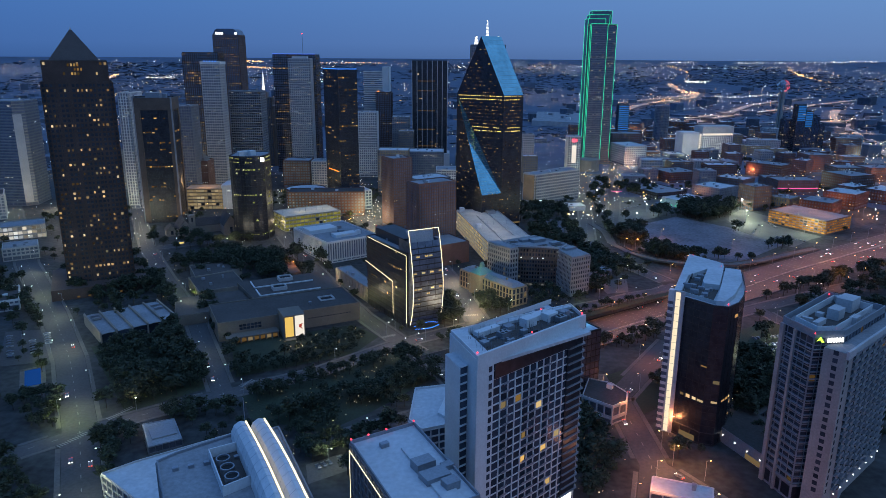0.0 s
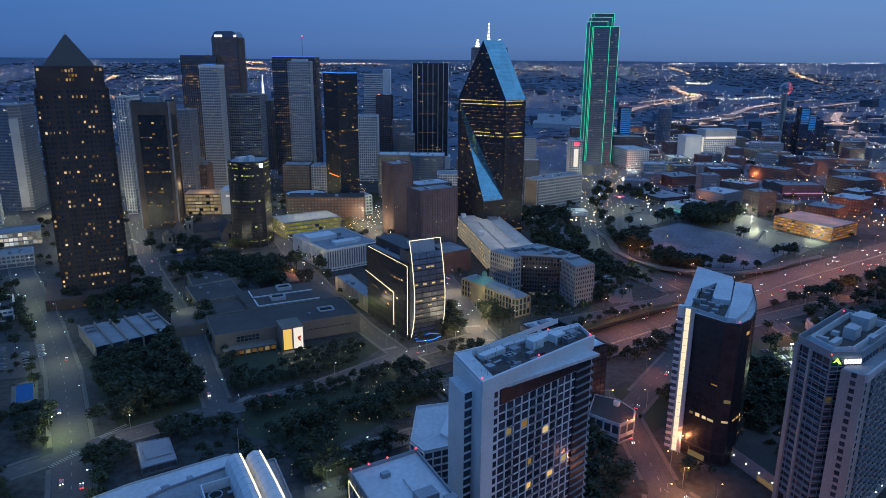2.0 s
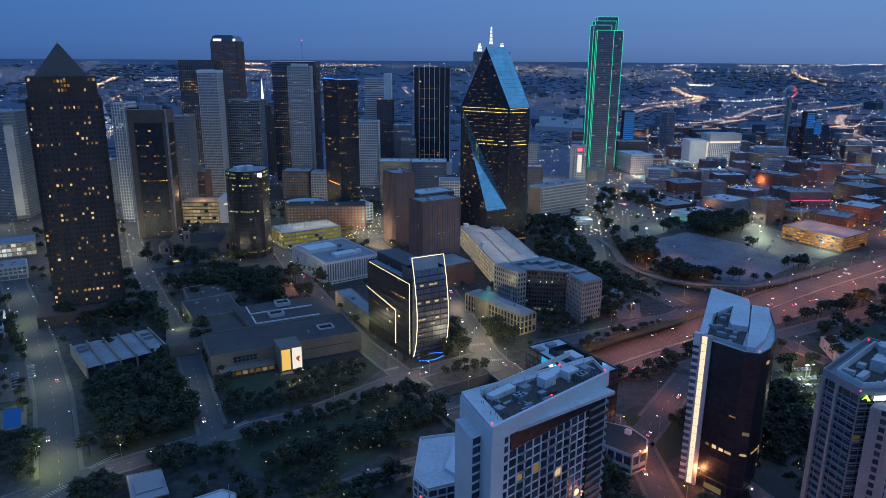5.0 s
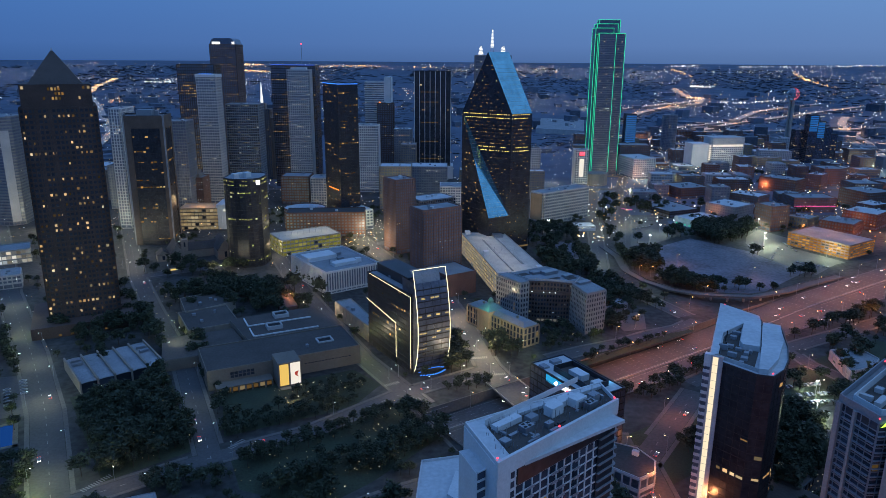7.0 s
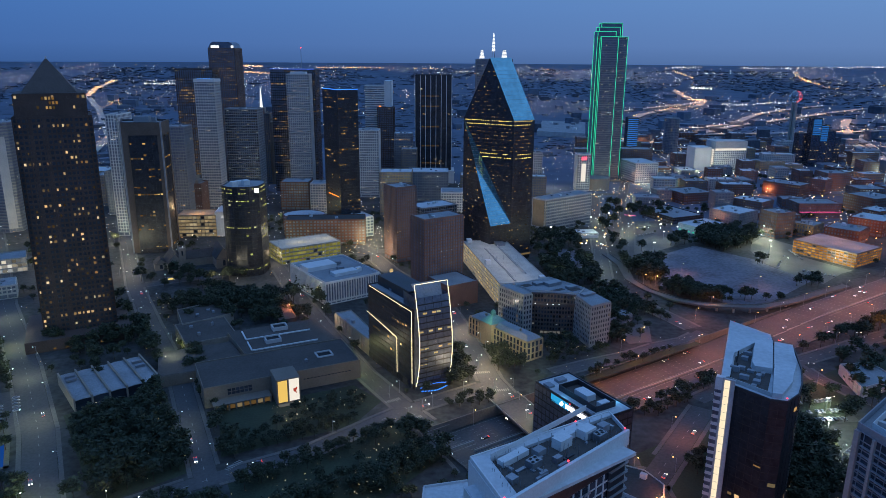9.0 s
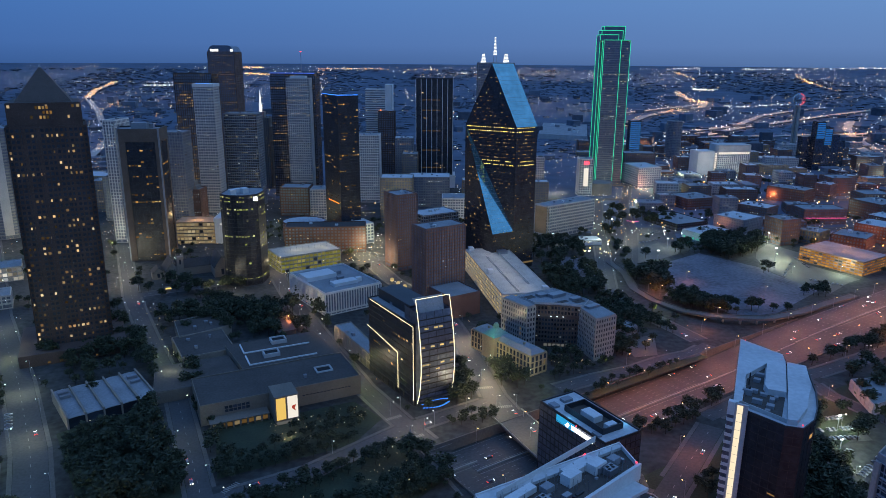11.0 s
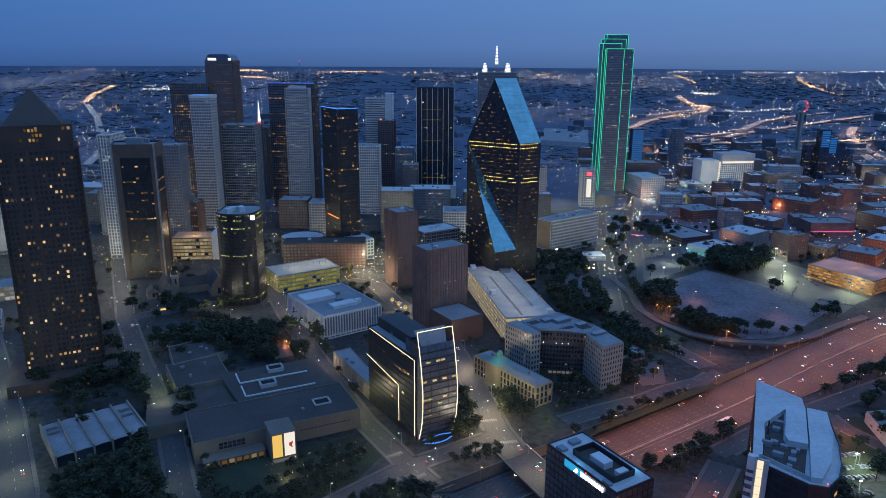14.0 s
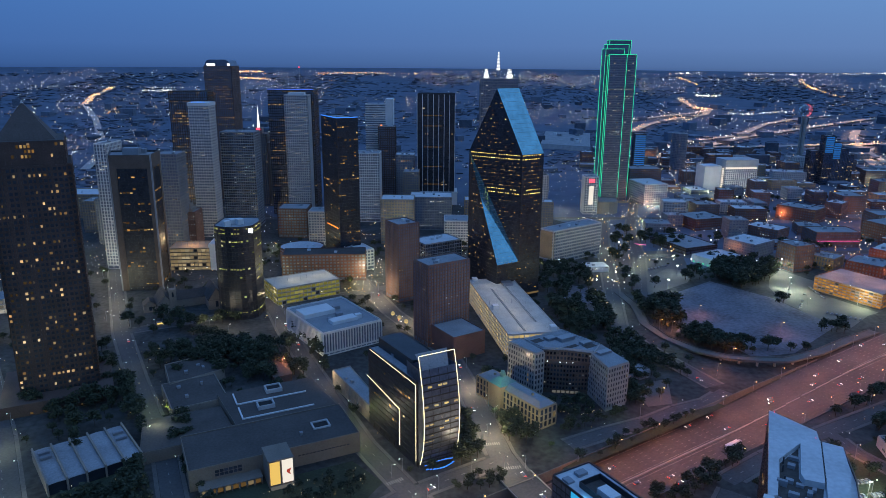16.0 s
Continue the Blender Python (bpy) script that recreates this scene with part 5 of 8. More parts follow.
for b in range(8, 142, 3):
    for a in (2, 17.5, 33):
        bays.beam(gat(a, b), (gc, gs), (gs, -gc), 0, 4.5, 22.16, 22.18, -0.06, 0.06)
part("bay_lines", bays, M["mark"], lg, kind="stuff")
part("cool_unit", Shape().prism([gat(30, 125), gat(40, 125), gat(40, 134), gat(30, 134)], 22, 25), M["steel"], lg)
garage("parking_garage", "brick parking garage lit orange inside", [(432, 767), (478, 798), (441, 861), (395, 829)], 15, "garageorange", "brickdark", 5, "roofgrey")
building("brick_hall", "windowless reddish brick hall with a flat roof", nrect(-1.5, 634, 32, 42, 33), 20, "brick", "brick", 6, 30, 0.0, 0.3, 0.0, "warm", foot=0, roof="roofgrey", units=0, parapet=1.0, bandout=0.05)
building("apartment_block", "brown apartment tower with a regular window grid", nrect(-23, 662, 42, 24, 33), 73, "brickdark", "glass", 3.0, 2.8, 1.2, 0.9, 0.03, "cool", foot=5, roof="roofgrey", units=3, parapet=1.2, category="apartment tower")
building("apartment_block", "brown apartment tower behind its twin", nrect(-56, 776, 24, 27, 33), 81, "brickdark", "glass", 3.0, 2.8, 1.2, 0.9, 0.04, "warm", foot=5, roof="roofgrey", units=2, parapet=1.2, category="apartment tower")
building("glass_annex", "glazed mid-rise office beside the apartment towers", nrect(-30, 810, 46, 30, 33), 52, "grey", "blueglass", 3.6, 3, 0.2, 0.6, 0.05, "cool", roof="roofwhite", units=3)


def curved_office():
    a, b = [(57, 569.5), (64, 574), (49, 598), (40, 592)], [(106, 550), (123, 561), (110, 592), (96, 585)]
    root = thing("curved_office", "stone office with a concave curved window front", "office building", (84, 578, 0))
    arc = []
    for k in range(9):
        t = k / 8
        x, y = 63 + (100 - 63) * t, 576 + (572 - 576) * t
        arc.append((x, y - 9 * (1 - (2 * t - 1) ** 2) * 0.2 + 5))
    mid = arc + [(110, 592), (84, 622), (49, 598)]
    for poly, h, r in ((a, 36, 0.4), (b, 34, 0.4)):
        part("end_block", Shape().prism(poly, 0, h), M["concrete"], root)
        part("block_roof", Shape().prism(inset(poly, 0.4), h, h + 0.15), M["roofgrey"], root)
        storeys(root, poly, 2, h - 1, 3.9, 2.6, M["concrete"], 1.1, 1.6, 0.04, M["warm"], panes=M["pane"], own=True)
    part("middle_block", Shape().prism(mid, 0, 24.5), M["brownstone"], root)
    storeys(root, mid, 3, 24, 3.6, 2.6, M["brownstone"], 0.9, 1.5, 0.09, M["dimcool"], panes=M["pane"])
    part("middle_roof", Shape().prism(inset(mid, 0.5), 24.5, 24.7), M["roofdark"], root)
    att = [(64, 581), (82, 579.5), (102, 574), (110, 590), (84, 620), (50, 599)]
    part("attic", Shape().prism(att, 24.6, 34), M["brownstone"], root)
    storeys(root, att, 26, 33.4, 3.7, 2.6, M["brownstone"], 0.9, 1.3, 0.2, M["dimcool"], panes=M["pane"], ribout=0.2, bandout=0.15)
    part("attic_roof", Shape().prism(inset(att, 0.4), 34, 34.3), M["roofgrey"], root)
    for p, d, n, ln in edges(inset(att, 1.5)):
        part("roof_rail", Shape().beam(p, d, n, 0, ln, 34.3, 35.5, -0.1, 0.1), M["pale"], root)
    for x, y, w, d in ((62, 597, 9, 6), (100, 588, 10, 6), (86, 586, 12, 4)):
        part("roof_pit", Shape().prism(crect(x, y, w, d, 33), 34.3, 34.5), M["roofdark"], root)
    for x, y, w, d, h in ((84, 600, 14, 7, 3), (72, 600, 8, 6, 2.4), (98, 592, 9, 5, 2.2), (108, 575, 12, 5, 2), (50, 588, 7, 5, 2)):
        part("roof_unit", Shape().prism(crect(x, y, w, d, 33), 34, 34 + h), M["steel"], root)
    for k in (1, 3, 4, 5, 7):
        part("terrace_lamp", Shape().gem(arc[k][0], arc[k][1] - 0.3, 25.4, 0.55), M["signwhite"], root)
    for k in range(6):
        part("entry_light", Shape().beam(arc[2], (0.98, -0.1), (-0.1, -0.98), k * 3.4, k * 3.4 + 2.6, 0.6, 2.6, 0.6, 0.8), M["cool"], root)


curved_office()


def old_courthouse():
    poly = nrect(55, 523, 16, 66, 37)
    root = building("old_courthouse", "tan stone courthouse with a green copper roof cap", poly, 15, "tan", "tan", 4.5, 3.6, 1.4, 0.8, 0.03, "warm", foot=1, roof="roofgrey", units=0, parapet=0.9, panes=True, own=True, category="courthouse")
    c = (33, 560)
    q = crect(*c, 16, 14, 37)
    part("crossing", Shape().prism(q, 0, 18), M["tan"], root)
    part("copper_roof", Shape().prism(q, 18, 22.4, inset(q, 5.4)), M["copper"], root, "green copper hipped roof")
    part("lantern", Shape().prism(crect(*c, 3, 3, 37), 22.2, 25), M["copper"], root)
    part("lantern_dome", Shape().dome(*c, 25, 1.8, 2.0), M["copper"], root)
    rp = inset(poly, 0.3)
    ridge = inset(poly, 4.5)
    part("hipped_roof", Shape().prism(rp, 15.2, 18.4, ridge), M["roofgrey"], root)
    for t in (0.2, 0.8):
        x, y = poly[0][0] * (1 - t) + poly[3][0] * t, poly[0][1] * (1 - t) + poly[3][1] * t
        part("chimney", Shape().prism(crect(x + 5, y + 5, 1.4, 1.4, 37), 15, 20), M["tan"], root)


old_courthouse()


def terracotta_house():
    poly = [(-150, 648), (-162, 643), (-139, 587), (-127, 594)]
    root = building("terracotta_house", "low terracotta-coloured house lit by warm lamps", poly[::-1], 6, "brick", "brick", 4, 5, 0.5, 0.6, 0.1, "warm", foot=0, roof="roofdark", units=1, parapet=0.6, category="house")
    part("chimney", Shape().prism(crect(-146, 622, 2, 2, 25), 6, 9), M["brick"], root)


terracotta_house()
building("museum_annex", "low grey museum annex with a flat roof", [(-229, 604), (-212, 570), (-180, 598), (-194, 631)], 8, "limestone", "limestone", 6, 10, 0.2, 0.3, 0.0, "warm", foot=0, roof="roofdark", units=3, parapet=0.7, category="museum", ribout=0.08, bandout=0.06)
building("curved_roof_shed", "low pale building with a curved edge beside the off-ramp", [(274, 507), (268, 470), (290, 480), (300, 492), (296, 510)], 7, "pale", "pale", 4, 6, 0.3, 0.5, 0.02, "cool", foot=0, roof="roofgrey", units=1)
for k, (x, y) in enumerate(((-59, 733), (-52, 722), (-45, 712))):
    gl = thing("light_globe", "large glowing globe lamp on a short post", "lamp", (x, y, 0), group="plaza globes")
    part("post", Shape().tube((x, y, 0), (x, y, 3), 0.2), M["steel"], gl)
    part("globe", Shape().dome(x, y, 4.4, 2.0, 2.0, 12, 4).dome(x, y, 4.4, 2.0, -2.0, 12, 4), M["garage"], gl, "glowing white globe")


# ---- downtown towers ----
def pyramid_tower():
    c, s = math.cos(radians(27)), math.sin(radians(27))
    at = lambda a, b: (-309.6 + a * c - b * s, 549.0 + a * s + b * c)
    w, d, k = 50.8, 50.0, 2.7
    poly = [at(*q) for q in ((k, 0), (w - k, 0), (w - k, k), (w, k), (w, d - k), (w - k, d - k), (w - k, d), (k, d), (k, d - k), (0, d - k), (0, k), (k, k))]
    root = building("pyramid_tower", "brown granite skyscraper with a pyramid roof", poly, 170.6, "granite", "blackglass", 3.85, 2.95, 1.0, 1.7, 0.2, "granitelit", foot=8, roof="roofdark", units=0, parapet=0.8,
                    rows=((60, 66, 0.3), (98, 102, 0.34), (122, 128, 0.08), (136, 141, 0.36), (40, 44, 0.3)), category="skyscraper", single=True, ribout=0.35, bandout=0.2)
    for a in (10.5, 19.5, 29.6, 38.6):
        part("wall_pier", Shape().beam(at(a, 0), (c, s), (s, -c), -0.8, 0.8, 0, 170.6, 0, 0.55), M["granite"], root, "wide granite pier")
    sh = [at(*q) for q in ((2.4, 1.5), (w - 2.4, 1.5), (w - 2.4, d - 1.5), (2.4, d - 1.5))]
    part("upper_step", Shape().prism(sh, 170.6, 187.4), M["granite"], root)
    storeys(root, sh, 172, 187, 3.7, 3.2, M["granite"], 1.4, 1.3, 0.1, M["granitelit"], ribout=0.25, bandout=0.15)
    part("step_roof", Shape().prism(inset(sh, 0.4), 187.4, 187.6), M["roofdark"], root)
    bay = Shape()
    for i in range(5):
        for j in range(3):
            if rng.random() < 0.6:
                bay.beam(at(w / 2 - 5.5 + i * 2.2, 1.5), (c, s), (s, -c), 0, 1.4, 176.5 + j * 3.3, 178.6 + j * 3.3, 0.3, 0.45)
    part("lit_arched_bay", bay, M["dimamber"], root, "dimly lit central window bay", kind="stuff")
    py = [at(*q) for q in ((7.4, 6.4), (w - 7.4, 6.4), (w - 7.4, d - 6.4), (7.4, d - 6.4))]
    part("pyramid_roof", Shape().prism(py, 187.5, 211, inset(py, 17.2)), M["bronze"], root, "dark pyramid roof")
    seams = Shape()
    pe = edges(py)[0]
    apex = (*at(w / 2, d / 2), 211.0)
    for i in range(1, 12):
        x, y = pe[0][0] + pe[1][0] * pe[3] * i / 12, pe[0][1] + pe[1][1] * pe[3] * i / 12
        seams.tube((x + s * 0.1, y - c * 0.1, 187.6), (x + (apex[0] - x) * 0.93 + s * 0.1, y + (apex[1] - y) * 0.93 - c * 0.1, 187.6 + 23.4 * 0.93), 0.09, 4)
    part("roof_seams", seams, M["granite"], root, kind="stuff")
    t0 = crect(apex[0], apex[1], 2.6, 2.6, 27)
    part("pyramid_tip", Shape().prism(t0, 209.3, 213.2, inset(t0, 1.2)), M["pale"], root)
    part("tip_light", Shape().gem(apex[0] + 1.0, apex[1] - 1.9, 208.6, 0.8), M["cool"], root)
    base = crect(-296, 574, 72, 64, 27)
    part("podium", Shape().prism(base, 0, 9), M["granite"], root)
    for k in range(5):
        part("entrance_light", Shape().beam(edges(base)[0][0], edges(base)[0][1], edges(base)[0][2], 18 + k * 8, 20 + k * 8, 1, 2.4, 0.05, 0.2), M["amber"], root)


RUNS[0] = False
pyramid_tower()
RUNS[0] = True


def prism_tower():
    """The prismatic glass tower: a square foot, a skewed shaft and a gabled top."""
    N, Rr = Vector((43.4, 771.8)), Vector((89.3, 800.2))
    A, Bk = Vector((15.0, 817.8)), Vector((60.9, 846.2))
    P, Q = (N + Rr) / 2, (A + Bk) / 2
    T1, T2 = (A + P) / 2, (Q + Rr) / 2
    zf, ze, zt = 42.0, 151.0, 214.0
    root = thing("prism_tower", "mirror glass skyscraper cut into slanting facets", "skyscraper", (52, 809, 0))
    v = lambda q, z: (q.x, q.y, z)
    body = Shape()
    body.add([v(N, 0), v(Rr, 0), v(Bk, 0), v(A, 0), v(N, zf), v(P, zf), v(Rr, ze), v(P, ze), v(A, ze), v(T1, zt), v(T2, zt), v(Bk, zf), v(Q, zf), v(Q, ze)],
             [(0, 1, 6, 7, 5, 4), (0, 4, 8, 3), (5, 7, 9, 8), (1, 2, 11, 6), (2, 3, 8, 13, 12, 11), (12, 13, 10, 6), (3, 2, 1, 0)])
    part("glass_shaft", body, M["blackglass"], root)
    # slanted facets get the brighter glass copy that carries the sky's blue
    part("lower_facet", Shape().add([v(N, zf), v(P, zf), v(A, ze)], [(0, 1, 2)]), M["mirror"], root, "sky-reflecting slanted lower facet")
    part("rear_facet", Shape().add([v(Bk, zf), v(Q, zf), v(Rr, ze)], [(0, 1, 2)]), M["mirror"], root)
    part("roof_facet", Shape().add([v(P, ze), v(Rr, ze), v(T2, zt), v(T1, zt)], [(0, 1, 2, 3)]), M["mirror"], root, "sky-reflecting slanted roof facet")
    part("rear_roof_facet", Shape().add([v(Q, ze), v(A, ze), v(T1, zt), v(T2, zt)], [(0, 1, 2, 3)]), M["glass"], root)
    lines_, lit = Shape(), Shape()
    golden = Shape()
    d = (P - A).normalized()
    n = Vector((d.y, -d.x))
    ln = (P - A).length
    for k in range(54):
        z = 6 + k * 3.85
        if z < ze:
            lo = ln * max(0.0, 1 - (z - zf) / (ze - zf)) if z > zf else ln
            hi = ln
        else:
            t = (z - ze) / (zt - ze)
            lo, hi = ln / 2 * t, ln - ln / 2 * t
        if hi - lo > 1:
            lines_.beam(tuple(A), tuple(d), tuple(n), lo, hi, z - 0.25, z + 0.25, -0.05, 0.12)
            row = 0.97 if k in (36, 37) else 0.85 if k in (27, 28) else 0.5 if k == 46 else 0.62 if 28 < k < 36 else 0.24
            s = lo + 0.6
            while s + 2.6 < hi:
                if rng.random() < row:
                    (golden if k in (36, 37, 27, 28, 46) else lit).beam(tuple(A), tuple(d), tuple(n), s, s + rng.uniform(0.7, 2.3), z + 1.2, z + 1.9, 0, 0.1)
                s += 2.7
    d2 = (Rr - N).normalized()
    n2 = Vector((d2.y, -d2.x))
    l2 = (Rr - N).length
    for k in range(38):
        z = 6 + k * 3.85
        lo = l2 / 2 if z > zf else 0
        lines_.beam(tuple(N), tuple(d2), tuple(n2), lo, l2, z - 0.25, z + 0.25, -0.05, 0.12)
        row = 0.97 if k in (36, 37) else 0.8 if k in (27, 28) else 0.5 if 28 < k < 36 else 0.2
        s = lo + 0.6
        while s + 2.6 < l2:
            if rng.random() < row:
                (golden if k in (36, 37, 27, 28) else lit).beam(tuple(N), tuple(d2), tuple(n2), s, s + rng.uniform(0.7, 2.3), z + 1.2, z + 1.9, 0, 0.1)
            s += 2.7
    d3 = (N - A).normalized()
    n3 = Vector((d3.y, -d3.x))
    for k in range(36):
        z = 6 + k * 3.85
        hi = 54 * min(1, 1 - (z - zf) / (ze - zf)) if z > zf else 54
        if hi > 3:
            lines_.beam(tuple(A), tuple(d3), tuple(n3), 0, hi, z - 0.25, z + 0.25, -0.05, 0.12)
            for j in range(int(hi / 2.7)):
                if rng.random() < (0.14 if k > 8 else 0.05):
                    lit.beam(tuple(A), tuple(d3), tuple(n3), j * 2.7 + 0.4, j * 2.7 + 2.5, z + 0.9, z + 2.1, 0, 0.1)
    part("floor_line_grid", lines_, M["dark"], root, kind="stuff")
    part("lit_pane_grid", lit, M["dimamber"], root, "lit windows", kind="stuff")
    part("lit_floor_grid", golden, M["gold"], root, "fully lit golden floors", kind="stuff")
    can = Shape()
    can.beam(tuple(N), tuple(d2), tuple(n2), 0, l2, 5, 6.4, 0.1, 1.6)
    part("canopy_light", can, M["warm"], root)
    fac = Shape()
    for k in range(26):
        z = zf + 2 + k * 4.1
        t = (z - zf) / (ze - zf)
        a, b = N.lerp(A, t), P.lerp(A, t)
        fac.tube((a.x - 0.03, a.y - 0.06, z), (b.x - 0.03, b.y - 0.06, z), 0.07, 4)
    for k in range(15):
        t = k / 15
        a, b = P.lerp(T1, t), Rr.lerp(T2, t)
        z = ze + (zt - ze) * t
        fac.tube((a.x, a.y, z + 0.05), (b.x, b.y, z + 0.05), 0.07, 4)
    part("facet_mullions", fac, M["steel"], root, kind="stuff")


prism_tower()


def spired_tower():
    poly = nrect(46, 1228, 58, 50, 0)
    root = building("spired_tower", "dark glass skyscraper crowned with lit lattice spires", poly, 211, "grey", "glass", 4, 3.6, 0.4, 0.8, 0.14, "dimcool", foot=6, units=0, category="skyscraper")
    for x, y, z0, z1, r in ((73.4, 1245, 211, 253, 3.4), (55, 1234, 211, 227, 3.2), (92, 1234, 211, 227, 3.2), (55, 1268, 211, 227, 3.2), (92, 1268, 211, 227, 3.2)):
        s, lt = Shape(), Shape()
        for k in range(4):
            a = math.pi / 4 + k * math.pi / 2
            c = (x + r * math.cos(a), y + r * math.sin(a))
            s.tube((*c, z0), (x, y, z1), 0.25, 4)
        n = int((z1 - z0) / 2.2)
        for k in range(n):
            t = k / n
            if t > 0.3 or z1 < 230:
                q = r * (1 - t) * 0.8 + 0.8
                lt.prism([(x - q, y - q), (x + q, y - q), (x + q, y + q), (x - q, y + q)], z0 + k * 2.2, z0 + k * 2.2 + 1.2)
        sp = part("spire", s, M["steel"], root, "lattice spire")
        part("spire_lights", lt, M["crown"], sp, "white spire lights", kind="stuff")


spired_tower()


def green_tower():
    poly = [(264, 1311), (292.6, 1311), (292.6, 1323), (311.9, 1323), (311.9, 1351), (305, 1351), (305, 1363), (266, 1363), (266, 1351), (259.4, 1351), (259.4, 1323), (264, 1323)]
    root = building("green_outlined_tower", "glass skyscraper traced with green light lines", poly, 249.5, "grey", "glass", 3.9, 3.4, 0.0, 1.1, 0.13, "dimcool", foot=6, units=0, category="skyscraper", ribout=0.15)
    tiers = [(nrect(258.6, 1319, 31.4, 30, 0), 258.7), (nrect(262.4, 1327, 36.6, 26, 0), 266.0), (nrect(267.5, 1335, 36.7, 20, 0), 273.2)]
    for x, y in poly:
        if y < 1355:
            ox, oy = (-0.4 if x < 280 else 0.4), (-0.4 if y < 1338 else 0.4)
            lights(root, [(x + ox, y + oy, 8), (x + ox, y + oy, 249.5)], 0.4, M["green"], "light_line", "green light line")
    p = [(x, y - 0.4, 250.2) for x, y in poly]
    lights(root, p[9:] + p[:4], 0.4, M["green"], "light_line", "green light line")
    for i, (q, z1) in enumerate(tiers):
        part("upper_step", Shape().prism(q, 249.5, z1), M["glass"], root)
        for x, y in q:
            lights(root, [(x, y - 0.4, 240 if x > 280 and y < 1336 else 250), (x, y - 0.4, z1)], 0.38, M["green"], "light_line", "green light line")
        ring = [(x, y - 0.4, z1 + 0.3) for x, y in q]
        lights(root, ring + ring[:1], 0.38, M["green"], "light_line", "green light line")
    part("plaza_lights", Shape().box(262, 1300, 0.3, 312, 1302, 2.2), M["cool"], root)


green_tower()


def tower(name, label, x0, x1, y, h, depth, wall, glass="glass", bay=3.2, rib=0.5, band=1.0, lit=0.06, litmat="warm", floor=3.9, roof="roofgrey", **kw):
    return building(name, label, nrect(x0, y, x1 - x0, depth, 0), h, wall, glass, floor, bay, rib, band, lit, litmat, roof=roof, category="skyscraper", **kw)


t = tower("vaulted_crown_tower", "granite skyscraper with a glazed barrel-vaulted crown", -410, -365, 1290, 226, 44, "brickdark", rib=1.4, band=1.0, lit=0.2, litmat="dimamber", units=0)
va = Shape()
n = 11
pr = [(-410 + 45 * i / (n - 1), 226 + 11 * min(1, 2.6 * math.sin(math.pi * i / (n - 1))) if 0 < i < n - 1 else 226) for i in range(n)]
va.add([(x, 1290, z) for x, z in pr] + [(x, 1334, z) for x, z in pr], [tuple(range(n))[::-1], tuple(range(n, 2 * n))] + [(i, i + 1, n + i + 1, n + i) for i in range(n - 1)])
part("barrel_vault", va, M["glass"], t, "barrel-vaulted glass crown")
for x0, x1 in ((-405, -391), (-371, -366.5)):
    part("crown_light", Shape().box(x0, 1289.4, 227, x1, 1289.8, 231), M["crown"], t, "white crown light")
tower("brown_tower", "tall brown office slab with scattered lit windows", -391, -338, 1080, 195, 30, "bronze", rib=1.0, band=0.7, lit=0.3, litmat="dimamber", units=1)
t = tower("pale_banded_tower", "pale office tower with horizontal window bands", -351, -324, 1040, 181, 26, "pale", rib=0.6, band=1.7, lit=0.18, litmat="dimcool", units=1)
part("crown_band", Shape().prism(nrect(-352, 1039, 29, 28, 0), 179, 183), M["white"], t)
for k in range(5):
    part("crown_lamp", Shape().box(-346 + k * 4, 1038.6, 183, -344.5 + k * 4, 1039, 184.4), M["blueline"], t)
tower("blue_grey_tower", "blue-grey glass office tower", -331, -283, 1100, 138, 34, "grey", "blueglass", rib=0.5, band=1.2, lit=0.12, litmat="dimcool", units=2)
t = tower("spire_clock_tower", "stepped stone tower with a lit white spire", -325, -303, 1250, 120, 22, "limestone", rib=1.2, band=0.8, lit=0.05, units=0)
part("shoulder", Shape().prism(nrect(-306, 1252, 12, 20, 0), 0, 106), M["limestone"], t)
part("lantern", Shape().prism(nrect(-323, 1254, 12, 12, 0), 120, 130), M["limestone"], t)
part("spire", Shape().prism(nrect(-319, 1256, 4, 4, 0), 130, 165, [(-317.2, 1257.8), (-316.8, 1257.8), (-316.8, 1258.2), (-317.2, 1258.2)]), M["crown"], t, "lit white spire")
part("clock_ring", Shape().box(-320, 1253.4, 124, -314, 1253.8, 129), M["red"], t, "red lit ring")
t = tower("blue_rimmed_tower", "dark skyscraper with a violet-blue lit roof rim", -282, -212, 1190, 193, 40, "dark", rib=0.7, band=0.9, lit=0.16, litmat="dimamber", units=2, ribout=0.2)
lights(t, [(-282, 1189.5, 194.6), (-212, 1189.5, 194.6)], 0.5, M["purple"], "rim_light", "violet-blue rim light")
part("mast", Shape().tube((-234, 1200, 193), (-234, 1200, 226), 0.4), M["steel"], t)
part("beacon", Shape().gem(-234, 1200, 227, 1.3), M["red"], t, "red beacon")
t = tower("pale_slab_tower", "pale concrete slab tower with striped windows", -251, -216, 1162, 187, 24, "pale", rib=0.9, band=1.5, lit=0.17, litmat="dimcool", units=0)
part("crown_frames", Shape().box(-246, 1168, 187, -222, 1180, 191), M["white"], t)
t = building("blue_lit_tower", "black glass tower with a bright blue roof rim", [(-133, 900), (-111, 914), (-136, 956), (-158, 942)], 175, "dark", "blackglass", 3.8, 2.8, 0.3, 0.5, 0.14, "dimamber", units=1, category="skyscraper", ribout=0.12)
q = [(x, y, 176.2) for x, y in [(-158, 942), (-133, 900), (-111, 914), (-136, 956)]]
lights(t, [q[0], q[1], q[2]], 0.5, M["blueline"], "rim_light", "bright blue rim light")
part("low_ring_light", Shape().beam((-158, 942), (0.51, -0.86), (-0.86, -0.51), 10, 44, 46, 47, 0.3, 0.5), M["neon"], t, "red light line")
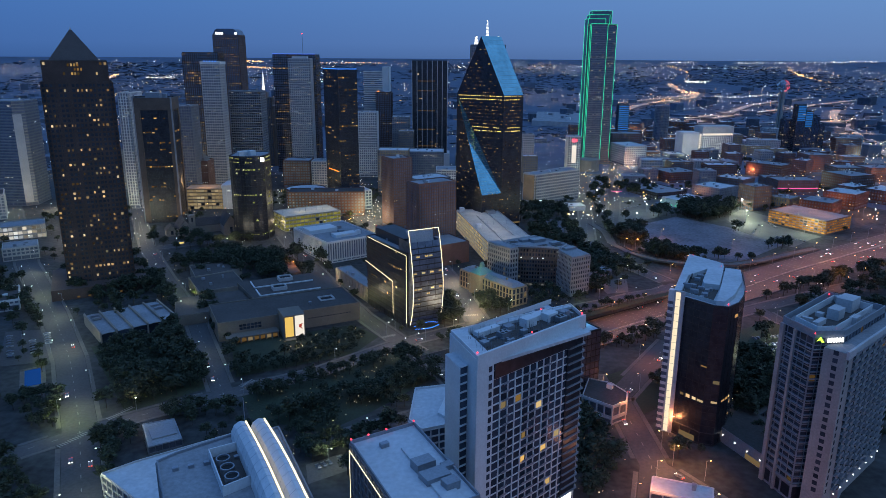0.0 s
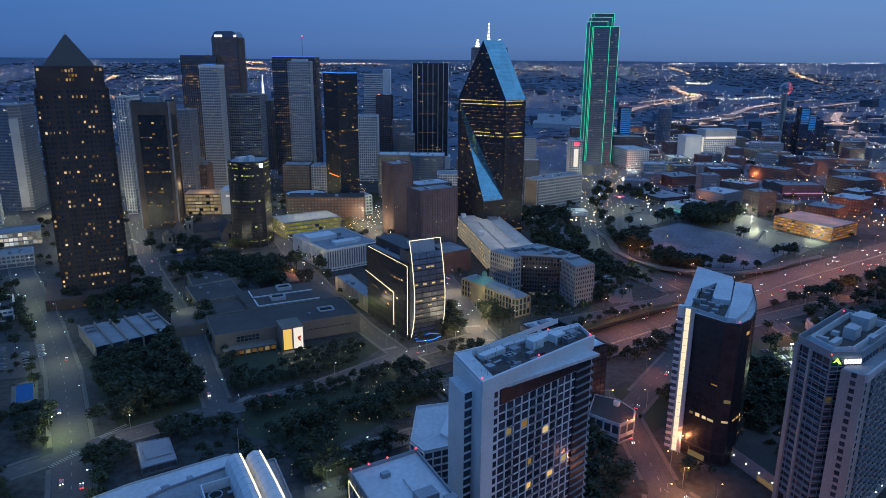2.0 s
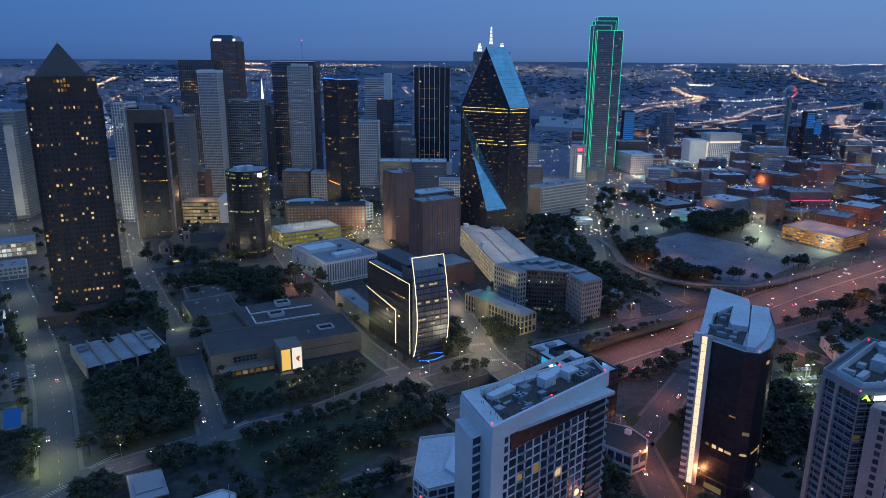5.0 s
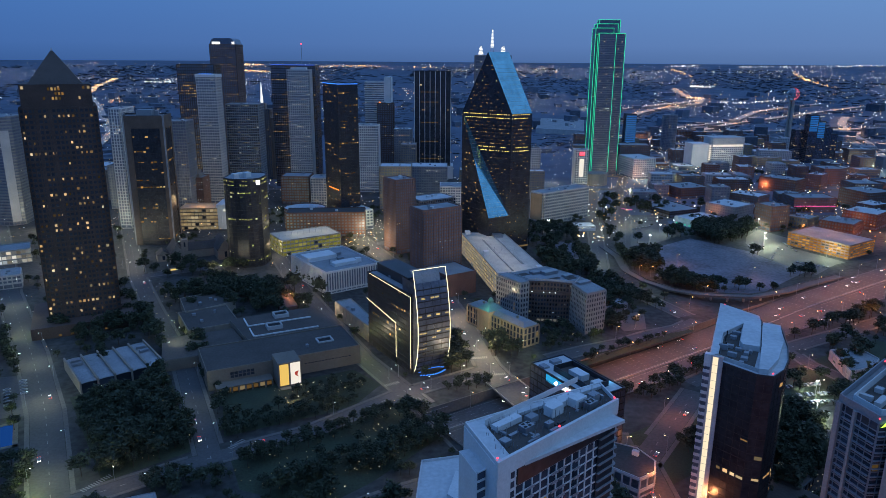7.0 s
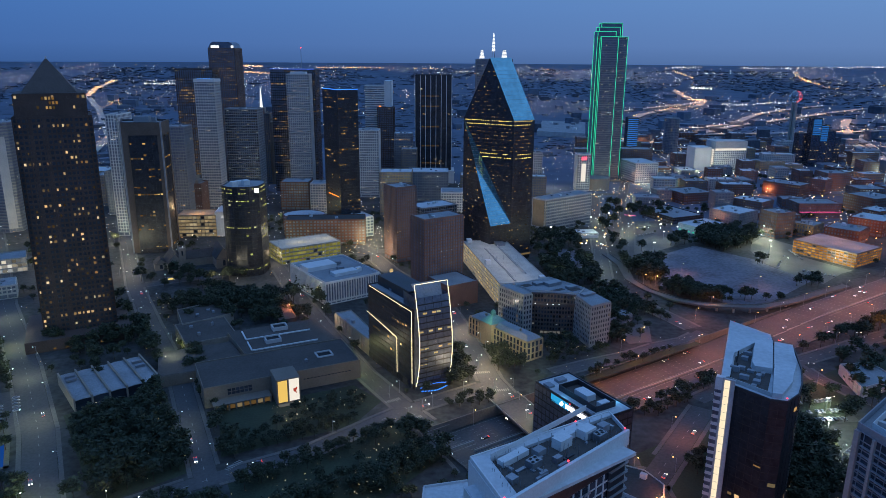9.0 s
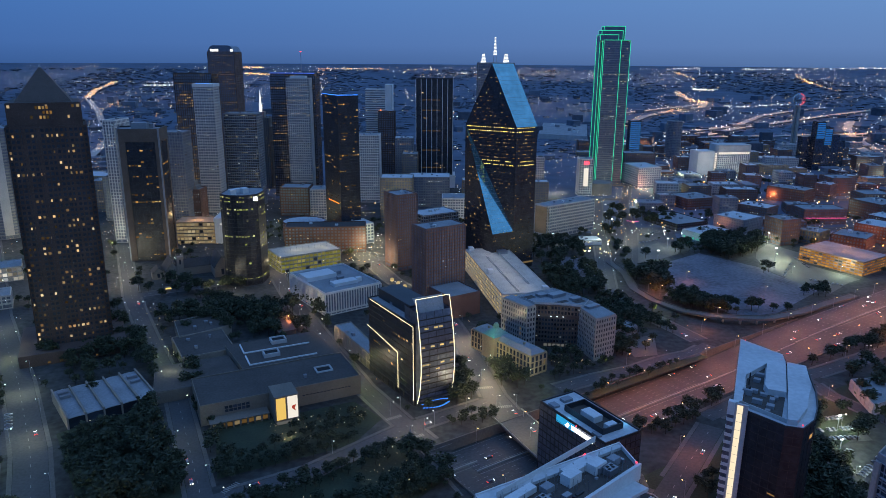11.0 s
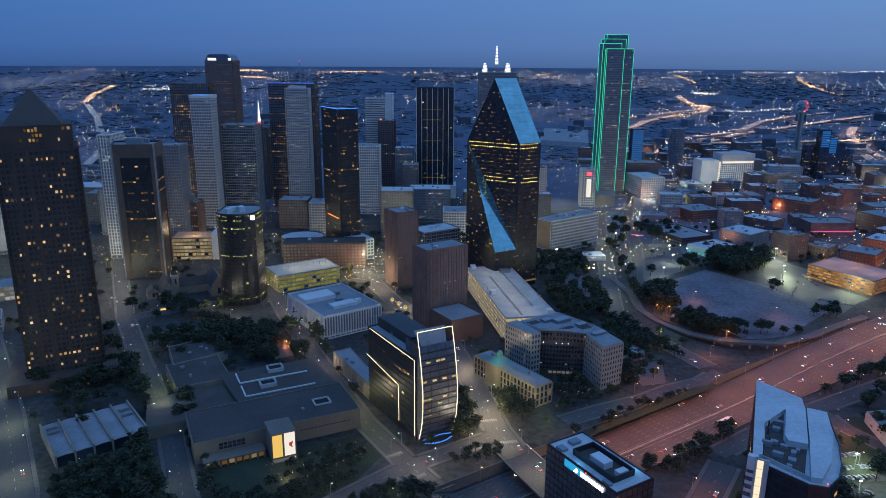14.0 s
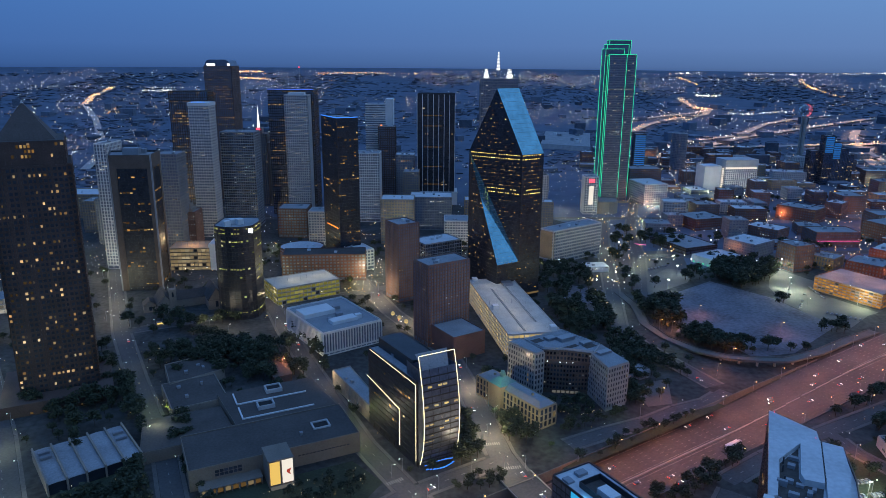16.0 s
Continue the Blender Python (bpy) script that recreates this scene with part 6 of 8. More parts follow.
t = tower("striped_tower", "white tower with dark window stripes and a red sign", -149, -114, 1330, 164, 30, "white", rib=0.0, band=1.9, lit=0.15, litmat="dimcool", units=1)
part("white_core", Shape().prism(nrect(-114, 1328, 13, 34, 0), 0, 173), M["white"], t)
part("sign", Shape().gem(-122, 1329, 126, 5, 4), M["neon"], t, "orange-red winged sign")
tower("gridded_tower", "white tower with a dense window grid", -144, -108, 1140, 104, 30, "white", rib=0.9, band=1.3, lit=0.15, litmat="dimcool", units=3, bay=3.4)
tower("brown_mid_tower", "brown tower standing behind the white one", -124, -96, 1300, 128, 30, "granite", rib=1.0, band=1.0, lit=0.04)
t = tower("black_ribbed_tower", "black slab tower with thin white vertical ribs", -57, 6, 1277, 183, 34, "dark", "blackglass", rib=0.0, band=0.5, lit=0.015, units=0, parapet=2)
for k in range(8):
    x = -57 + k * 9
    part("white_rib", Shape().box(x - 0.45, 1276.2, 6, x + 0.45, 1277.1, 184), M["white"], t, "thin white rib")
for z in (34, 64, 97, 132, 149):
    for k in range(9):
        part("lit_window", Shape().box(-46 + k * 3.4, 1276.5, z, -43.2 + k * 3.4, 1276.9, z + 1.6), M["dimamber"], t)
part("base_band", Shape().box(-62, 1270, 0, 11, 1312, 22), M["white"], t)
# left side
t = building("ringed_office_tower", "grey banded office tower with a gridded edge", [(-600, 900), (-545, 895), (-535, 905), (-540, 945), (-600, 950)], 134, "grey", "glass", 3.8, 3, 0.0, 1.6, 0.03, "cool", category="skyscraper")
part("lit_edge", Shape().prism([(-545, 894), (-537, 900), (-539, 903), (-547, 897)], 5, 118), M["pale"], t)
bsp = [(-352, 806), (-312, 812), (-318, 850), (-366, 842)]
t = building("brown_shaft_tower", "black glass tower framed by broad brown stone piers", bsp, 143, "dark", "blackglass", 3.9, 3.4, 0.16, 0.4, 0.07, "dimamber", rows=((93, 97, 0.7), (102, 106, 0.6), (66, 70, 0.7), (5, 9, 0.8)), units=2, size=2.5, parapet=2, category="skyscraper", ribout=0.1, bandout=0.1)
for ei, spans in ((0, ((-0.8, 6.5), (36.6, 41.2))), (1, ((-0.8, 5), (33, 39.3))), (3, ((-0.8, 6), (30, 38.6)))):
    p, d, n, ln = edges(bsp)[ei]
    for s0, s1 in spans:
        part("stone_pier", Shape().beam(p, d, n, s0, min(s1, ln + 0.8), 0, 144, 0, 0.9), M["brownstone"], t, "broad brown stone pier")
    part("top_band", Shape().beam(p, d, n, -0.8, ln + 0.8, 131, 144.6, 0, 0.95), M["brownstone"], t, "deep brown stone top band")
    part("side_stripe", Shape().beam(p, d, n, -1.1, 0.3, 0, 146, -0.3, 1.2), M["grey"], t)
part("roof_house", Shape().prism(crect(-337, 828, 16, 12, 8), 143, 150), M["grey"], t)
building("thin_gridded_tower", "narrow white gridded tower behind a brown one", nrect(-405, 885, 13, 40, 0), 146, "white", "glass", 3.8, 3.2, 1.0, 1.0, 0.12, "cool", category="skyscraper")
building("grey_slab_tower", "grey slab tower behind the brown shaft", nrect(-368, 960, 26, 30, 0), 125, "grey", "glass", 3.9, 3.2, 0.6, 1.2, 0.04, "warm", category="skyscraper")
t = building("brick_spire_tower", "red brick tower with a pale steepled lantern", nrect(-366, 980, 33, 28, 0), 47, "brick", "brick", 3.6, 3, 1.5, 1.4, 0.3, "cool", units=0, parapet=1.4)
for x0, w0, z0, z1 in ((-361, 23, 47, 52), (-358, 17, 52, 57), (-353.5, 8, 57, 62)):
    part("stepped_attic", Shape().prism(nrect(x0, 994 - w0 * 0.42, w0, w0 * 0.84, 0), z0, z1), M["limestone"], t, "pale stepped attic")
sq = nrect(-352.5, 991, 6, 6, 0)
part("steeple", Shape().prism(sq, 62, 76, inset(sq, 2.8)), M["white"], t, "pale steeple")
c = Vector((-207, 742))
gp = [(c.x + 21 * math.cos(a) * 1.0, c.y + 19 * math.sin(a)) for a in [radians(-150 + k * 15) for k in range(9)]] + [(c.x + 20, c.y + 10), (c.x + 14, c.y + 26), (c.x - 18, c.y + 24)]
t = building("curved_glass_office", "dark glass office with a curved front and lit crown", gp, 90, "dark", "blackglass", 3.9, 3, 0.25, 0.6, 0.06, "limelit", rows=((84, 90, 0.85), (74, 78, 0.45), (46, 50, 0.4), (5, 9, 0.9)), units=3, size=2, category="office tower", ribout=0.15)
part("crown_sign", Shape().box(-190, 722, 86, -186, 722.6, 90), M["signwhite"], t, "lit white sign panel")


def church():
    root = thing("church", "dark stone church with steep gables and a pale bell tower", "church", (-270, 750, 0))
    for x, y, w, d, turn, eave, ridge in ((-287, 751, 15, 30, 28, 9, 20), (-243, 768, 16, 34, 28, 10, 22), (-266, 768, 46, 13, 28, 8, 16), (-300, 748, 12, 14, 28, 7, 12)):
        q = crect(x, y, w, d, turn)
        part("stone_wall", Shape().prism(q, 0, eave), M["limestone"], root)
        k = 0 if w < d else 1
        r = crect(x, y, w + 1, d + 1, turn)
        m1 = ((r[k][0] + r[k + 1][0]) / 2, (r[k][1] + r[k + 1][1]) / 2)
        j = (k + 2) % 4
        m2 = ((r[j][0] + r[(j + 1) % 4][0]) / 2, (r[j][1] + r[(j + 1) % 4][1]) / 2)
        v = [(*r[k], eave), (*r[k + 1], eave), (*r[j], eave), (*r[(j + 1) % 4], eave), (*m1, ridge), (*m2, ridge)]
        part("gabled_roof", Shape().add(v, [(1, 2, 5, 4), (3, 0, 4, 5), (3, 2, 1, 0)]), M["roofdark"], root, "steep dark slate roof")
        g0 = crect(x, y, w - 0.2, d - 0.2, turn)
        n0 = ((g0[k][0] + g0[k + 1][0]) / 2, (g0[k][1] + g0[k + 1][1]) / 2)
        part("gable_wall", Shape().add([(*g0[k], eave - 0.2), (*g0[k + 1], eave - 0.2), (*n0, ridge - 0.6)], [(0, 1, 2)]), M["limestone"], root, "stone gable wall")
        if w < d:
            p, dd, n, ln = edges(q)[0]
            window(root, p, dd, n, ln / 2, eave * 0.55, 2.6, eave * 0.6, M["pane"], 0.12)
    tw = crect(-274.6, 743, 6.4, 6.4, 28)
    part("bell_tower", Shape().prism(tw, 0, 24), M["limestone"], root, "pale stone bell tower")
    for p, d, n, ln in edges(tw):
        window(root, p, d, n, ln / 2, 19, 1.6, 5, M["pane"], 0.1)
    for x, y in tw:
        part("pinnacle", Shape().prism(crect(x, y, 1.1, 1.1, 28), 22, 28, crect(x, y, 0.2, 0.2, 28)), M["limestone"], root)
    px, py = -275, 709
    part("lit_porch", Shape().prism(crect(px, py, 6, 3, 28), 0, 3.2), M["limestone"], root)
    part("porch_light", Shape().beam(edges(crect(px, py, 6, 3, 28))[0][0], edges(crect(px, py, 6, 3, 28))[0][1], edges(crect(px, py, 6, 3, 28))[0][2], 0.6, 5.4, 1.2, 2.7, 0.05, 0.2), M["gold"], root)
    FOOT.append(crect(-268, 758, 66, 34, 28))


church()
garage("parking_garage", "dark parking garage with pale lit decks", nrect(-470, 715, 44, 30, 30), 14, "cool", "concrete", 3, "roofgrey")
garage("parking_garage", "round-cornered parking structure with glowing decks", nrect(-330, 880, 46, 34, 5), 26, "garagedim", "tan", 6, "tan")
building("white_office_cube", "white office block with a lit wall sign", nrect(-285, 885, 42, 36, 5), 30, "white", "white", 4, 6, 0.4, 0.6, 0.03, "cool", roof="roofwhite")
t = building("drum_hall", "round hall with a pale flat roof", [(-180 + 26 * math.cos(a), 905 + 24 * math.sin(a)) for a in [k * math.pi / 8 for k in range(16)]], 24, "brick", "glass", 4, 5, 0.6, 1.5, 0.1, "warm", roof="roofwhite", units=2)
building("brick_office", "wide red brick office block", nrect(-190, 842, 92, 28, 5), 30, "brick", "glass", 3.8, 4, 1.6, 1.6, 0.06, "warm", roof="roofdark")
building("pale_corner_block", "white block with a lit corner", nrect(-115, 880, 26, 30, 33), 24, "white", "glass", 3.8, 4, 1.2, 1.4, 0.08, "cool", roof="roofwhite")
for i, (x, y, w, d, h, mat) in enumerate(((-470, 1000, 40, 30, 60, "grey"), (-520, 1060, 36, 36, 44, "limestone"), (-470, 1250, 50, 40, 70, "brickdark"), (-190, 1000, 40, 30, 45, "pale"), (-95, 1010, 44, 34, 60, "limestone"), (-60, 1090, 60, 40, 48, "grey"),
                                          (-10, 1000, 50, 36, 34, "white"), (-90, 1230, 30, 30, 90, "grey"), (-75, 1180, 24, 30, 70, "limestone"), (20, 1110, 30, 30, 40, "tan"), (-600, 1150, 60, 50, 36, "tan"), (-560, 800, 40, 40, 30, "pale"),
                                          (-450, 1120, 40, 40, 52, "limestone"), (-240, 1040, 40, 36, 40, "brick"), (-420, 640, 30, 26, 12, "pale"), (-470, 590, 40, 30, 18, "white"), (-350, 500, 24, 40, 8, "white"), (128, 1180, 24, 26, 66, "pale"), (125, 1090, 22, 22, 42, "limestone"))):
    building("city_block", {"grey": "grey", "limestone": "limestone", "brickdark": "dark brick", "pale": "pale concrete", "white": "white", "tan": "tan stone", "brick": "red brick"}[mat] + (" mid-rise city block with lit windows" if h > 25 else " low city block with a flat roof"),
             nrect(x, y, w, d, 0 if y > 900 else 30), h, mat, "glass", 3.8, 3.6, 1.1, 1.4, 0.07, rng.choice(["warm", "cool"]), roof=rng.choice(["roofgrey", "roofwhite", "roofdark"]), units=3, group="downtown blocks")

# ---- west side ----
def inside_lot(x, y):
    return (205 < x < 480 and 640 < y < 915) or (180 < x < 305 and 865 < y < 990)


t = building("billboard_building", "white mid-rise with a large painted billboard end", [(108, 934), (122, 918), (190, 968), (176, 990)], 41, "pale", "glass", 4, 4, 0.5, 1.4, 0.03, "cool", roof="roofgrey", units=4)
part("billboard", Shape().beam((108, 934), (0.66, -0.75), (-0.75, -0.66), 1, 20, 6, 40, 0.3, 0.6), M["tan"], t, "tan and orange painted billboard")
part("edge_lights", Shape().beam((122, 918), (0.806, 0.592), (0.592, -0.806), 0, 1.2, 4, 40, 0.5, 0.9), M["cool"], t)
building("white_cube_office", "white eight-storey office cube", nrect(331, 1276, 42, 60, 12), 36, "white", "glass", 3.9, 4, 1.3, 1.4, 0.05, "cool", roof="roofwhite")
t = building("columned_hall", "long white building with lit columns under its attic", nrect(528, 1435, 66, 36, 8), 44, "white", "glass", 3.9, 4.2, 1.1, 1.3, 0.3, "cool", roof="roofgrey")
part("attic_block", Shape().prism(nrect(528, 1434, 67, 38, 8), 44, 58), M["pale"], t)
part("end_block", Shape().prism(nrect(488, 1432, 34, 34, 8), 0, 46), M["white"], t)
for k in range(9):
    part("corner_light", Shape().beam((488, 1432), (0.99, 0.139), (0.139, -0.99), 35, 39, 4 + k * 4.4, 7.4 + k * 4.4, 0.3, 0.5), M["bannerwhite"], t)
part("ground_light", Shape().beam((528, 1435), (0.99, 0.139), (0.139, -0.99), 0, 66, 1, 4, 0.6, 0.8), M["cool"], t)
for k in range(15):
    part("attic_light", Shape().beam((528, 1435), (0.99, 0.139), (0.139, -0.99), 0.6 + k * 4.3, 4.5 + k * 4.3, 40, 44, 0.6, 0.8), M["bannerwhite"], t)
t = building("lit_shaft_block", "white block with a tall lit shaft and red sign", nrect(214, 1206, 22, 24, 0), 60, "white", "glass", 3.9, 3.6, 1.0, 1.0, 0.05, "cool", roof="roofgrey")
part("lit_shaft", Shape().box(221.5, 1204.8, 16, 228.5, 1205.6, 46), M["bannerwhite"], t, "tall white lit panel")
for k in range(10):
    for x in (217.4, 232.6):
        part("shaft_lamp", Shape().gem(x, 1205, 10 + k * 4.2, 0.7), M["cool"], t)
part("red_sign", Shape().box(221, 1204.4, 52, 229, 1205.4, 57), M["red"], t)
part("low_drum", Shape().prism([(250 + 24 * math.cos(a), 1225 + 20 * math.sin(a)) for a in [k * math.pi / 7 for k in range(14)]], 0, 20), M["limestone"], t)
t = building("blue_lit_block", "tower block washed in blue light lines", nrect(385, 1560, 22, 24, 0), 92, "dark", "glass", 3.9, 5, 0.3, 0.8, 0.0, "cool", units=0)
for k in range(20):
    part("blue_light", Shape().box(385, 1559.3, 8 + k * 4.2, 407, 1559.6, 10.2 + k * 4.2), M["bluewall"], t)
t = building("round_hotel_tower", "round grey hotel tower", [(520 + 17 * math.cos(a), 1690 + 17 * math.sin(a)) for a in [k * math.pi / 8 for k in range(16)]], 82, "grey", "glass", 3.6, 4, 0.6, 1.3, 0.06, "warm")
for x, y, w, h in ((748, 1500, 18, 98), (772, 1512, 16, 84), (730, 1515, 18, 66), (790, 1520, 18, 70), (806, 1530, 20, 56)):
    t = building("mirror_hotel_block", "stepped mirror glass hotel block", nrect(x, y, w, 20, 0), h, "dark", "blueglass", 3.7, 3, 0.2, 0.4, 0.08, "warm", units=0, group="mirror hotel")
    if h > 80:
        for k in range(9):
            part("blue_light", Shape().box(x + 1, y - 0.6, h - 4 - k * 3.6, x + w - 1, y - 0.3, h - 1.6 - k * 3.6), M["bluewall"], t)
ball = thing("ball_tower", "slender tower topped by a light-studded ball", "tower", (876, 1850, 0))
for k in range(4):
    part("shaft", Shape().tube((876 + 5 * math.cos(k * 1.571), 1850 + 5 * math.sin(k * 1.571), 0), (876 + 5 * math.cos(k * 1.571), 1850 + 5 * math.sin(k * 1.571), 112), 2.6, 10), M["concrete"], ball)
part("ball_core", Shape().dome(876, 1850, 124, 13.4, 13.4, 18, 6).dome(876, 1850, 124, 13.4, -13.4, 18, 6), M["glass"], ball)
dots = Shape()
dotsb = Shape()
for i in range(-6, 7):
    a = i / 7 * math.pi / 2
    for k in range(30):
        b = k / 30 * 6.2832 + i * 0.12
        x = math.cos(a) * math.cos(b)
        (dotsb if x < 0 else dots).gem(876 + 15 * x, 1850 + 15 * math.cos(a) * math.sin(b), 124 + 15 * math.sin(a), 0.95)
part("ball_lights_red", dots, M["ballred"], ball, "red ball lights", kind="stuff")
part("ball_lights_blue", dotsb, M["ballblue"], ball, "blue ball lights", kind="stuff")
t = building("convention_hall", "very large low convention hall with pale roof", [(254, 2040), (377, 1975), (445, 2325), (315, 2378)], 15, "pale", "pale", 6, 10, 0.4, 0.6, 0.0, "cool", roof="roofgrey", units=6, size=4)

WEST = ((358, 1098, 53, 49, 16, "brick", 18), (301, 966, 52, 69, 8, "dark", 24), (379, 944, 44, 43, 19, "grey", 36), (439, 1215, 41, 26, 19, "pale", -3), (440, 1160, 49, 30, 20, "brick", -2), (557, 1146, 40, 59, 21, "brick", 41), (617, 1184, 30, 24, 24, "brickdark", 42),
        (640, 1222, 39, 40, 29, "brickdark", 2), (452, 896, 30, 27, 15, "tan", 40), (487, 858, 40, 38, 17, "brick", 45), (576, 968, 36, 28, 18, "brick", 28), (489, 1009, 60, 36, 20, "brickdark", 2), (600, 1020, 50, 50, 25, "brick", 20), (449, 1035, 34, 46, 16, "brickdark", 40),
        (367, 1252, 44, 24, 13, "grey", -3), (404, 893, 28, 28, 31, "brickdark", 20), (390, 1189, 37, 30, 20, "brickdark", 2), (328, 1368, 56, 40, 49, "brickdark", -3), (667, 1532, 64, 30, 21, "pale", -11), (634, 1578, 35, 30, 27, "tan", -8), (470, 1494, 27, 30, 25, "brickdark", 0), (498, 1076, 34, 30, 13, "brickdark", -11),
        (283, 1089, 36, 30, 12, "grey", -6), (545, 1340, 23, 30, 32, "brickdark", 0), (626, 1287, 22, 30, 23, "brickdark", 0), (540, 900, 44, 40, 20, "brick", 40), (610, 930, 50, 40, 18, "brick", 35), (690, 1120, 50, 40, 22, "brickdark", 10), (720, 1020, 60, 44, 16, "brick", 25))
NAMES = {"brick": "red brick warehouse", "brickdark": "dark brick warehouse", "pale": "pale concrete block", "tan": "tan stone block", "grey": "grey low block", "dark": "black-roofed low hall"}
for x, y, w, d, h, mat, turn in WEST:
    building("warehouse_block", NAMES[mat] + (" of four or more storeys" if h > 18 else " with a flat roof"), nrect(x, y, w, d, turn), h, mat, "glass", 4.0, 3.6, 1.6, 1.7, rng.choice([0.04, 0.08, 0.14]), rng.choice(["warm", "cool", "amber"]),
             roof=rng.choice(["roofgrey", "roofwhite", "roofgrey"]), units=rng.randint(3, 6), size=1.2, group="west side warehouses")
t = building("green_lit_hall", "low pale hall with a green-lit front", nrect(314, 908, 50, 32, 30), 9, "white", "white", 4, 6, 0.4, 0.6, 0, "cool", roof="roofwhite", units=1)
e3 = edges(nrect(314, 908, 50, 32, 30))[3]
for k in range(4):
    part("green_light", Shape().beam(e3[0], e3[1], e3[2], 3 + k * 7, 5 + k * 7, 1.0, 2.4, 0.2, 0.5), M["green"], t)
lamp("green_wash", 298, 910, 3, 500, (0.1, 1.0, 0.45), 0.5)
for x0, y0, x1, y1, z, m in ((489, 1008.4, 549, 1010.5, 9, "neonpink"), (244, 1002, 258, 996, 5, "neonpink")):
    nl = thing("neon_line", "glowing pink light line along a roof edge", "light", (x0, y0, z))
    part("tube", Shape().tube((x0, y0 - 0.6, z), (x1, y1 - 0.6, z), 0.3), M[m], nl)
building("freeway_warehouse", "low pale warehouse beside the freeway", nrect(420, 560, 60, 40, 34), 9, "pale", "pale", 4, 6, 0.4, 0.6, 0.0, "cool", roof="roofgrey", units=2)
building("fenced_yard_shed", "low grey shed beside the freeway ramp", nrect(124, 590, 34, 30, 30), 6, "grey", "grey", 4, 6, 0.3, 0.4, 0, "cool", roof="roofgrey", units=1, foot=0)

building("garden_kiosk", "small dark-roofed kiosk with warm lit front", crect(152, 777, 12, 9, 15), 4, "dark", "glass", 3, 4, 0.3, 0.8, 0.5, "warm", roof="roofdark", units=0, parapet=0.3, foot=1, category="kiosk")
t = building("pale_roof_shop", "small low shop with a pale roof edged by white lamps", crect(170, 898, 27, 19, 8), 6, "white", "white", 4, 5, 0.4, 0.6, 0.05, "cool", roof="roofwhite", units=2, parapet=0.5, foot=0, category="shop")
for x, y in ((156.5, 888), (163, 887), (170, 888), (177, 890), (184, 892), (184, 898)):
    part("wall_lamp", Shape().gem(x, y - 0.4, 4.6, 0.55), M["signwhite"], t)


def flood_mast(x, y, h, power):
    """A tall mast with three large lamp heads."""
    root = thing("floodlight_mast", "tall steel mast with bright white floodlights", "floodlight", (x, y, 0))
    part("mast", Shape().tube((x, y, 0), (x, y, h), 0.2, 8), M["steel"], root)
    for o in (-1.3, 0, 1.3):
        part("lamp_head", Shape().gem(x + o * 0.5, y - 0.3, h, 0.5), M["floodhead"], root)
    lamp("flood_light", x, y - 1, h - 0.9, power, (0.82, 1.0, 0.80), 0.6, 165)


for x, y, h, power in ((391, 898, 15, 30000), (367, 826, 15, 24000), (416, 798, 15, 30000), (235, 827, 11, 9000), (262, 880, 11, 12000), (236, 452, 10, 14000), (222, 424, 10, 12000), (128, 905, 10, 9000), (-839, 1411, 12, 30000), (-762, 1274, 12, 30000), (-695, 1179, 12, 30000), (-668, 1139, 12, 30000), (-651, 1095, 12, 30000), (345, 1262, 13, 40000), (640, 1075, 13, 50000), (690, 1190, 13, 60000), (760, 1150, 13, 60000), (730, 1080, 13, 50000), (500, 1300, 13, 50000)):
    flood_mast(x, y, h, power)

# blocks that fill the quarter between the streets
r6 = random.Random(17)
built = [(x + w / 2, y + d / 2, max(w, d) * 0.62) for x, y, w, d, h, mat, turn in WEST] + [(214, 1206, 40), (340, 1300, 40), (540, 1450, 60), (280, 1338, 48), (150, 950, 50), (255, 1225, 30), (400, 1570, 24), (520, 1690, 24), (770, 1520, 60), (876, 1850, 30), (350, 2170, 190), (420, 808, 50), (335, 935, 45)]
count = 0
for _ in range(2500):
    x, y = r6.uniform(180, 1050), r6.uniform(900, 1950)
    w, d = r6.uniform(22, 58), r6.uniform(20, 44)
    if x < 0.18 * y or x > 0.60 * y or any(math.hypot(x - a, y - b) < c + max(w, d) * 0.6 for a, b, c in built) or any(off_line(x, y, p2) < w2 / 2 + max(w, d) * 0.55 for p2, w2 in STREETS.values()):
        continue
    if inside_lot(x, y):
        continue
    built.append((x, y, max(w, d) * 0.55))
    h = r6.choice([7, 9, 11, 14, 18, 22, 28])
    mat = r6.choice(["brick", "brickdark", "tan", "pale", "grey", "brick"])
    building("warehouse_block", NAMES[mat] + (" of four or more storeys" if h > 18 else " with a flat roof"), crect(x, y, w, d, r6.choice([-8, -4, 0, -28] if y < 1100 else [-6, 0, 4])), h, mat, "glass", 4.0, 4.2, 1.6, 1.8, r6.choice([0.06, 0.14, 0.25]), r6.choice(["warm", "cool", "amber"]),
             roof=r6.choice(["roofgrey", "roofwhite", "roofgrey"]), units=2, size=1.4, group="west side warehouses")
    count += 1
    if count > 84:
        break

# far low city: joined
far = Shape()
farlit = Shape()
r2 = random.Random(11)
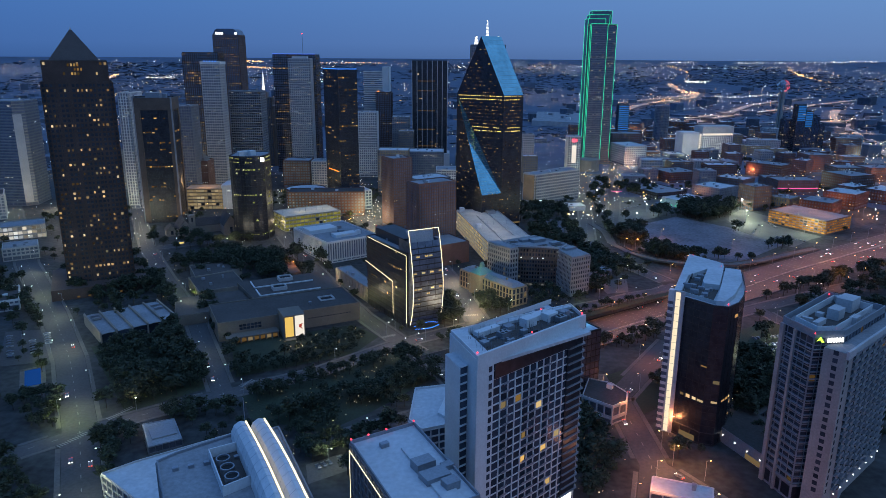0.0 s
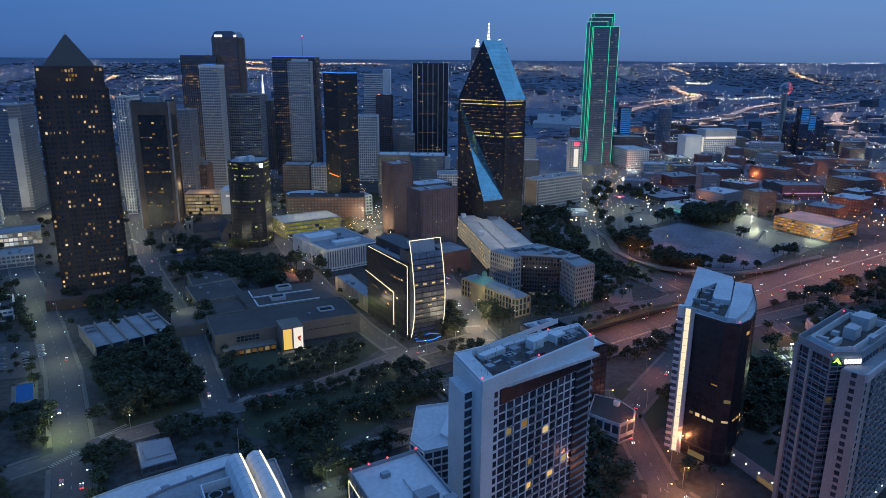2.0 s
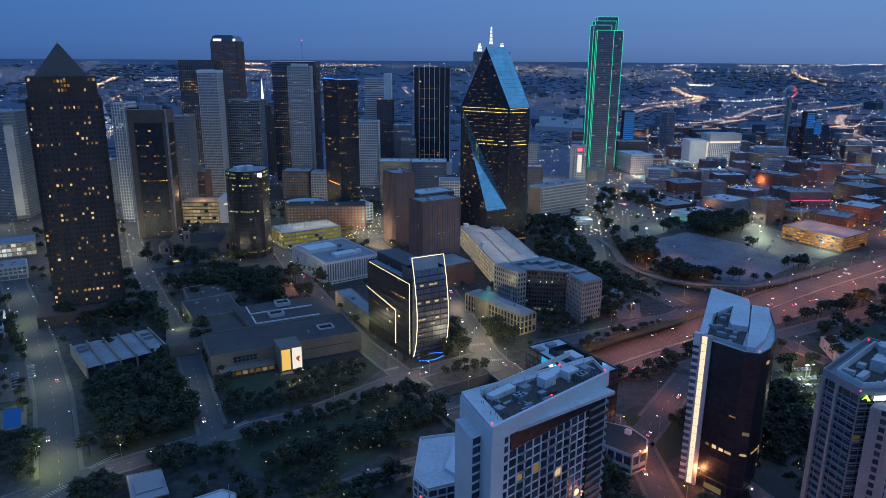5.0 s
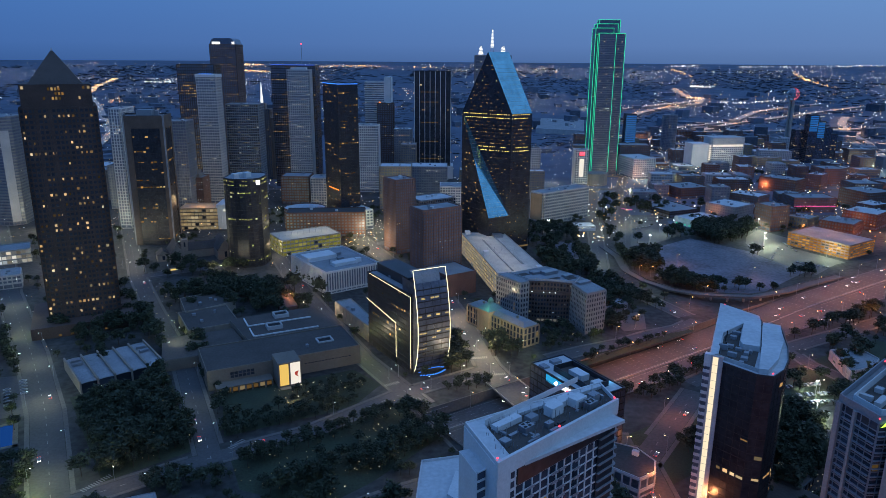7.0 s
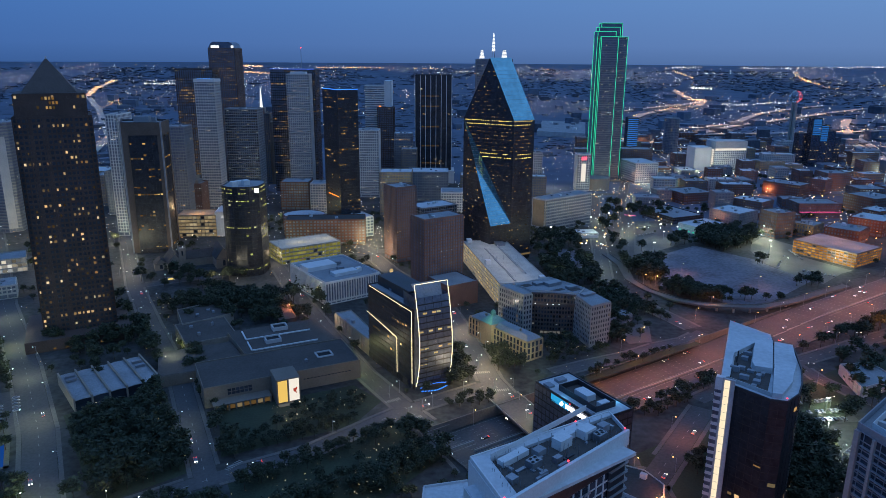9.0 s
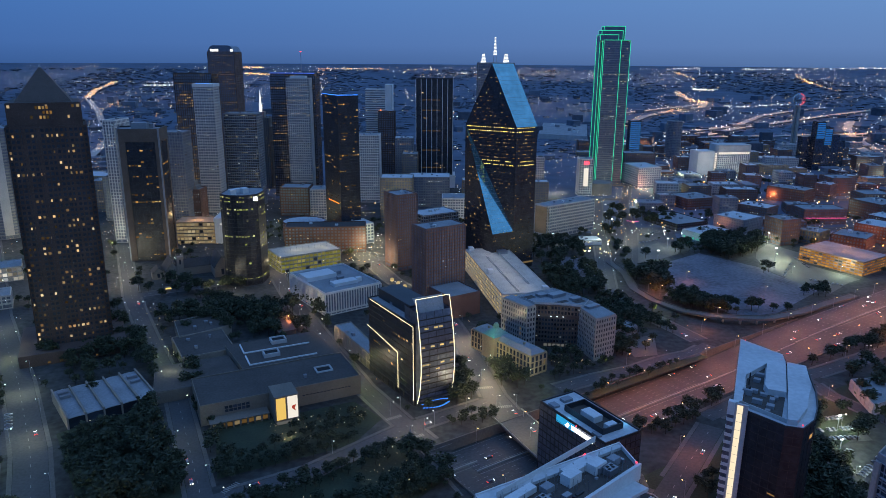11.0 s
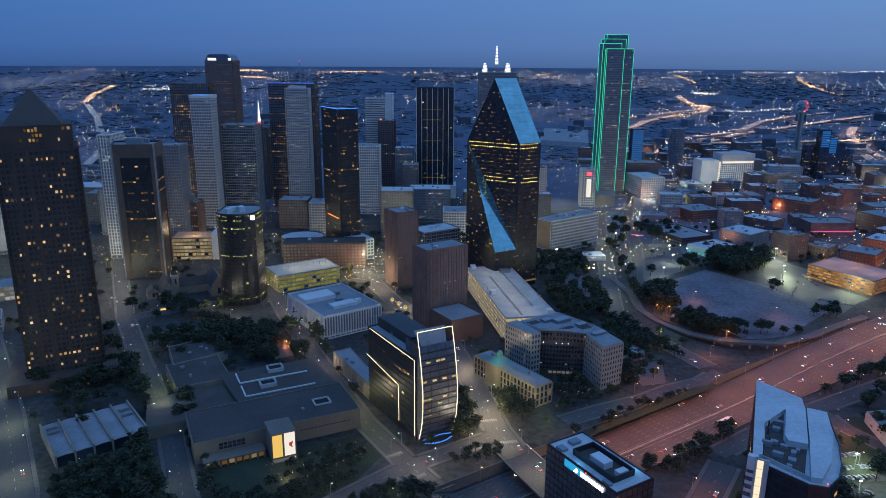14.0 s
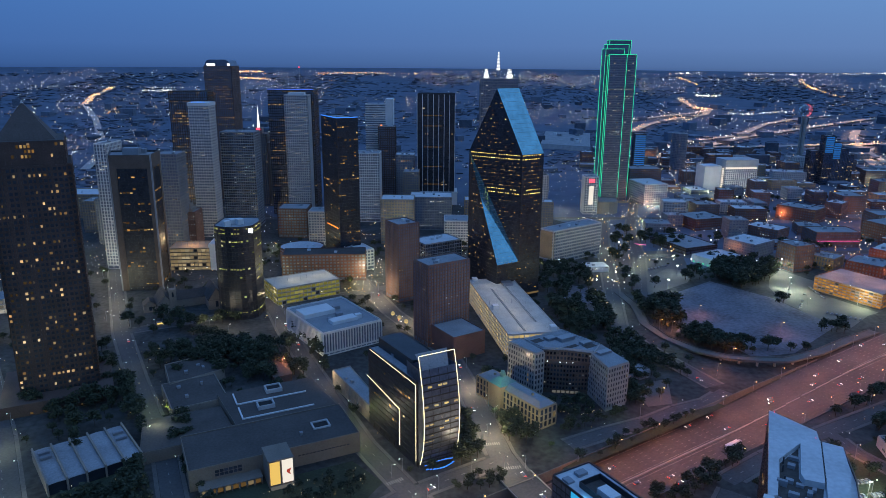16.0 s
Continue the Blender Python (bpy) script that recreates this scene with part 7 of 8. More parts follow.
for _ in range(700):
    a, r = r2.uniform(-1.0, 1.0), r2.uniform(1250, 3300)
    x, y = r * math.sin(a), r * math.cos(a)
    if -460 < x < 760 and y < 1620:
        continue
    w, d, h = r2.uniform(14, 50), r2.uniform(14, 46), r2.choice([5, 6, 7, 8, 9, 12, 16, 24])
    z = land(x, y) - 2
    far.prism(crect(x, y, w, d, r2.choice([0, 4, 33])), z, z + h + 2)
    for _k in range(r2.randint(0, 3)):
        k = r2.uniform(-0.4, 0.4) * w
        farlit.box(x + k - 1, y - d / 2 - 9, z + 2, x + k + 1, y - d / 2 - 8.6, z + 2 + r2.uniform(1, 2.4))
stuff("far_low_buildings", far, M["farroof"], "countless low flat-roofed buildings in the distance, tinted blue for haze", "buildings")
stuff("far_window_lights", farlit, M["warm"], "small lit windows in the distance", "lights")


# ---- far lights ----
r3 = random.Random(5)
white, orange = Shape(), Shape()


def far_light(shape, x, y, big=1.0):
    r = math.hypot(x, y - 150)
    q = r * r3.choice([0.0003, 0.0004, 0.0005, 0.0007]) * big * (0.72 if r > 3000 else 1.0)
    shape.gem(x, y, land(x, y) + r3.uniform(3, 9), q)


for _ in range(24000):
    a = r3.uniform(-0.80, 0.82)
    r = 1150 + 3350 * r3.random() ** 0.8
    # lights gather in patches and along streets
    if noise.noise((a * 6, r * 0.0016, 3.1)) + 0.35 * noise.noise((a * 30, r * 0.006, 1.0)) < r3.uniform(-0.22, 0.60):
        continue
    far_light(orange if r3.random() < 0.16 else white, r * math.sin(a), r * math.cos(a), 0.8)
ROWS = (([(-836, 1740), (-900, 1924)], 30, orange, 1), ([(-1199, 2499), (-1254, 2758), (-1142, 2601)], 40, orange, 1), ([(-1412, 2856), (-1494, 3102), (-1543, 3394)], 110, orange, 1.5), ([(-1248, 4250), (-1081, 4300)], 60, orange, 1.4), ([(-1126, 3978), (-959, 3948)], 70, orange, 1.4),
        ([(-765, 4300), (-506, 4350), (-44, 4330)], 90, orange, 1.2), ([(-1386, 3327), (-1255, 3370)], 50, white, 1.4), ([(1852, 3877), (1744, 3578), (1725, 3430), (1710, 3202)], 70, orange, 1.4), ([(1284, 4146), (1277, 3747)], 40, orange, 1.3), ([(1330, 4300), (1484, 4290)], 40, white, 1.4), ([(1674, 4175), (2386, 3973)], 110, white, 1.2),
        ([(1131, 3373), (1213, 3314)], 60, white, 1.6), ([(1055, 2781), (1134, 2767), (1323, 2809)], 50, white, 1.4), ([(635, 2636), (786, 2737), (974, 2845), (1038, 2929)], 44, white, 0.9), ([(1038, 2929), (991, 2950), (1012, 3129), (1023, 3274)], 70, orange, 1.2), ([(613, 2417), (693, 2550), (807, 2668), (967, 2775)], 40, orange, 0.9),
        ([(520, 2001), (686, 2154), (792, 2228), (893, 2276), (1082, 2521), (1196, 2603)], 34, white, 1.2), ([(636, 1993), (769, 2125), (897, 2249), (1090, 2370), (1291, 2493)], 34, white, 1.2), ([(1004, 2082), (1269, 2088)], 26, orange, 1.0), ([(1203, 2196), (1044, 1843), (957, 1572)], 26, orange, 1.0), ([(-1900, 3300), (-1200, 3500)], 60, white, 1.2), ([(300, 4200), (1000, 4100), (2000, 3800)], 90, white, 1.1))
for pts, n, sh, big in ROWS:
    for _ in range(n):
        k = r3.random() * (len(pts) - 1)
        i = int(k)
        x, y = (pts[i][c] + (pts[i + 1][c] - pts[i][c]) * (k - i) for c in (0, 1))
        far_light(sh, x + r3.uniform(-12, 12), y + r3.uniform(-12, 12), big)
for cx, cy, n, sp in ((-560, 1350, 90, 90), (-900, 1500, 90, 130), (-700, 1150, 80, 100), (-1000, 2000, 90, 160), (-1500, 2600, 90, 200), (150, 1550, 60, 90), (420, 1750, 70, 130), (900, 1350, 80, 120), (700, 1750, 70, 150), (-130, 1520, 60, 90), (-400, 2000, 70, 150), (1100, 1750, 80, 150), (1500, 2900, 60, 150), (200, 2600, 60, 200)):
    for _ in range(n):
        far_light(r3.choice([white, white, orange]), cx + r3.gauss(0, sp), cy + r3.gauss(0, sp), 0.9)
stuff("far_white_lights", white, M["farlight"], "scattered city lights out to the horizon", "lights")
stuff("far_orange_lights", orange, M["farorange"], "orange street lights out to the horizon", "lights")
TRAFFIC = (Shape(), Shape())
for i, (pts, w) in enumerate((([(560, 2585), (635, 2636), (786, 2737), (974, 2845), (1038, 2929)], 22), ([(1038, 2929), (991, 2950), (1012, 3129), (1023, 3274)], 22), ([(570, 2300), (613, 2417), (693, 2550), (807, 2668), (967, 2775), (1038, 2929)], 26),
                              ([(440, 1930), (520, 2001), (686, 2154), (792, 2228), (893, 2276), (1082, 2521), (1196, 2603), (1400, 2700)], 24), ([(500, 1850), (636, 1993), (769, 2125), (897, 2249), (1090, 2370), (1291, 2493), (1500, 2600)], 26),
                              ([(700, 2060), (1004, 2082), (1084, 2087), (1181, 2088), (1269, 2088), (1500, 2070)], 26), ([(1300, 2350), (1203, 2196), (1044, 1843), (957, 1572), (900, 1400)], 24), ([(1400, 1950), (1186, 2029), (1120, 1980), (1000, 1600)], 16),
                              ([(-790, 1600), (-836, 1740), (-900, 1924), (-1199, 2499), (-1412, 2856), (-1494, 3102), (-1543, 3394)], 20))):
    fine = []
    for a, b in zip(pts, pts[1:]):
        fine += [(a[0] + (b[0] - a[0]) * k / 6, a[1] + (b[1] - a[1]) * k / 6) for k in range(6)]
    fine.append(pts[-1])
    setting("highway", ribbon(fine, w, zs=[land(x, y) + 4.5 for x, y in fine], thick=1.2), M["concrete"], "distant elevated highway", "road")
    for k, ((x, y), (x2, y2)) in enumerate(zip(fine, fine[1:])):
        n = math.hypot(x2 - x, y2 - y)
        for _ in range(int(n / (16 if i < 8 else 9))):
            t, o = r3.random(), r3.uniform(-0.4, 0.4) * w
            far_light(TRAFFIC[0] if r3.random() < 0.6 else TRAFFIC[1], x + (x2 - x) * t - (y2 - y) / n * o, y + (y2 - y) * t + (x2 - x) / n * o, 0.62)
        if k % (2 if n > 30 else 3) == 0 and i < 8:
            lamp("highway_light", x, y, land(x, y) + 34, 75000, (1.0, 0.54, 0.28), 2.0, 110)
stuff("highway_headlights", TRAFFIC[0], M["farlight"], "headlights of distant highway traffic", "lights")
stuff("highway_orange_lamps", TRAFFIC[1], M["farorange"], "orange lamps along the distant highways", "lights")

# ---- trees ----


def make_tree(name, h, r, seed, leaf):
    rr = random.Random(seed)
    root = thing(name, "dark leafy street tree with an uneven crown", "tree", (0, 0, 0))
    tr = Shape()
    tr.prism([(0.22 * math.cos(k), 0.22 * math.sin(k)) for k in (0, 1.05, 2.09, 3.14, 4.19, 5.24)], 0, h * 0.5, [(0.1 * math.cos(k), 0.1 * math.sin(k)) for k in (0, 1.05, 2.09, 3.14, 4.19, 5.24)])
    for k in range(5):
        a = k * 1.257 + rr.random()
        tr.tube((0, 0, h * (0.3 + 0.04 * k)), (math.cos(a) * r * 0.6, math.sin(a) * r * 0.6, h * rr.uniform(0.55, 0.75)), 0.07, 5)
    part("trunk", tr, M["bark"], root)
    cr = Shape()
    for _ in range(250):
        a, b = rr.uniform(0, 6.283), math.acos(rr.uniform(-0.7, 1))
        q = rr.uniform(0.55, 1.08) * (0.8 + 0.25 * math.sin(3 * a + seed))
        x, y, z = r * q * math.sin(b) * math.cos(a), r * q * math.sin(b) * math.sin(a), h * 0.66 + h * 0.34 * q * math.cos(b)
        s = rr.uniform(0.11, 0.25) * r
        p = [Vector((rr.gauss(0, 1), rr.gauss(0, 1), rr.gauss(0, 0.7))) * s * 0.75 for _k in range(4)]
        cr.add([(x + v.x, y + v.y, z + v.z) for v in p], [(0, 1, 2), (0, 2, 3), (0, 3, 1), (1, 3, 2)])
    part("crown", cr, leaf, root)
    return root


TREES = [make_tree("tree", 9, 3.6, 1, M["leaf"]), make_tree("tree", 11, 4.4, 2, M["leaf"]), make_tree("tree", 7.5, 3.2, 3, M["leaf"]), make_tree("tree", 13, 5.2, 4, M["leaf"])]
used = set()
counted = [0]
wood, wood_trunks = Shape(), Shape()
r4 = random.Random(21)


def plant(x, y, k=None, s=1.0):
    i = r4.randrange(len(TREES)) if k is None else k
    if any(off_line(x, y, p2) < w2 / 2 + 0.6 for p2, w2 in STREETS.values()):
        return None
    counted[0] += 1
    if y > 470 or counted[0] > 190:
        sx, a = s * r4.uniform(0.9, 1.1), r4.uniform(0, 6.28)
        for child in TREES[i].children:
            sh = wood if child.name.startswith("crown") else wood_trunks
            c_, s_ = math.cos(a) * sx, math.sin(a) * sx
            sh.add([(x + v.co.x * c_ - v.co.y * s_, y + v.co.x * s_ + v.co.y * c_, v.co.z * sx) for v in child.data.vertices], [tuple(p.vertices) for p in child.data.polygons])
        return None
    m = pose(x, y, 0, 0, 0, r4.uniform(0, 360)) @ Matrix.Diagonal((s, s, s * r4.uniform(0.9, 1.15), 1))
    if i not in used:
        used.add(i)
        TREES[i].matrix_basis = m
        return TREES[i]
    ob = copy_thing(TREES[i], pose(0, 0, 0))
    ob.matrix_basis = m
    return ob


def inside(x, y, poly):
    hit = False
    for (x0, y0), (x1, y1) in zip(poly, poly[1:] + poly[:1]):
        if (y0 > y) != (y1 > y) and x < (x1 - x0) * (y - y0) / (y1 - y0) + x0:
            hit = not hit
    return hit


def grove(poly, n, s0=0.8, s1=1.3, gap=4.5):
    xs, ys = [p[0] for p in poly], [p[1] for p in poly]
    done = []
    for _ in range(n * 12):
        x, y = r4.uniform(min(xs), max(xs)), r4.uniform(min(ys), max(ys))
        if inside(x, y, poly) and all(math.hypot(x - a, y - b) > gap for a, b in done):
            done.append((x, y))
            plant(x, y, None, r4.uniform(s0, s1))
        if len(done) >= n:
            break


def avenue(a, b, step, s=0.8, jit=0.8):
    n = math.hypot(b[0] - a[0], b[1] - a[1])
    for k in range(int(n / step) + 1):
        t = k * step / n
        plant(a[0] + (b[0] - a[0]) * t + r4.uniform(-jit, jit), a[1] + (b[1] - a[1]) * t + r4.uniform(-jit, jit), None, s * r4.uniform(0.8, 1.2))


grove([(-228, 428), (-194, 458), (-140, 386), (-176, 352)], 80, 0.9, 1.3)
avenue((-196, 470), (-142, 385), 6, 1.0)
avenue((-206, 510), (-260, 600), 7, 1.0)
avenue((-176, 505), (-196, 545), 7, 1.0)
grove([(-250, 520), (-215, 540), (-240, 590), (-275, 560)], 12)
avenue((-124, 396), (-56, 430), 7, 0.6)
avenue((-120, 402), (-58, 438), 7, 0.6)
avenue((-90, 440), (-56, 462), 5, 0.5)
grove([(-100, 428), (-62, 446), (-52, 466), (-64, 476), (-96, 456)], 16, 0.45, 0.75, 3)
for o in (0, 9, 30, 38):
    avenue((-112 + o * 0.62, 372 - o * 0.78), (-34 + o * 0.62, 428 - o * 0.78), 8.5, 0.75)
grove([(-60, 350), (-36, 366), (0, 392), (-12, 412), (-40, 392)], 14)
grove([(-30, 380), (8, 400), (-6, 430), (-28, 428)], 12)
avenue((2, 480), (-22, 545), 6, 1.0)
grove([(4, 475), (16, 482), (8, 520), (-2, 510)], 8, 0.9, 1.2)
grove([(24, 505), (52, 508), (44, 525), (26, 545)], 14, 0.8, 1.2, 4)
grove([(66, 540), (104, 540), (100, 556), (64, 562)], 12, 0.6, 1.0, 4)
grove([(20, 560), (40, 590), (26, 612), (14, 590)], 8)
grove([(-160, 590), (-112, 606), (-140, 665), (-186, 650)], 44, 1.0, 1.5, 5)
grove([(-225, 590), (-165, 600), (-195, 675), (-262, 650)], 34, 1.0, 1.5, 6)
grove([(-300, 700), (-240, 735), (-205, 715), (-265, 680)], 26, 1.0, 1.4, 6)
grove([(-310, 705), (-255, 735), (-240, 720), (-295, 688)], 12)
avenue((-84, 560), (-150, 690), 10, 0.8)
avenue((-50, 495), (-84, 560), 8, 0.6)
grove([(130, 560), (156, 575), (165, 640), (140, 700), (126, 630)], 40, 0.9, 1.4, 5)
grove([(100, 730), (140, 760), (155, 860), (130, 910), (92, 830)], 46, 1.0, 1.5, 6)
grove([(96, 690), (140, 700), (146, 745), (104, 730)], 18, 1.0, 1.4, 6)
grove([(186, 800), (225, 830), (215, 870), (186, 850)], 12, 1.0, 1.4, 6)
grove([(205, 990), (320, 1000), (320, 1080), (230, 1080)], 26, 1.0, 1.5, 7)
grove([(330, 900), (380, 915), (360, 960), (320, 945)], 14, 1.0, 1.5, 6)
grove([(190, 712), (226, 655), (300, 660), (240, 690)], 26, 0.8, 1.3, 5)
grove([(184, 735), (222, 735), (222, 780), (186, 785)], 16, 1.1, 1.6, 6)
grove([(330, 700), (362, 705), (376, 722), (352, 730)], 6)
grove([(250, 850), (300, 862), (330, 900), (280, 890)], 16)
grove([(60, 355), (80, 350), (86, 300), (66, 268)], 30, 1.0, 1.4, 5)
grove([(160, 330), (205, 375), (218, 412), (205, 425), (168, 395), (172, 370)], 56, 0.8, 1.3, 4.5)
grove([(150, 340), (168, 318), (172, 330), (158, 348)], 10, 0.7, 1.0, 4)
grove([(-175, 330), (-158, 334), (-160, 300), (-180, 300)], 16, 0.7, 1.1, 4)
grove([(-72, 312), (-48, 332), (-40, 318), (-62, 300)], 14, 0.7, 1.1, 4)
grove([(-50, 336), (-18, 352), (-10, 340), (-40, 322)], 16, 0.7, 1.1, 4)
grove([(-115, 376), (-40, 434), (-34, 424), (-104, 366)], 40, 0.5, 0.8, 4)
grove([(-92, 350), (-8, 402), (0, 392), (-80, 338)], 44, 0.5, 0.85, 4)
grove([(-128, 398), (-62, 432), (-66, 440), (-130, 408)], 34, 0.4, 0.7, 3.5)
grove([(100, 372), (150, 440), (180, 470), (150, 400)], 12, 0.6, 1.0)
grove([(168, 372), (200, 400), (216, 350), (186, 330)], 20)
grove([(170, 330), (188, 345), (200, 330), (190, 318)], 8)
grove([(150, 425), (250, 490), (340, 540), (350, 515), (260, 440), (180, 410)], 44, 0.8, 1.3, 5)
grove([(360, 560), (480, 640), (500, 610), (390, 540)], 30, 0.9, 1.4, 6)
grove([(-320, 410), (-285, 400), (-262, 372), (-225, 300), (-270, 280), (-330, 350)], 90, 0.8, 1.3, 5)
grove([(-240, 362), (-215, 328), (-205, 334), (-232, 372)], 14, 0.6, 0.9, 4)
grove([(-215, 290), (-150, 230), (-120, 200), (-160, 190), (-250, 250)], 50, 0.8, 1.2, 5)
grove([(-180, 315), (-150, 262), (-158, 300), (-172, 330)], 18, 0.7, 1.1, 4)
grove([(-110, 315), (-62, 345), (-50, 335), (-95, 305)], 18, 0.6, 1.0, 4)
grove([(-165, 345), (-140, 362), (-120, 350), (-145, 338)], 14, 0.5, 0.8, 4)
grove([(-385, 500), (-330, 480), (-335, 530), (-400, 560)], 30, 0.8, 1.3, 5)
avenue((-186, 484), (-216, 530), 5, 0.9)
grove([(-222, 530), (-212, 538), (-252, 606), (-262, 596)], 20, 0.8, 1.2, 4.5)
grove([(-165, 452), (-158, 470), (-185, 530), (-205, 540)], 24, 0.7, 1.1, 4)
grove([(-150, 440), (-128, 396), (-122, 400), (-140, 446)], 12, 0.5, 0.8, 4)
grove([(-320, 560), (-300, 545), (-262, 520), (-256, 528), (-300, 590)], 22, 0.8, 1.2, 5)
grove([(-85, 545), (-66, 510), (-60, 520), (-90, 580)], 14, 0.6, 0.9, 4)
grove([(-120, 620), (-100, 600), (-130, 690), (-150, 700)], 20, 0.8, 1.2, 5)
avenue((-262, 440), (-214, 350), 6, 0.9)
avenue((-330, 520), (-290, 470), 7, 0.9)
grove([(-390, 560), (-330, 520), (-345, 560), (-380, 600)], 12)
avenue((-212, 300), (-172, 262), 6, 0.8)
grove([(-215, 300), (-180, 255), (-200, 240), (-240, 280)], 18)
grove([(-160, 345), (-118, 362), (-100, 345), (-130, 330)], 10, 0.5, 0.8)
grove([(-50, 320), (-25, 335), (-30, 300), (-45, 290)], 10)
grove([(250, 1000), (310, 1000), (300, 1060), (250, 1060)], 14)
avenue((186, 745), (196, 800), 7, 0.9)
grove([(300, 872), (322, 900), (366, 890), (346, 852)], 20, 0.9, 1.3, 5)
grove([(190, 720), (214, 712), (216, 765), (196, 770)], 18, 1.0, 1.4, 5)
grove([(209, 690), (226, 664), (252, 645), (256, 656), (222, 690)], 20, 0.7, 1.1, 4)
grove([(150, 660), (170, 625), (186, 595), (196, 606), (176, 650), (160, 672)], 20, 0.7, 1.2, 4)
grove([(126, 560), (138, 556), (133, 590), (122, 592)], 10, 0.7, 1.1, 4)
grove([(300, 870), (330, 905), (372, 885), (348, 850), (312, 826)], 46, 1.0, 1.5, 5)
grove([(70, 480), (100, 508), (147, 541), (178, 560), (182, 555), (150, 532), (92, 492)], 26, 0.5, 0.8, 4)
grove([(106, 446), (156, 478), (176, 498), (184, 490), (160, 466), (116, 440)], 26, 0.6, 1.0, 4)
grove([(266, 545), (344, 600), (350, 585), (300, 538), (276, 536)], 30, 0.8, 1.2, 5)
grove([(138, 690), (146, 690), (152, 760), (158, 800), (144, 800)], 22, 0.8, 1.2, 5)
grove([(196, 920), (222, 950), (212, 970), (190, 940)], 12, 0.9, 1.3, 5)
grove([(-2, 530), (6, 540), (14, 500), (8, 490), (-2, 505)], 12, 0.8, 1.2, 4)
grove([(-14, 452), (-4, 470), (26, 474), (30, 462), (4, 450)], 16, 0.6, 0.9, 4)
grove([(-230, 600), (-196, 628), (-150, 602), (-170, 640), (-205, 660)], 22, 0.9, 1.3, 5)
grove([(-262, 545), (-240, 560), (-300, 660), (-318, 640)], 22, 0.9, 1.3, 5)
avenue((-240, 490), (-330, 640), 7, 0.9)
avenue((-150, 452), (-176, 510), 6, 0.8)
avenue((72, 520), (120, 548), 6, 0.6)
grove([(330, 905), (350, 915), (340, 940), (318, 930)], 10, 0.9, 1.3, 5)
for x, y in ((420, 905), (470, 930), (490, 1000), (560, 1030), (610, 1020), (640, 1060), (430, 1000), (360, 1040), (520, 1220), (590, 1240), (660, 1240), (380, 1180), (440, 1300), (330, 1350), (500, 1330), (570, 1330), (640, 1360), (690, 1330), (730, 1220)):
    grove([(x - 20, y - 12), (x + 20, y - 8), (x + 18, y + 12), (x - 18, y + 10)], 7, 0.8, 1.2, 6)
grove([(203, 697), (232, 702), (241, 673), (254, 656), (235, 654), (206, 670)], 34, 0.8, 1.2, 4)
grove([(309, 895), (382, 908), (367, 867), (318, 829), (298, 856)], 60, 1.0, 1.5, 5)
grove([(194, 720), (210, 722), (212, 742), (196, 746)], 12, 1.1, 1.6, 4.5)
grove([(322, 578), (371, 612), (440, 640), (430, 590), (340, 552)], 60, 0.9, 1.4, 5)
grove([(148, 655), (166, 640), (178, 610), (186, 606), (176, 645), (158, 668)], 26, 0.9, 1.3, 4.5)
r7 = random.Random(51)
TAKEN = [(-105, 505, 74), (-229, 479, 40), (84, 585, 46), (52, 809, 46), (-296, 574, 50), (-252, 393, 24), (-192, 420, 46), (0, 250, 70), (115, 350, 30)]
LOTS = [[(213, 793), (292, 856), (366, 724), (292, 656), (253, 647), (205, 703)], [(350, 868), (394, 903), (430, 850), (425, 758), (366, 712), (343, 785)], [(113, 781), (147, 748), (168, 818), (127, 840)], [(211, 806), (266, 852), (284, 892), (258, 905), (207, 846)], [(205, 380), (255, 440), (255, 475), (220, 470)]]
done = 0
for _ in range(9000):
    x, y = r7.uniform(-480, 470), r7.uniform(300, 1010)
    if abs(x) > 0.66 * y + 30 or over_cut(x, y, 7) or any(math.hypot(x - a, y - b) < c for a, b, c in TAKEN) or any(inside(x, y, q) for q in LOTS):
        continue
    if noise.noise((x * 0.016, y * 0.016, 5.0)) < r7.uniform(-0.35, 0.45) or any(off_line(x, y, p2) < w2 / 2 + 3.6 for p2, w2 in STREETS.values()) or off_line(x, y, RAMP) < 8 or any(inside(x, y, q) for q in FOOT):
        continue
    plant(x, y, None, r7.uniform(0.5, 1.05))
    done += 1
    if done > 620:
        break
for x, y, s in ((-262, 418, 1.0), (-250, 400, 1.0), (180, 655, 1.2), (-222, 368, 0.9), (-206, 343, 0.9), (-205, 545, 0.8), (-140, 630, 0.8), (-48, 486, 0.7), (-72, 520, 0.6), (208, 415, 0.8), (-114, 829, 1.2), (-105, 837, 1.2), (-107, 930, 1.6), (-112, 922, 1.4), (60, 500, 0.6), (-78, 540, 0.6), (-60, 500, 0.6), (112, 545, 0.9), (-215, 545, 0.9), (-226, 560, 0.8), (118, 770, 0.9), (-330, 540, 1.0)):
    tr = plant(x, y, 0, s)
    # lamp hung beside the crown, added in place of a ground uplight
    lamp("uplight", x + 1.0, y - 4.8 * s, 6.5 * s, 3000 if (x, y) in ((-222, 368), (-206, 343), (180, 655)) else 2600 if x > -120 and y > 820 and x < -100 else 800, (1.0, 0.86, 0.14) if x > -120 and y > 820 else (0.75, 1.0, 0.25), 0.4)
stuff("more_tree_crowns", wood, M["leaf"], "dark crowns of many street and garden trees", "trees")
stuff("more_tree_trunks", wood_trunks, M["bark"], "trunks of many street and garden trees", "trees")
far_wood = Shape()
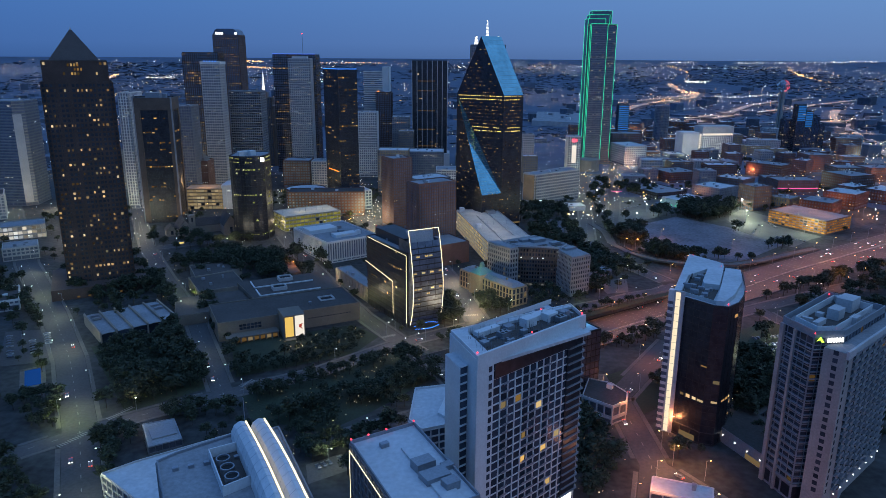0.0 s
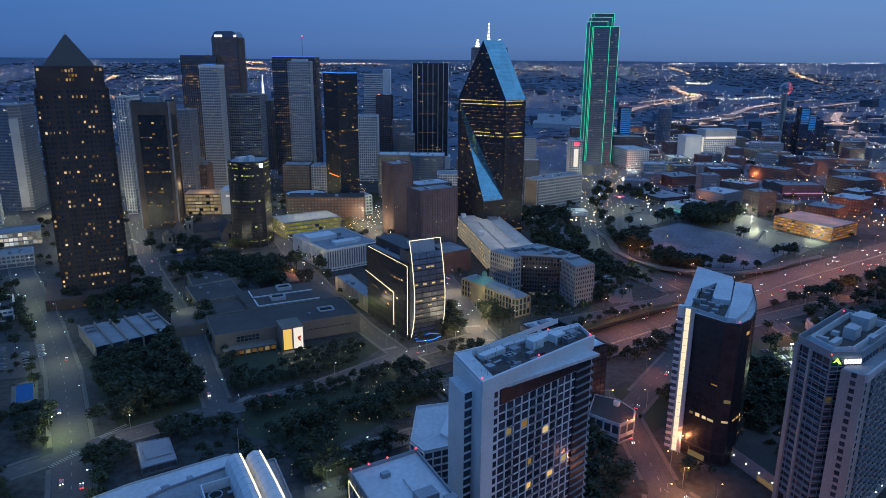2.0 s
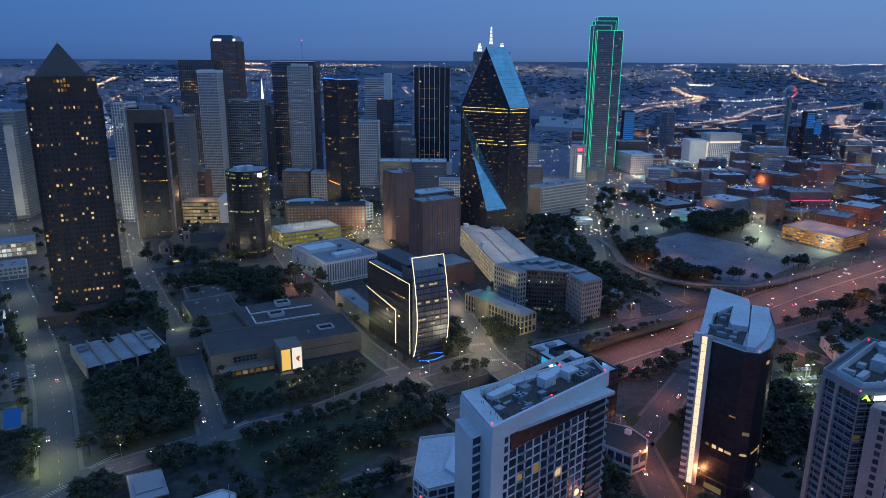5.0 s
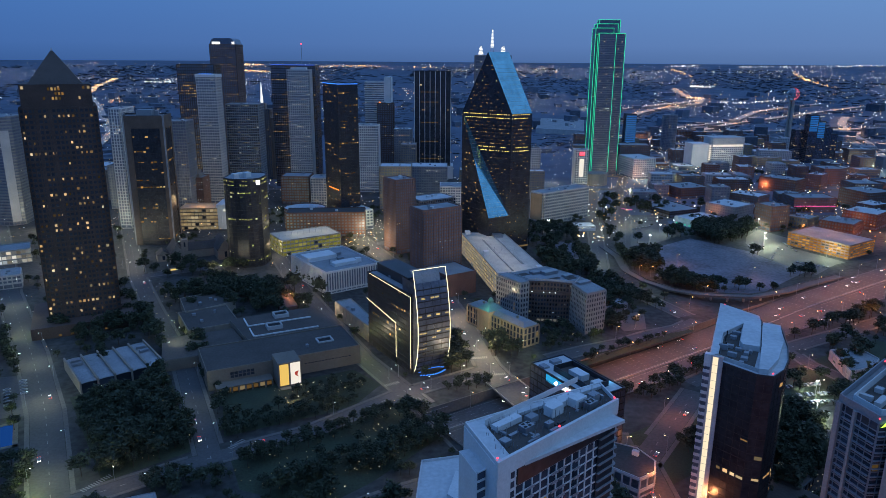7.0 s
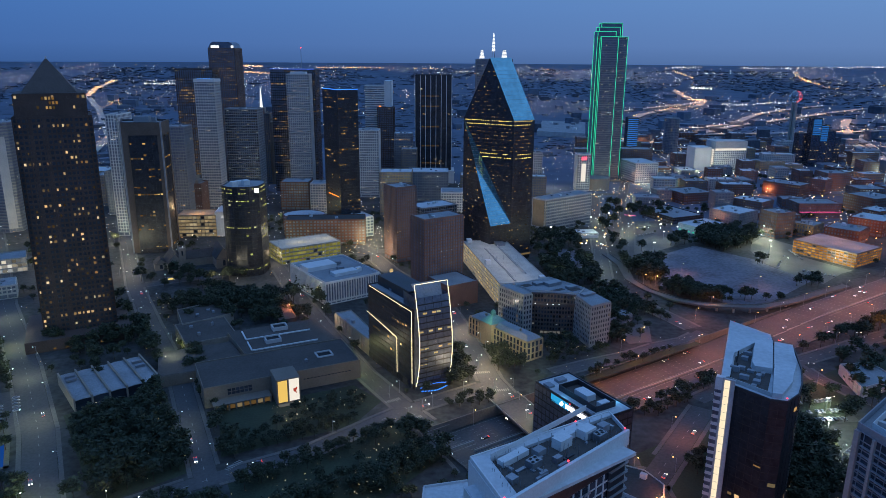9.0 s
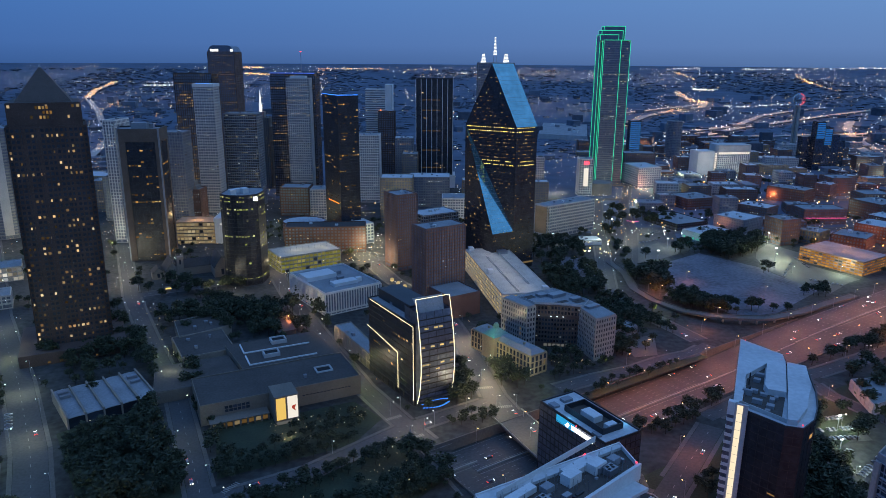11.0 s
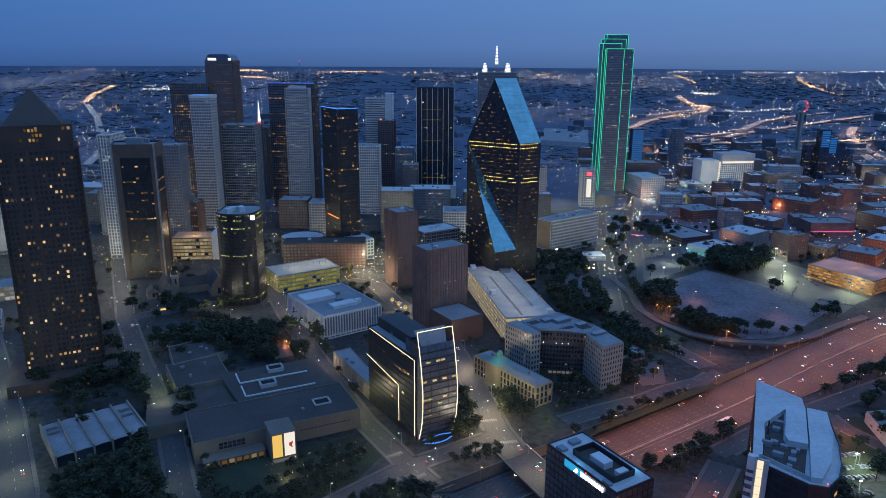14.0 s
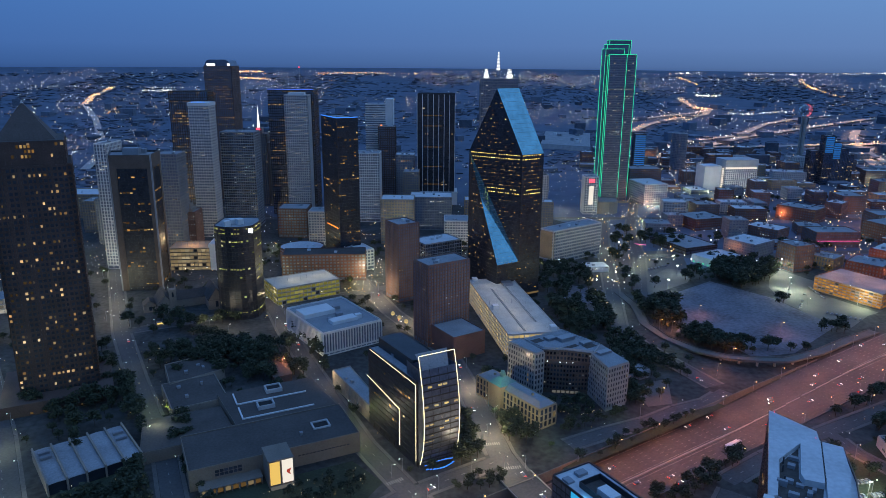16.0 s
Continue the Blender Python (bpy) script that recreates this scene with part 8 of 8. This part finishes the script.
for _ in range(26000):
    a, r = r4.uniform(-0.8, 0.8), 1250 + 3150 * r4.random() ** 0.75
    x, y = r * math.sin(a), r * math.cos(a)
    if -450 < x < 780 and y < 1600 or noise.noise((x * 0.0022, y * 0.0013, 7.0)) + 0.5 * noise.noise((x * 0.009, y * 0.005, 2.0)) < r4.uniform(-0.25, 0.3):
        continue
    s = r4.uniform(3.5, 8) * (0.7 + r / 3500)
    p = [(x + r4.gauss(0, 1) * s, y + r4.gauss(0, 1) * s, land(x, y) + r4.uniform(0.15, 0.5) * min(s, 7)) for _k in range(3)]
    q = [(x + s * 1.5 * math.cos(b + a), y + s * 1.5 * math.sin(b + a), land(x, y) - 1) for b in (0.3, 2.4, 4.5)]
    far_wood.add(p + q, [(0, 1, 2), (0, 3, 4), (0, 4, 1), (1, 4, 5), (1, 5, 2), (2, 5, 3), (2, 3, 0)])
stuff("far_woods", far_wood, M["farleaf"], "tree masses across the distant suburbs, tinted blue for haze", "woods")

# ---- lamps and shop fronts far off on the west side and downtown ----
pts_w, pts_o = Shape(), Shape()
for _ in range(1900):
    y = r4.uniform(820, 1950)
    x = y * r4.uniform(0.17, 0.64)
    if 205 < x < 480 and y < 915 or any(math.hypot(x - a, y - b) < c * 0.85 for a, b, c in built):
        continue
    (pts_o if r4.random() < 0.5 else pts_w).gem(x, y, r4.uniform(1.5, 9), r4.choice([0.4, 0.5, 0.7, 1.0]))
for name, (pts, w) in STREETS.items():
    for a, b in zip(pts, pts[1:]):
        if max(a[1], b[1]) < 520:
            continue
        for _ in range(int(math.hypot(b[0] - a[0], b[1] - a[1]) / 13)):
            t, o = r4.random(), r4.choice([-1, 1]) * w * r4.uniform(0.6, 1.3)
            (pts_o if r4.random() < 0.3 else pts_w).gem(a[0] + (b[0] - a[0]) * t + o, a[1] + (b[1] - a[1]) * t, r4.uniform(0.8, 7), r4.choice([0.16, 0.2, 0.28]) * (1.0 if max(a[1], b[1]) < 1000 else 1.3))
for cx, cy, n, sp in ((229, 1040, 20, 22), (283, 1117, 12, 18), (250, 1190, 18, 20), (345, 1262, 34, 14), (-100, 830, 24, 16), (-330, 870, 24, 16), (-90, 870, 30, 20), (-420, 880, 60, 40), (-480, 960, 60, 40), (-540, 850, 50, 40), (60, 760, 20, 16), (500, 925, 26, 18), (590, 960, 40, 30)):
    for _ in range(n):
        (pts_o if r4.random() < 0.4 else pts_w).gem(cx + r4.gauss(0, sp), cy + r4.gauss(0, sp), r4.uniform(0.8, 6), r4.choice([0.2, 0.28, 0.4]))
for _ in range(1500):
    x, y = r4.uniform(-470, 110), r4.uniform(800, 1260)
    if not any(inside(x, y, q) for q in FOOT) and noise.noise((x * 0.012, y * 0.012, 9.0)) > -0.1:
        (pts_o if r4.random() < 0.3 else pts_w).gem(x, y, r4.uniform(1.2, 9), r4.choice([0.2, 0.28, 0.4, 0.55]))
stuff("white_lamp_points", pts_w, M["pinpoint"], "white lamps and shop lights along distant streets", "lights")
stuff("orange_lamp_points", pts_o, M["pinorange"], "orange lamps along distant streets", "lights")

# ---- street lamps ----


def make_lamp(lit, h, label):
    root = thing("street_lamp", label, "street lamp", (0, 0, 0))
    part("pole", Shape().tube((0, 0, 0), (0, 0, h), 0.11), M["steel"], root)
    part("arm", Shape().tube((0, 0, h - 0.2), (1.6, 0, h + 0.1), 0.07), M["steel"], root)
    part("lamp_head", Shape().gem(1.8, 0, h - 0.05, 0.46, 0.3), lit, root)
    return root


ORANGE, WHITE = make_lamp(M["sodium"], 11, "tall steel street lamp with an orange head"), make_lamp(M["mercury"], 9, "steel street lamp with a white-green head")
first = {"o": True, "w": True}
SOD, MER = (1.0, 0.34, 0.12), (0.84, 1.0, 0.64)


def post(x, y, z, kind, turn=0.0):
    src = ORANGE if kind == "o" else WHITE
    if first[kind]:
        first[kind] = False
        src.matrix_basis = pose(x, y, z, 0, 0, turn)
    else:
        copy_thing(src, pose(x, y, z, 0, 0, turn))


for k, s in enumerate(range(-80, 660, 37)):
    for n in (-25.2, 25.2):
        x, y, _ = hw(s + (18 if n > 0 else 0), n)
        post(x, y, road_level(s) + 0.05, "o", 34 + (90 if n < 0 else -90))
    if s > -30:
        for n in (-13, 13):
            x, y, _ = hw(s + n, n)
            lamp("freeway_light", x, y, road_level(s) + 14, 11000 * (0.75 + 0.5 * ((k * 7) % 5) / 4), SOD, 1.5, 168)
for name, step, kind, power in (("street_west", 34, "w", 5200), ("street_garden", 30, "w", 4200), ("street_court", 28, "w", 15000), ("street_south", 30, "w", 3500), ("street_hotel", 30, "o", 7000), ("street_tower", 34, "o", 16000), ("street_field", 46, "w", 8000), ("street_museum", 44, "w", 1800),
                                ("street_park", 40, "w", 2200), ("street_cross", 50, "w", 1500), ("street_lamar", 60, "o", 3500), ("street_elm", 90, "o", 0), ("street_ross", 50, "o", 3500), ("street_market", 70, "o", 3000), ("street_frontage", 38, "o", 4500), ("street_service", 40, "o", 8000), ("street_exit", 30, "o", 9000)):
    pts, w = STREETS[name]
    side = 1
    for a, b in zip(pts, pts[1:]):
        n = math.hypot(b[0] - a[0], b[1] - a[1])
        d = ((b[0] - a[0]) / n, (b[1] - a[1]) / n)
        for k in range(int(n / step)):
            t = (k + 0.5) * step
            side = -side
            x, y = a[0] + d[0] * t - d[1] * side * (w / 2 + 0.8), a[1] + d[1] * t + d[0] * side * (w / 2 + 0.8)
            if -30 < (x - HX) * HN[0] + (y - HY) * HN[1] < 30 and (x - HX) * HD[0] + (y - HY) * HD[1] > -100:
                continue
            post(x, y, 0.2, kind, math.degrees(math.atan2(d[1], d[0])) + (-90 if side > 0 else 90))
            if power and side > 0 and y < 1050:
                lamp("street_light", a[0] + d[0] * t, a[1] + d[1] * t, 13.0, power * (1.35 if kind == "w" else 1.1), SOD if kind == "o" else (1.0, 0.84, 0.52) if name in ("street_court", "street_garden", "street_park", "street_south") else MER, 1.5)
for x, y, p, kind in ((366, 823, 30000, "w"), (413, 775, 30000, "w"), (378, 876, 12000, "w"), (362, 775, 9000, "w"), (190, 705, 3000, "o"), (232, 640, 2500, "o"), (283, 1117, 12000, "w"), (229, 1040, 12000, "w"), (230, 930, 7000, "w"), (262, 960, 6000, "w"), (128, 940, 5000, "w"), (240, 745, 2500, "o"), (300, 700, 2500, "o"), (215, 900, 4500, "w"), (200, 700, 4000, "o"),
                      (128, 540, 1500, "o"), (150, 566, 3000, "o"), (-138, 612, 2500, "o"), (26, 540, 2200, "w"), (52, 516, 2200, "w"), (240, 455, 5000, "w"), (216, 398, 5000, "w"), (250, 490, 5000, "o"), (-55, 300, 3000, "w"), (96, 380, 2500, "o"), (208, 610, 5000, "o"), (-285, 440, 700, "w"), (120, 330, 4000, "o"), (680, 1095, 7000, "o"), (400, 1120, 15000, "w"), (470, 1060, 12000, "o"), (540, 1080, 15000, "w"), (620, 1130, 15000, "o"), (380, 1230, 15000, "w"), (450, 1290, 15000, "o"), (520, 1180, 12000, "o"), (600, 1340, 18000, "w"), (700, 1320, 18000, "o"), (680, 1450, 20000, "w"), (440, 1400, 18000, "w"), (370, 1460, 18000, "o"), (760, 1250, 18000, "o"), (820, 1350, 20000, "w"), (560, 1600, 24000, "w"), (700, 1620, 24000, "o"), (850, 1500, 24000, "w"), (490, 850, 12000, "o"), (440, 885, 12000, "o"), (560, 940, 14000, "o"), (500, 905, 12000, "o"), (600, 900, 12000, "o"), (535, 870, 12000, "o"), (340, 1060, 9000, "o"), (400, 1060, 9000, "o"), (450, 1080, 9000, "o"), (520, 1070, 9000, "o"), (560, 1040, 9000, "o"), (610, 1050, 9000, "o"), (500, 940, 9000, "o"), (470, 1180, 9000, "o"), (560, 1210, 9000, "o"), (640, 1210, 9000, "o"), (420, 1270, 8000, "o"), (330, 1260, 8000, "o"), (480, 1380, 9000, "w"), (560, 1400, 9000, "w"), (620, 930, 9000, "o"), (560, 850, 9000, "o"), (700, 1110, 9000, "o"), (640, 1500, 9000, "w"), (720, 1330, 9000, "o"), (150, 1010, 6000, "w"), (180, 1080, 6000, "o"), (180, 1170, 7000, "w"), (-90, 870, 7000, "w"), (-60, 960, 7000, "w"), (-230, 960, 7000, "w"), (-440, 860, 9000, "w"), (-480, 940, 9000, "w"), (300, 1230, 6000, "w"), (240, 1170, 5000, "w"), (-190, 810, 3500, "w"), (-105, 850, 4500, "w"), (430, 800, 9000, "o")):
    post(x, y, 0.05, kind)
    lamp("lot_light", x + 1.8, y, 9.5, p * (1.1 if x > 330 and y > 740 else 1.5), SOD if kind == "o" else MER, 0.8)
for x, y, p in ((46, 441, 9000), (62, 410, 7000), (28, 476, 9000), (8, 472, 6000), (-18, 446, 4000), (20, 515, 5000), (-40, 466, 3500)):
    post(x, y, 0.3, "w")
    lamp("crossing_light", x + 1.8, y, 10, p, (1.0, 0.82, 0.5), 1.0)
for x, y, p in ((-330, 720, 9000), (-345, 770, 10000), (-395, 850, 14000), (-300, 790, 7000), (-225, 700, 7000), (-205, 690, 6000), (-250, 860, 9000), (-215, 820, 8000), (-90, 905, 14000), (-70, 850, 10000), (-150, 985, 14000), (-60, 1040, 16000), (40, 960, 12000), (90, 1000, 12000), (95, 900, 8000), (20, 900, 7000), (-300, 1000, 16000), (-420, 960, 16000), (-440, 790, 14000), (-500, 870, 16000), (-390, 690, 9000), (-410, 740, 9000), (100, 1150, 16000), (180, 1230, 16000), (210, 1130, 12000)):
    post(x, y, 0.05, "w")
    lamp("street_light", x + 1.8, y, 10.5, p * 1.1, (1.0, 0.88, 0.56), 0.8)
lamp("garage_roof_light", -308, 896, 36, 9000, (1.0, 0.62, 0.30), 2.0)
for x, y, p in ((113, 301, 9000), (101, 288, 9000), (124, 288, 9000)):
    post(x, y, 0.2, "o")
    lamp("crossing_light", x, y, 11, p, (1.0, 0.42, 0.16), 1.0, 150)
lamp("banner_light", -97, 436, 3.0, 1800, (1.0, 0.8, 0.5), 1.0)
for x, y in ((-165, 795), (-140, 812)):
    lamp("deck_light", x, y, 30, 5500, (1.0, 0.92, 0.55), 3.0)
for k in range(4):
    lamp("deck_light", 58 - k * 7, 655 + k * 36, 36, 3600, (1.0, 0.86, 0.60), 3.0)
for x, y in ((438, 815), (455, 835), (422, 838), (408, 812), (450, 795)):
    lamp("deck_light", x, y, 25, 5000, (1.0, 0.36, 0.06), 1.5)
lamp("wash_light", 508, 1405, 26, 9000, (1.0, 0.94, 0.78), 2.0)
lamp("wash_light", 556, 1412, 26, 9000, (1.0, 0.94, 0.78), 2.0)
# green lamp with no fitting, added to make the copper cap read bright
lamp("cupola_light", 29, 551, 23.5, 700, (0.2, 1.0, 0.5), 0.3)
small = Shape()
for poly, n in (([(-236, 436), (-206, 472), (-140, 386), (-176, 352)], 8), ([(-119, 375), (-84, 394), (-36, 437), (-4, 398), (-63, 330), (-105, 345)], 60), ([(-100, 428), (-62, 446), (-52, 466), (-64, 476), (-120, 450)], 34), ([(168, 372), (210, 390), (216, 350), (160, 330)], 34), ([(-215, 300), (-180, 255), (-240, 280), (-290, 390), (-262, 372)], 22), ([(66, 540), (104, 540), (100, 556), (64, 562)], 10), ([(-160, 300), (-120, 330), (-60, 345), (-40, 310), (-80, 300)], 14), ([(160, 335), (205, 380), (190, 395), (150, 370)], 24), ([(-230, 545), (-190, 560), (-250, 680), (-290, 640)], 24), ([(60, 270), (100, 260), (90, 340), (64, 330)], 8)):
    xs, ys = [p[0] for p in poly], [p[1] for p in poly]
    for _ in range(n * 5):
        x, y = r4.uniform(min(xs), max(xs)), r4.uniform(min(ys), max(ys))
        if inside(x, y, poly):
            small.gem(x, y, r4.uniform(0.8, 3.5), r4.uniform(0.16, 0.34))
stuff("path_lights", small, M["pathlight"], "small warm path lights among the trees", "lights")

# ---- cars ----


def make_car(lit):
    root = thing("car", "car on the road with its lamps lit" if lit else "parked car with its lamps off", "car", (0, 0, 0))
    b = Shape()
    pr = [(-2.2, 0.35), (2.2, 0.35), (2.25, 0.75), (1.2, 0.95), (-1.7, 1.0), (-2.25, 0.85)]
    n = len(pr)
    b.add([(x, -0.88, z) for x, z in pr] + [(x, 0.88, z) for x, z in pr], [tuple(range(n)), tuple(range(n, 2 * n))[::-1]] + [(i, n + i, n + (i + 1) % n, (i + 1) % n) for i in range(n)])
    for x in (-1.35, 1.35):
        b.tube((x, -0.95, 0.33), (x, 0.95, 0.33), 0.33, 10)
    part("body", b, M["carpaint"], root)
    c = Shape().prism([(-1.7, -0.8), (1.0, -0.8), (1.0, 0.8), (-1.7, 0.8)], 0.95, 1.45, [(-1.2, -0.62), (0.4, -0.62), (0.4, 0.62), (-1.2, 0.62)])
    part("cabin", c, M["glass"], root)
    for y in (-0.6, 0.6) if lit else ():
        part("headlight", Shape().gem(2.3, y, 0.72, 0.34), M["head"], root)
        part("tail_light", Shape().gem(-2.3, y, 0.8, 0.3), M["tail"], root)
    return root


CAR, STILL = make_car(True), make_car(False)
first_car = {True: True, False: True}


def park(x, y, z, turn, lit=True):
    src = CAR if lit else STILL
    if first_car[lit]:
        first_car[lit] = False
        src.matrix_basis = pose(x, y, z, 0, 0, turn)
    else:
        copy_thing(src, pose(x, y, z, 0, 0, turn))


r5 = random.Random(33)
taken = []
for _ in range(230):
    lane = r5.choice([-22, -18.7, -15.2, -11.7, -8, -4.8, 4.8, 8, 11.7, 15.2, 18.7, 22])
    s = r5.uniform(-90, 640)
    if any(l == lane and abs(s - q) < 9 for q, l in taken) or len(taken) > 66:
        continue
    taken.append((s, lane))
    x, y, _ = hw(s, lane)
    park(x, y, road_level(s) + 0.07, 34 if lane < 0 else 214)
for name, k in (("street_west", 9), ("street_court", 8), ("street_hotel", 5), ("street_tower", 4), ("street_field", 6), ("street_garden", 4), ("street_park", 5), ("street_museum", 4), ("street_cross", 4)):
    pts, w = STREETS[name]
    for _ in range(k):
        i = r5.randrange(len(pts) - 1)
        t = r5.uniform(0.15, 0.85)
        a, b = pts[i], pts[i + 1]
        an = math.atan2(b[1] - a[1], b[0] - a[0])
        sd = r5.choice([-1, 1])
        park(a[0] + (b[0] - a[0]) * t + math.sin(an) * sd * w / 4, a[1] + (b[1] - a[1]) * t - math.cos(an) * sd * w / 4, 0.1, math.degrees(an) + (0 if sd > 0 else 180))
for x0, y0, n, dx, dy, turn in ((352, 770, 9, 3.2, 5.2, 40), (372, 755, 8, 3.2, -2.6, 220), (392, 800, 8, 0.6, 6.0, 90), (212, 412, 9, 2.6, 2.2, 130), (222, 402, 9, 2.6, 2.2, 310), (232, 392, 8, 2.6, 2.2, 130), (-304, 456, 9, 2.6, -4.2, 30), (-292, 462, 9, 2.6, -4.2, 210), (-281, 462, 7, 2.6, -4.2, 30), (222, 462, 9, 2.9, 0.6, 100), (222, 450, 9, 2.9, 0.4, 280), (222, 441, 9, 2.9, 0.2, 100), (208, 400, 5, 2.6, 1.6, 130), (-62, 296, 6, 2.4, 1.8, 125), (235, 900, 6, 5, 3, 80), (250, 940, 6, 4, 3, 10)):
    for k in range(n):
        if r5.random() < 0.8:
            park(x0 + dx * k, y0 + dy * k, 0.06, turn, False)

# swimming pool behind the west street
pool = thing("swimming_pool", "lit blue swimming pool with a pale stone edge", "swimming pool", (-250, 388, 0))
pq = crect(-252, 393, 10, 27, 30)
ring = Shape()
for p, d, n, ln in edges(crect(-252, 393, 14, 31, 30)):
    ring.beam(p, d, n, 0, ln, 0.05, 0.4, -2.6, 0)
part("pool_edge", ring, M["paving"], pool)
part("water", Shape().prism(pq, 0.05, 0.25), M["poolglow"], pool, "blue lit water")

# a lorry on the freeway
def lorry(s_, lane):
    x, y, _ = hw(s_, lane)
    z = road_level(s_) + 0.08
    root = thing("lorry", "white articulated lorry on the freeway", "lorry", (x, y, z))
    d, n = HD, HN
    part("trailer", Shape().beam((x, y), d, n, -7, 5.4, z + 1.1, z + 4.0, -1.25, 1.25), M["white"], root, "white box trailer")
    part("cab", Shape().beam((x, y), d, n, 6.0, 8.4, z + 0.5, z + 3.2, -1.2, 1.2), M["steel"], root)
    for k in (-5.5, -4.2, 5.2, 7.4):
        w = Shape()
        for o in (-1.1, 1.1):
            p = (x + d[0] * k + n[0] * o, y + d[1] * k + n[1] * o, z + 0.5)
            w.tube((p[0] - n[0] * 0.15, p[1] - n[1] * 0.15, p[2]), (p[0] + n[0] * 0.15, p[1] + n[1] * 0.15, p[2]), 0.5, 10)
        part("axle", w, M["rubber"], root)
    for o in (-0.9, 0.9):
        part("headlight", Shape().gem(x + d[0] * 8.5 + n[0] * o, y + d[1] * 8.5 + n[1] * o, z + 0.9, 0.3), M["head"], root)
        part("tail_light", Shape().gem(x - d[0] * 7.1 + n[0] * o, y - d[1] * 7.1 + n[1] * o, z + 1.2, 0.25), M["tail"], root)


lorry(118, -11.7)
